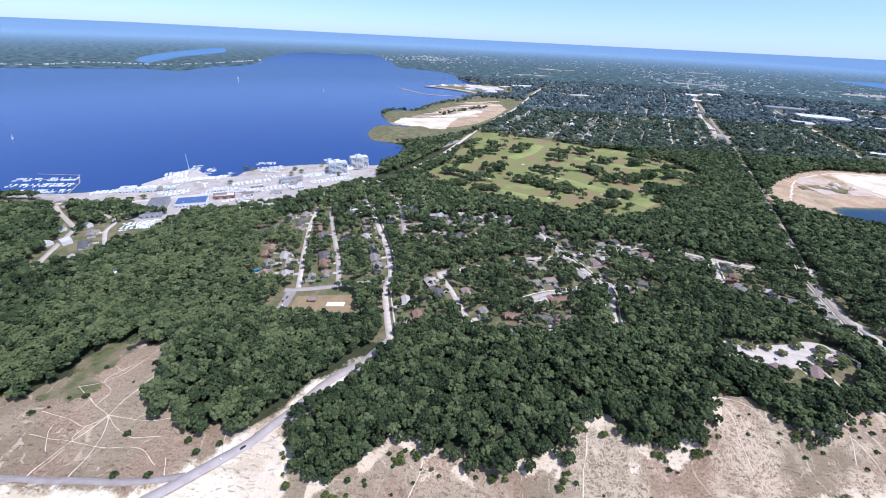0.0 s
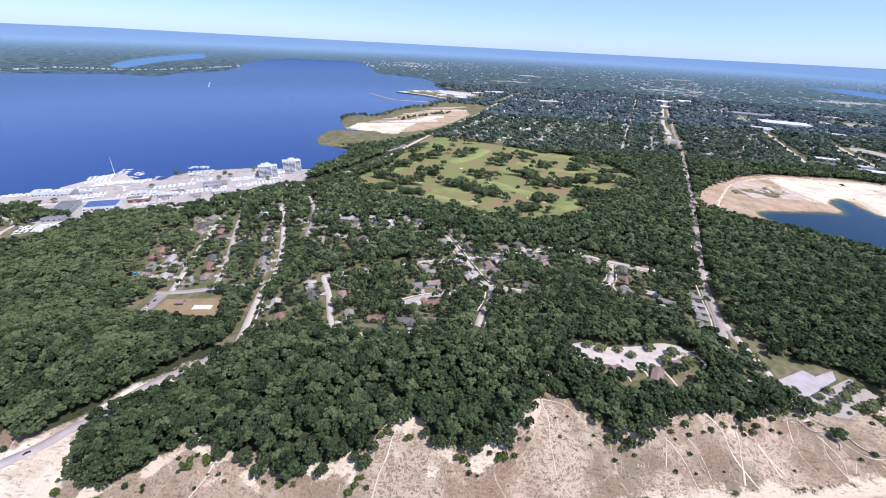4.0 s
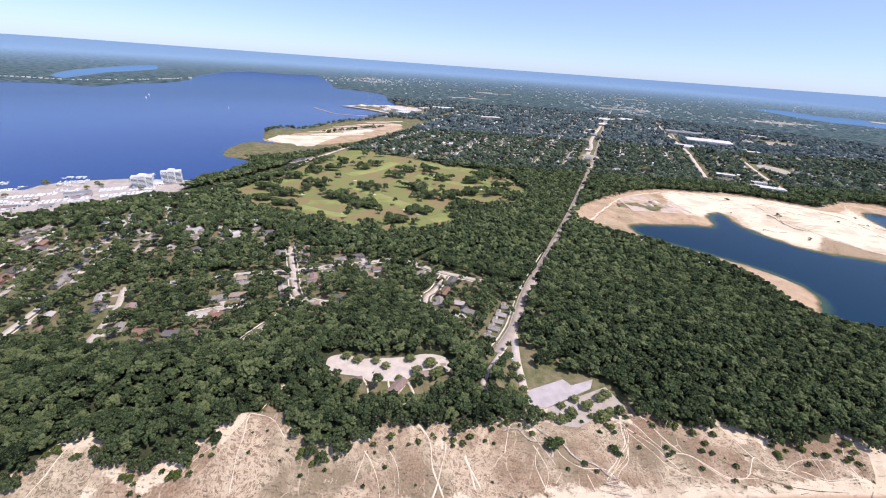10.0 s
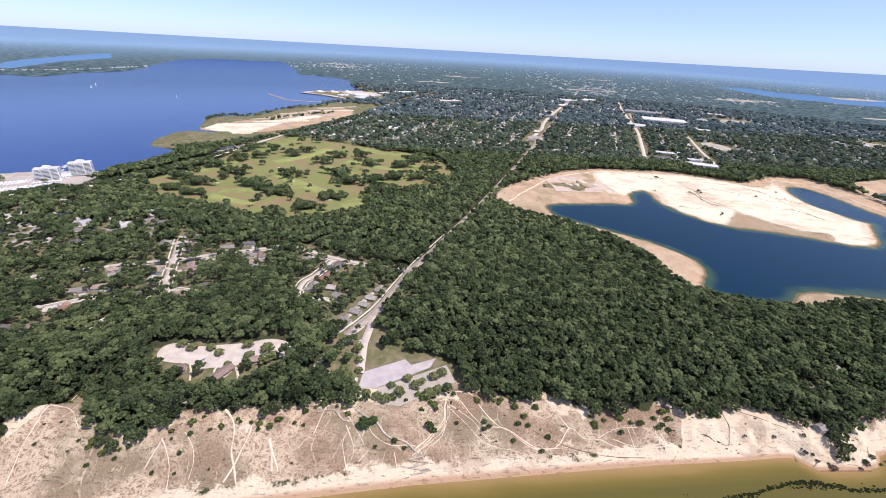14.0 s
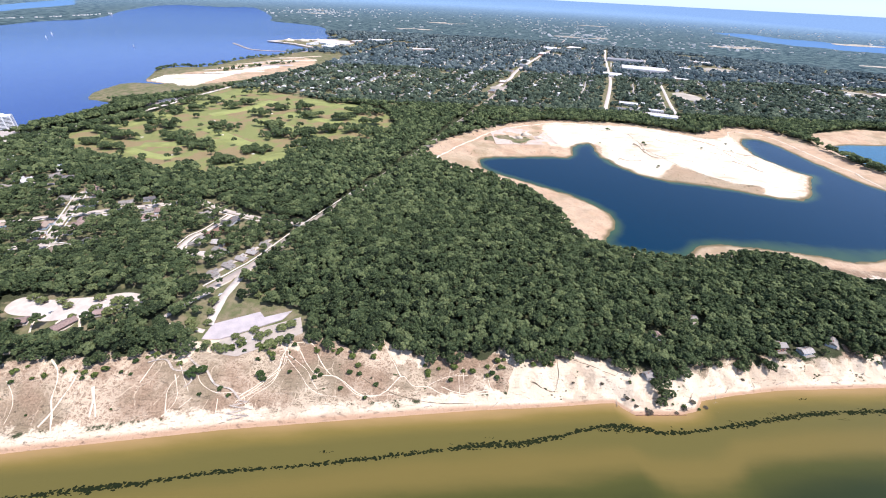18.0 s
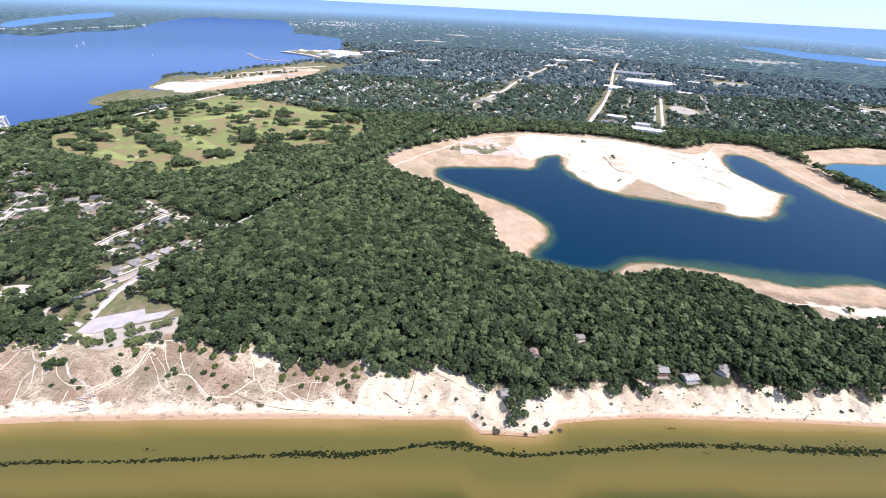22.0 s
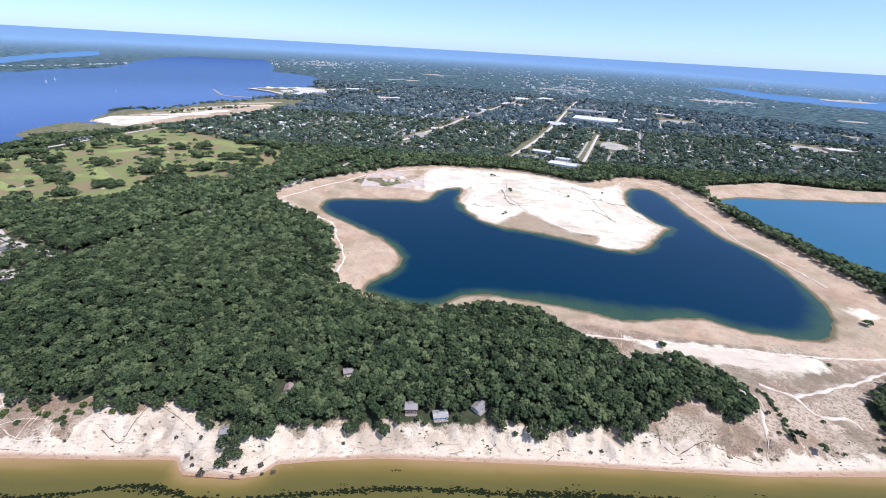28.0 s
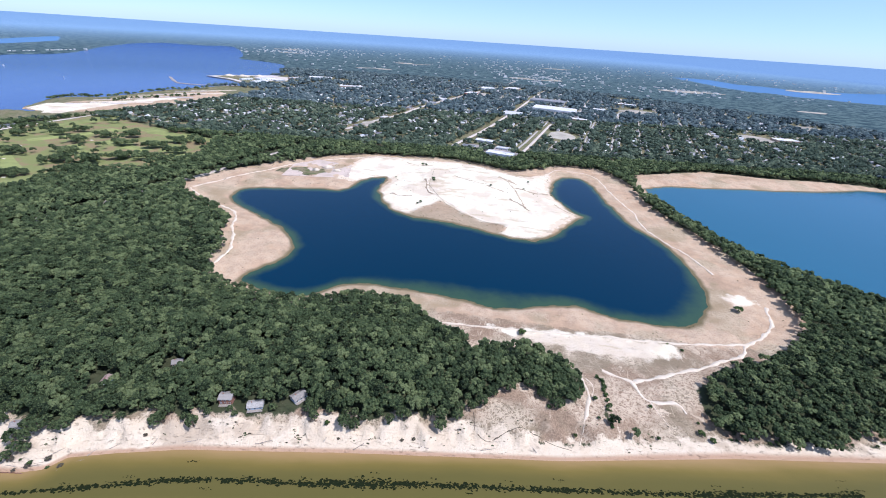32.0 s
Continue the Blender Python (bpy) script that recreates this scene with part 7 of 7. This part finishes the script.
slab("factory_yard", [(1600, 2180), (1640, 2480), (1860, 2450), (1900, 2300), (1830, 2170)], M_ASPHALT, 0.4, "grey factory yard", "yard")
strip("spit", [(-450, 2690), (-330, 2540), (-250, 2465), (-100, 2455), (40, 2500)], 14, M_ASPHALT, 1.6, "narrow grey spit of made ground in the bay", "spit", step=20)
slab("dock_land", DOCK, M_CONCRETE, 1.8, "pale dock land with stockpiles", "dock", 40.0)


def pile_up(x, y, r_, h_, label):
    bm = bmesh.new()
    bmesh.ops.create_cone(bm, segments=18, radius1=r_, radius2=r_ * 0.12, depth=h_, cap_ends=True)
    for v in bm.verts:
        k = 1 + 0.18 * math.sin(v.co.x * 0.7 + v.co.y * 1.1)
        v.co.x *= k
        v.co.y *= k
    ob = part("sand_mound", bm, M_TRAIL, None, "", True)
    ob.matrix_basis = spot(x, y, 0, h_ / 2 - 0.3)
    tagged(ob, label, "mound", "mounds of sand")


for x, y, r_, h_ in ((930, 1150, 16, 7), (910, 1125, 10, 5), (960, 1130, 12, 5), (-120, 2900, 40, 12), (-40, 2960, 36, 11), (-200, 2890, 34, 10)):
    pile_up(x, y, r_, h_, "pale conical mound of washed sand")

# low scrub along the pit banks and on the bare sand, one mesh
pb = np.random.default_rng(61)
qx, qy = pb.uniform(680, 1720, 26000), pb.uniform(500, 1300, 26000)
gq = water_gap(qx, qy)
inb = sdf(qx, qy, PIT_BANK)
rim = np.abs(np.maximum(sdf(qx, qy, SAND_NORTH), sdf(qx, qy, SAND_FLAT)))
pr_ = np.where(inb > 0, 0.85 * (blotch(qx, qy, 14, 4.0) > -0.2), np.where((qx < 1010) & (qy > 960) & (blotch(qx, qy, 26, 3.0) > 0.1), 0.16, np.where(gq < 5, 0.12, np.where(rim < 9, 0.2, 0.012 + 0.1 * (blotch(qx, qy, 30, 8.0) > 0.9)))))
kq = (gq > 1.5) & (pb.uniform(0, 1, len(qx)) < pr_) & (np.maximum(sdf(qx, qy, SAND_NORTH), sdf(qx, qy, SAND_FLAT)) > -8) & (sdf(qx, qy, BLOWOUT) < 0)
qx, qy = qx[kq], qy[kq]
rq = pb.uniform(0.3, 1.1, len(qx)) ** 1.3
V = ICO_V[None] * pb.uniform(0.5, 1.4, (len(qx), 12, 1)) * rq[:, None, None] * np.array([1.3, 1.0, 0.6])
V[:, :, 0] += qx[:, None]
V[:, :, 1] += qy[:, None]
V[:, :, 2] += land(qx, qy)[:, None] + 0.15
M_REED = leaf_material("olive bank scrub", (0.07, 0.062, 0.03), (0.13, 0.115, 0.055), (0.15, 0.15, 0.06))
tagged(new("bank_scrub", mesh_np("bank_scrub", V.reshape(-1, 3), (ICO_F[None] + (np.arange(len(qx)) * 12)[:, None, None]).reshape(-1, 3), [M_REED], {"tint": np.repeat(pb.uniform(0, 1, len(qx)), 12)}, False)), "low olive scrub along the banks of the pit", "scrub", kind="stuff")

# houses of the far suburbs, one mesh
fr = np.random.default_rng(33)
X, Y = np.array(LANE_HOUSES).T
ok = (wooded(X, Y) > 0.5) & (road_gap(X, Y) > 10)
X2, Y2, _ = scatter(-1500, -420, 420, 800, 30.0, 41)
ok2 = (wooded(X2, Y2) > 0.5) & (fr.uniform(0, 1, len(X2)) < 0.28)
X3, Y3, _ = scatter(-330, 60, 760, 960, 26.0, 42)
ok3 = (wooded(X3, Y3) > 0.5) & (fr.uniform(0, 1, len(X3)) < 0.35)
ok &= np.hypot(X - CX, Y - CY) < D0 - 60
X, Y = np.concatenate([X[ok], X2[ok2], X3[ok3]]), np.concatenate([Y[ok], Y2[ok2], Y3[ok3]])
Z = land(X, Y)
BX, BY, BZ = far_place(X, Y, Z)
L, W, Hh = fr.uniform(12, 20, len(X)), fr.uniform(9, 12, len(X)), fr.uniform(3.5, 6.5, len(X))
A = np.where(fr.uniform(0, 1, len(X)) < 0.35, -0.36, 1.21) + fr.normal(0, 0.06, len(X))
unit = np.array([(-.5, -.5, -1), (.5, -.5, -1), (.5, .5, -1), (-.5, .5, -1), (-.5, -.5, 1), (.5, -.5, 1), (.5, .5, 1), (-.5, .5, 1), (-.5, 0, 1.6), (.5, 0, 1.6)])
vx, vy = unit[None, :, 0] * L[:, None], unit[None, :, 1] * W[:, None]
V = np.stack([vx * np.cos(A)[:, None] - vy * np.sin(A)[:, None] + BX[:, None], vx * np.sin(A)[:, None] + vy * np.cos(A)[:, None] + BY[:, None], unit[None, :, 2] * Hh[:, None] + BZ[:, None]], -1)
tri = np.array([(0, 1, 5), (0, 5, 4), (1, 2, 6), (1, 6, 5), (2, 3, 7), (2, 7, 6), (3, 0, 4), (3, 4, 7), (4, 5, 9), (4, 9, 8), (6, 7, 8), (6, 8, 9), (5, 6, 9), (7, 4, 8)])
n = Nodes("far house paint")
isl = n.node("NewGeometry").outputs["Random Per Island"]
nz = n.node("SeparateXYZ")
n.t.links.new(n.node("NewGeometry").outputs["Normal"], nz.inputs[0])
roofc = n.mix(n.ramp(isl, 0.2, 0.8), (0.22, 0.2, 0.2), (0.5, 0.47, 0.44))
M_FARHOUSE = n.done(n.mix(n.ramp(nz.outputs[2], 0.2, 0.4), (0.66, 0.63, 0.58), n.mix(n.ramp(n.math("FRACT", n.math("MULTIPLY", isl, 7.3)), 0.72, 0.78), roofc, (0.72, 0.7, 0.66))), 0.85)
tagged(new("far_houses", mesh_np("far_houses", V.reshape(-1, 3), (tri[None] + (np.arange(len(X)) * 10)[:, None, None]).reshape(-1, 3), [M_FARHOUSE], None, False)), "pale far suburban houses among trees", "houses", kind="stuff")
# the town and stores in the far distance
shore_n = curve_points([(-8370, 2150), (-4650, 2340), (-2990, 2670), (-2800, 3075), (-2290, 3250), (-2090, 4135), (-2340, 5950)], 34.0)
shore_n = shore_n[fr.uniform(0, 1, len(shore_n)) < 0.75]
tx = np.concatenate([fr.normal(-780, 300, 150), fr.normal(1950, 170, 90), fr.normal(2250, 420, 130), fr.normal(3100, 260, 60), fr.uniform(-500, 6500, 420), shore_n[:, 0] - 26])
ty = np.concatenate([fr.normal(5900, 420, 150), fr.normal(4100, 330, 90), fr.normal(4800, 700, 130), fr.normal(3850, 160, 60), fr.uniform(3450, 7500, 420), shore_n[:, 1] + 26])
okt = (water_gap(tx, ty) > 10) & (np.hypot(tx - CX, ty - CY) > 3350)
tx, ty = tx[okt], ty[okt]
BX, BY, BZ = far_place(tx, ty, 6 + 0 * tx)
k = np.hypot(BX - CX, BY - CY) / np.hypot(tx - CX, ty - CY)
L, W, Hh = (11 + 26 * fr.uniform(0, 1, len(tx)) ** 4) * k, fr.uniform(10, 22, len(tx)) * k, fr.uniform(3, 8, len(tx)) * k
unit[8:, 2] = 1.02
vx, vy = unit[None, :, 0] * L[:, None], unit[None, :, 1] * W[:, None]
V = np.stack([vx + BX[:, None], vy + BY[:, None], unit[None, :, 2] * Hh[:, None] + BZ[:, None]], -1)
tagged(new("far_town", mesh_np("far_town", V.reshape(-1, 3), (tri[None] + (np.arange(len(tx)) * 10)[:, None, None]).reshape(-1, 3), [M_FARHOUSE], None, False)), "pale specks of a far town", "town", kind="stuff")


# open ground, yards and lots among the far suburbs
M_FIELD = worn("dry open ground", (0.4, 0.34, 0.26), 0.95, 0.02, 0.3)


def patch_of(x, y, rx, ry, m, label, name="open_field"):
    pr = random.Random(int(x + y))
    slab(name, rounded([(x + rx * math.cos(0.7 * k) * pr.uniform(0.7, 1.15), y + ry * math.sin(0.7 * k) * pr.uniform(0.7, 1.15)) for k in range(9)], 1), m, 0.6, label, "field", 40.0)


for x, y, rx, ry in FIELDS:
    patch_of(x, y, rx, ry, M_FIELD, "dry pale open ground among far trees")
for x, y, rx, ry in ((3250, 3880, 300, 120), (480, 4120, 180, 60), (800, 5080, 200, 90), (1980, 4120, 260, 150), (3560, 2980, 110, 50), (5200, 4900, 320, 170), (-900, 6350, 260, 90), (2650, 5900, 260, 80), (-700, 5600, 140, 60)):
    patch_of(x, y, rx, ry, M_FIELD, "hazy pale open ground in the distance")
# hardstandings and sand strips on the old mill land
M_HARD = worn("pinkish broken hardstanding", (0.5, 0.42, 0.37), 0.95, 0.05, 0.3)
for k in range(11):
    u = k / 10
    x0, y0 = -250 + 190 * u + 26 * (k % 3), 1640 + 560 * u
    strip("hardstanding", [(x0, y0), (x0 + 70, y0 + 40 + 8 * (k % 2)), (x0 + 150 + 20 * (k % 3), y0 + 78 + 20 * u)], 11 + 9 * (k % 3), M_HARD if k % 2 else M_TRAIL, 0.35, "long pale strip of broken hardstanding", "hardstanding", step=14.0, wander=1.5)

M_ROUGH = worn("dry olive grass", (0.22, 0.19, 0.09), 0.95, 0.05, 0.3)
for k in range(7):
    u = k / 6
    x0, y0 = -262 + 205 * u, 1690 + 520 * u
    strip("grass_strip", [(x0, y0), (x0 + 80, y0 + 34), (x0 + 170, y0 + 70 + 20 * u)], 9 + 5 * (k % 2), M_ROUGH, 0.5, "olive strip of grass between hardstandings", "grass", step=14.0, wander=1.5)
mr = np.random.default_rng(71)
mp = np.concatenate([curve_points([(-345, 1770), (-362, 1830), (-322, 1873), (-228, 1888), (-200, 2028), (-146, 2127), (-62, 2235), (-17, 2300)], 14.0), curve_points([(-120, 1800), (-40, 1930), (70, 2090)], 16.0), curve_points([(-220, 1300), (-150, 1305), (-95, 1320), (-38, 1410), (30, 1560), (100, 1700)], 9.0)])
mp = np.concatenate([mp, curve_points([(-260, 2470), (-180, 2462), (-100, 2460)], 12.0)])
mp = mp + mr.normal(0, 7, mp.shape)
mp = mp[water_gap(mp[:, 0], mp[:, 1]) > 4]
woods("mill_trees", mp[:, 0], mp[:, 1], mr.uniform(12, 22, len(mp)), mr.uniform(9, 15, len(mp)), mr.uniform(0.2, 0.8, len(mp)), NEAR, "uneven line of green trees along the mill shore")
M_ISLE = worn("tan planted island soil", (0.36, 0.27, 0.19), 0.95, 0.3, 0.25)
for i, (x, y) in enumerate(((312, 442), (341, 436), (364, 449), (372, 431), (395, 433), (330, 443), (385, 444), (398, 447))):
    slab("lot_island", rounded([(x + 3.6 * math.cos(k) * (1.3 if k % 2 else 0.9), y + 2.6 * math.sin(k)) for k in range(6)], 1), M_ISLE, 0.52, "tan planted island in the car park", "island", 3.0)
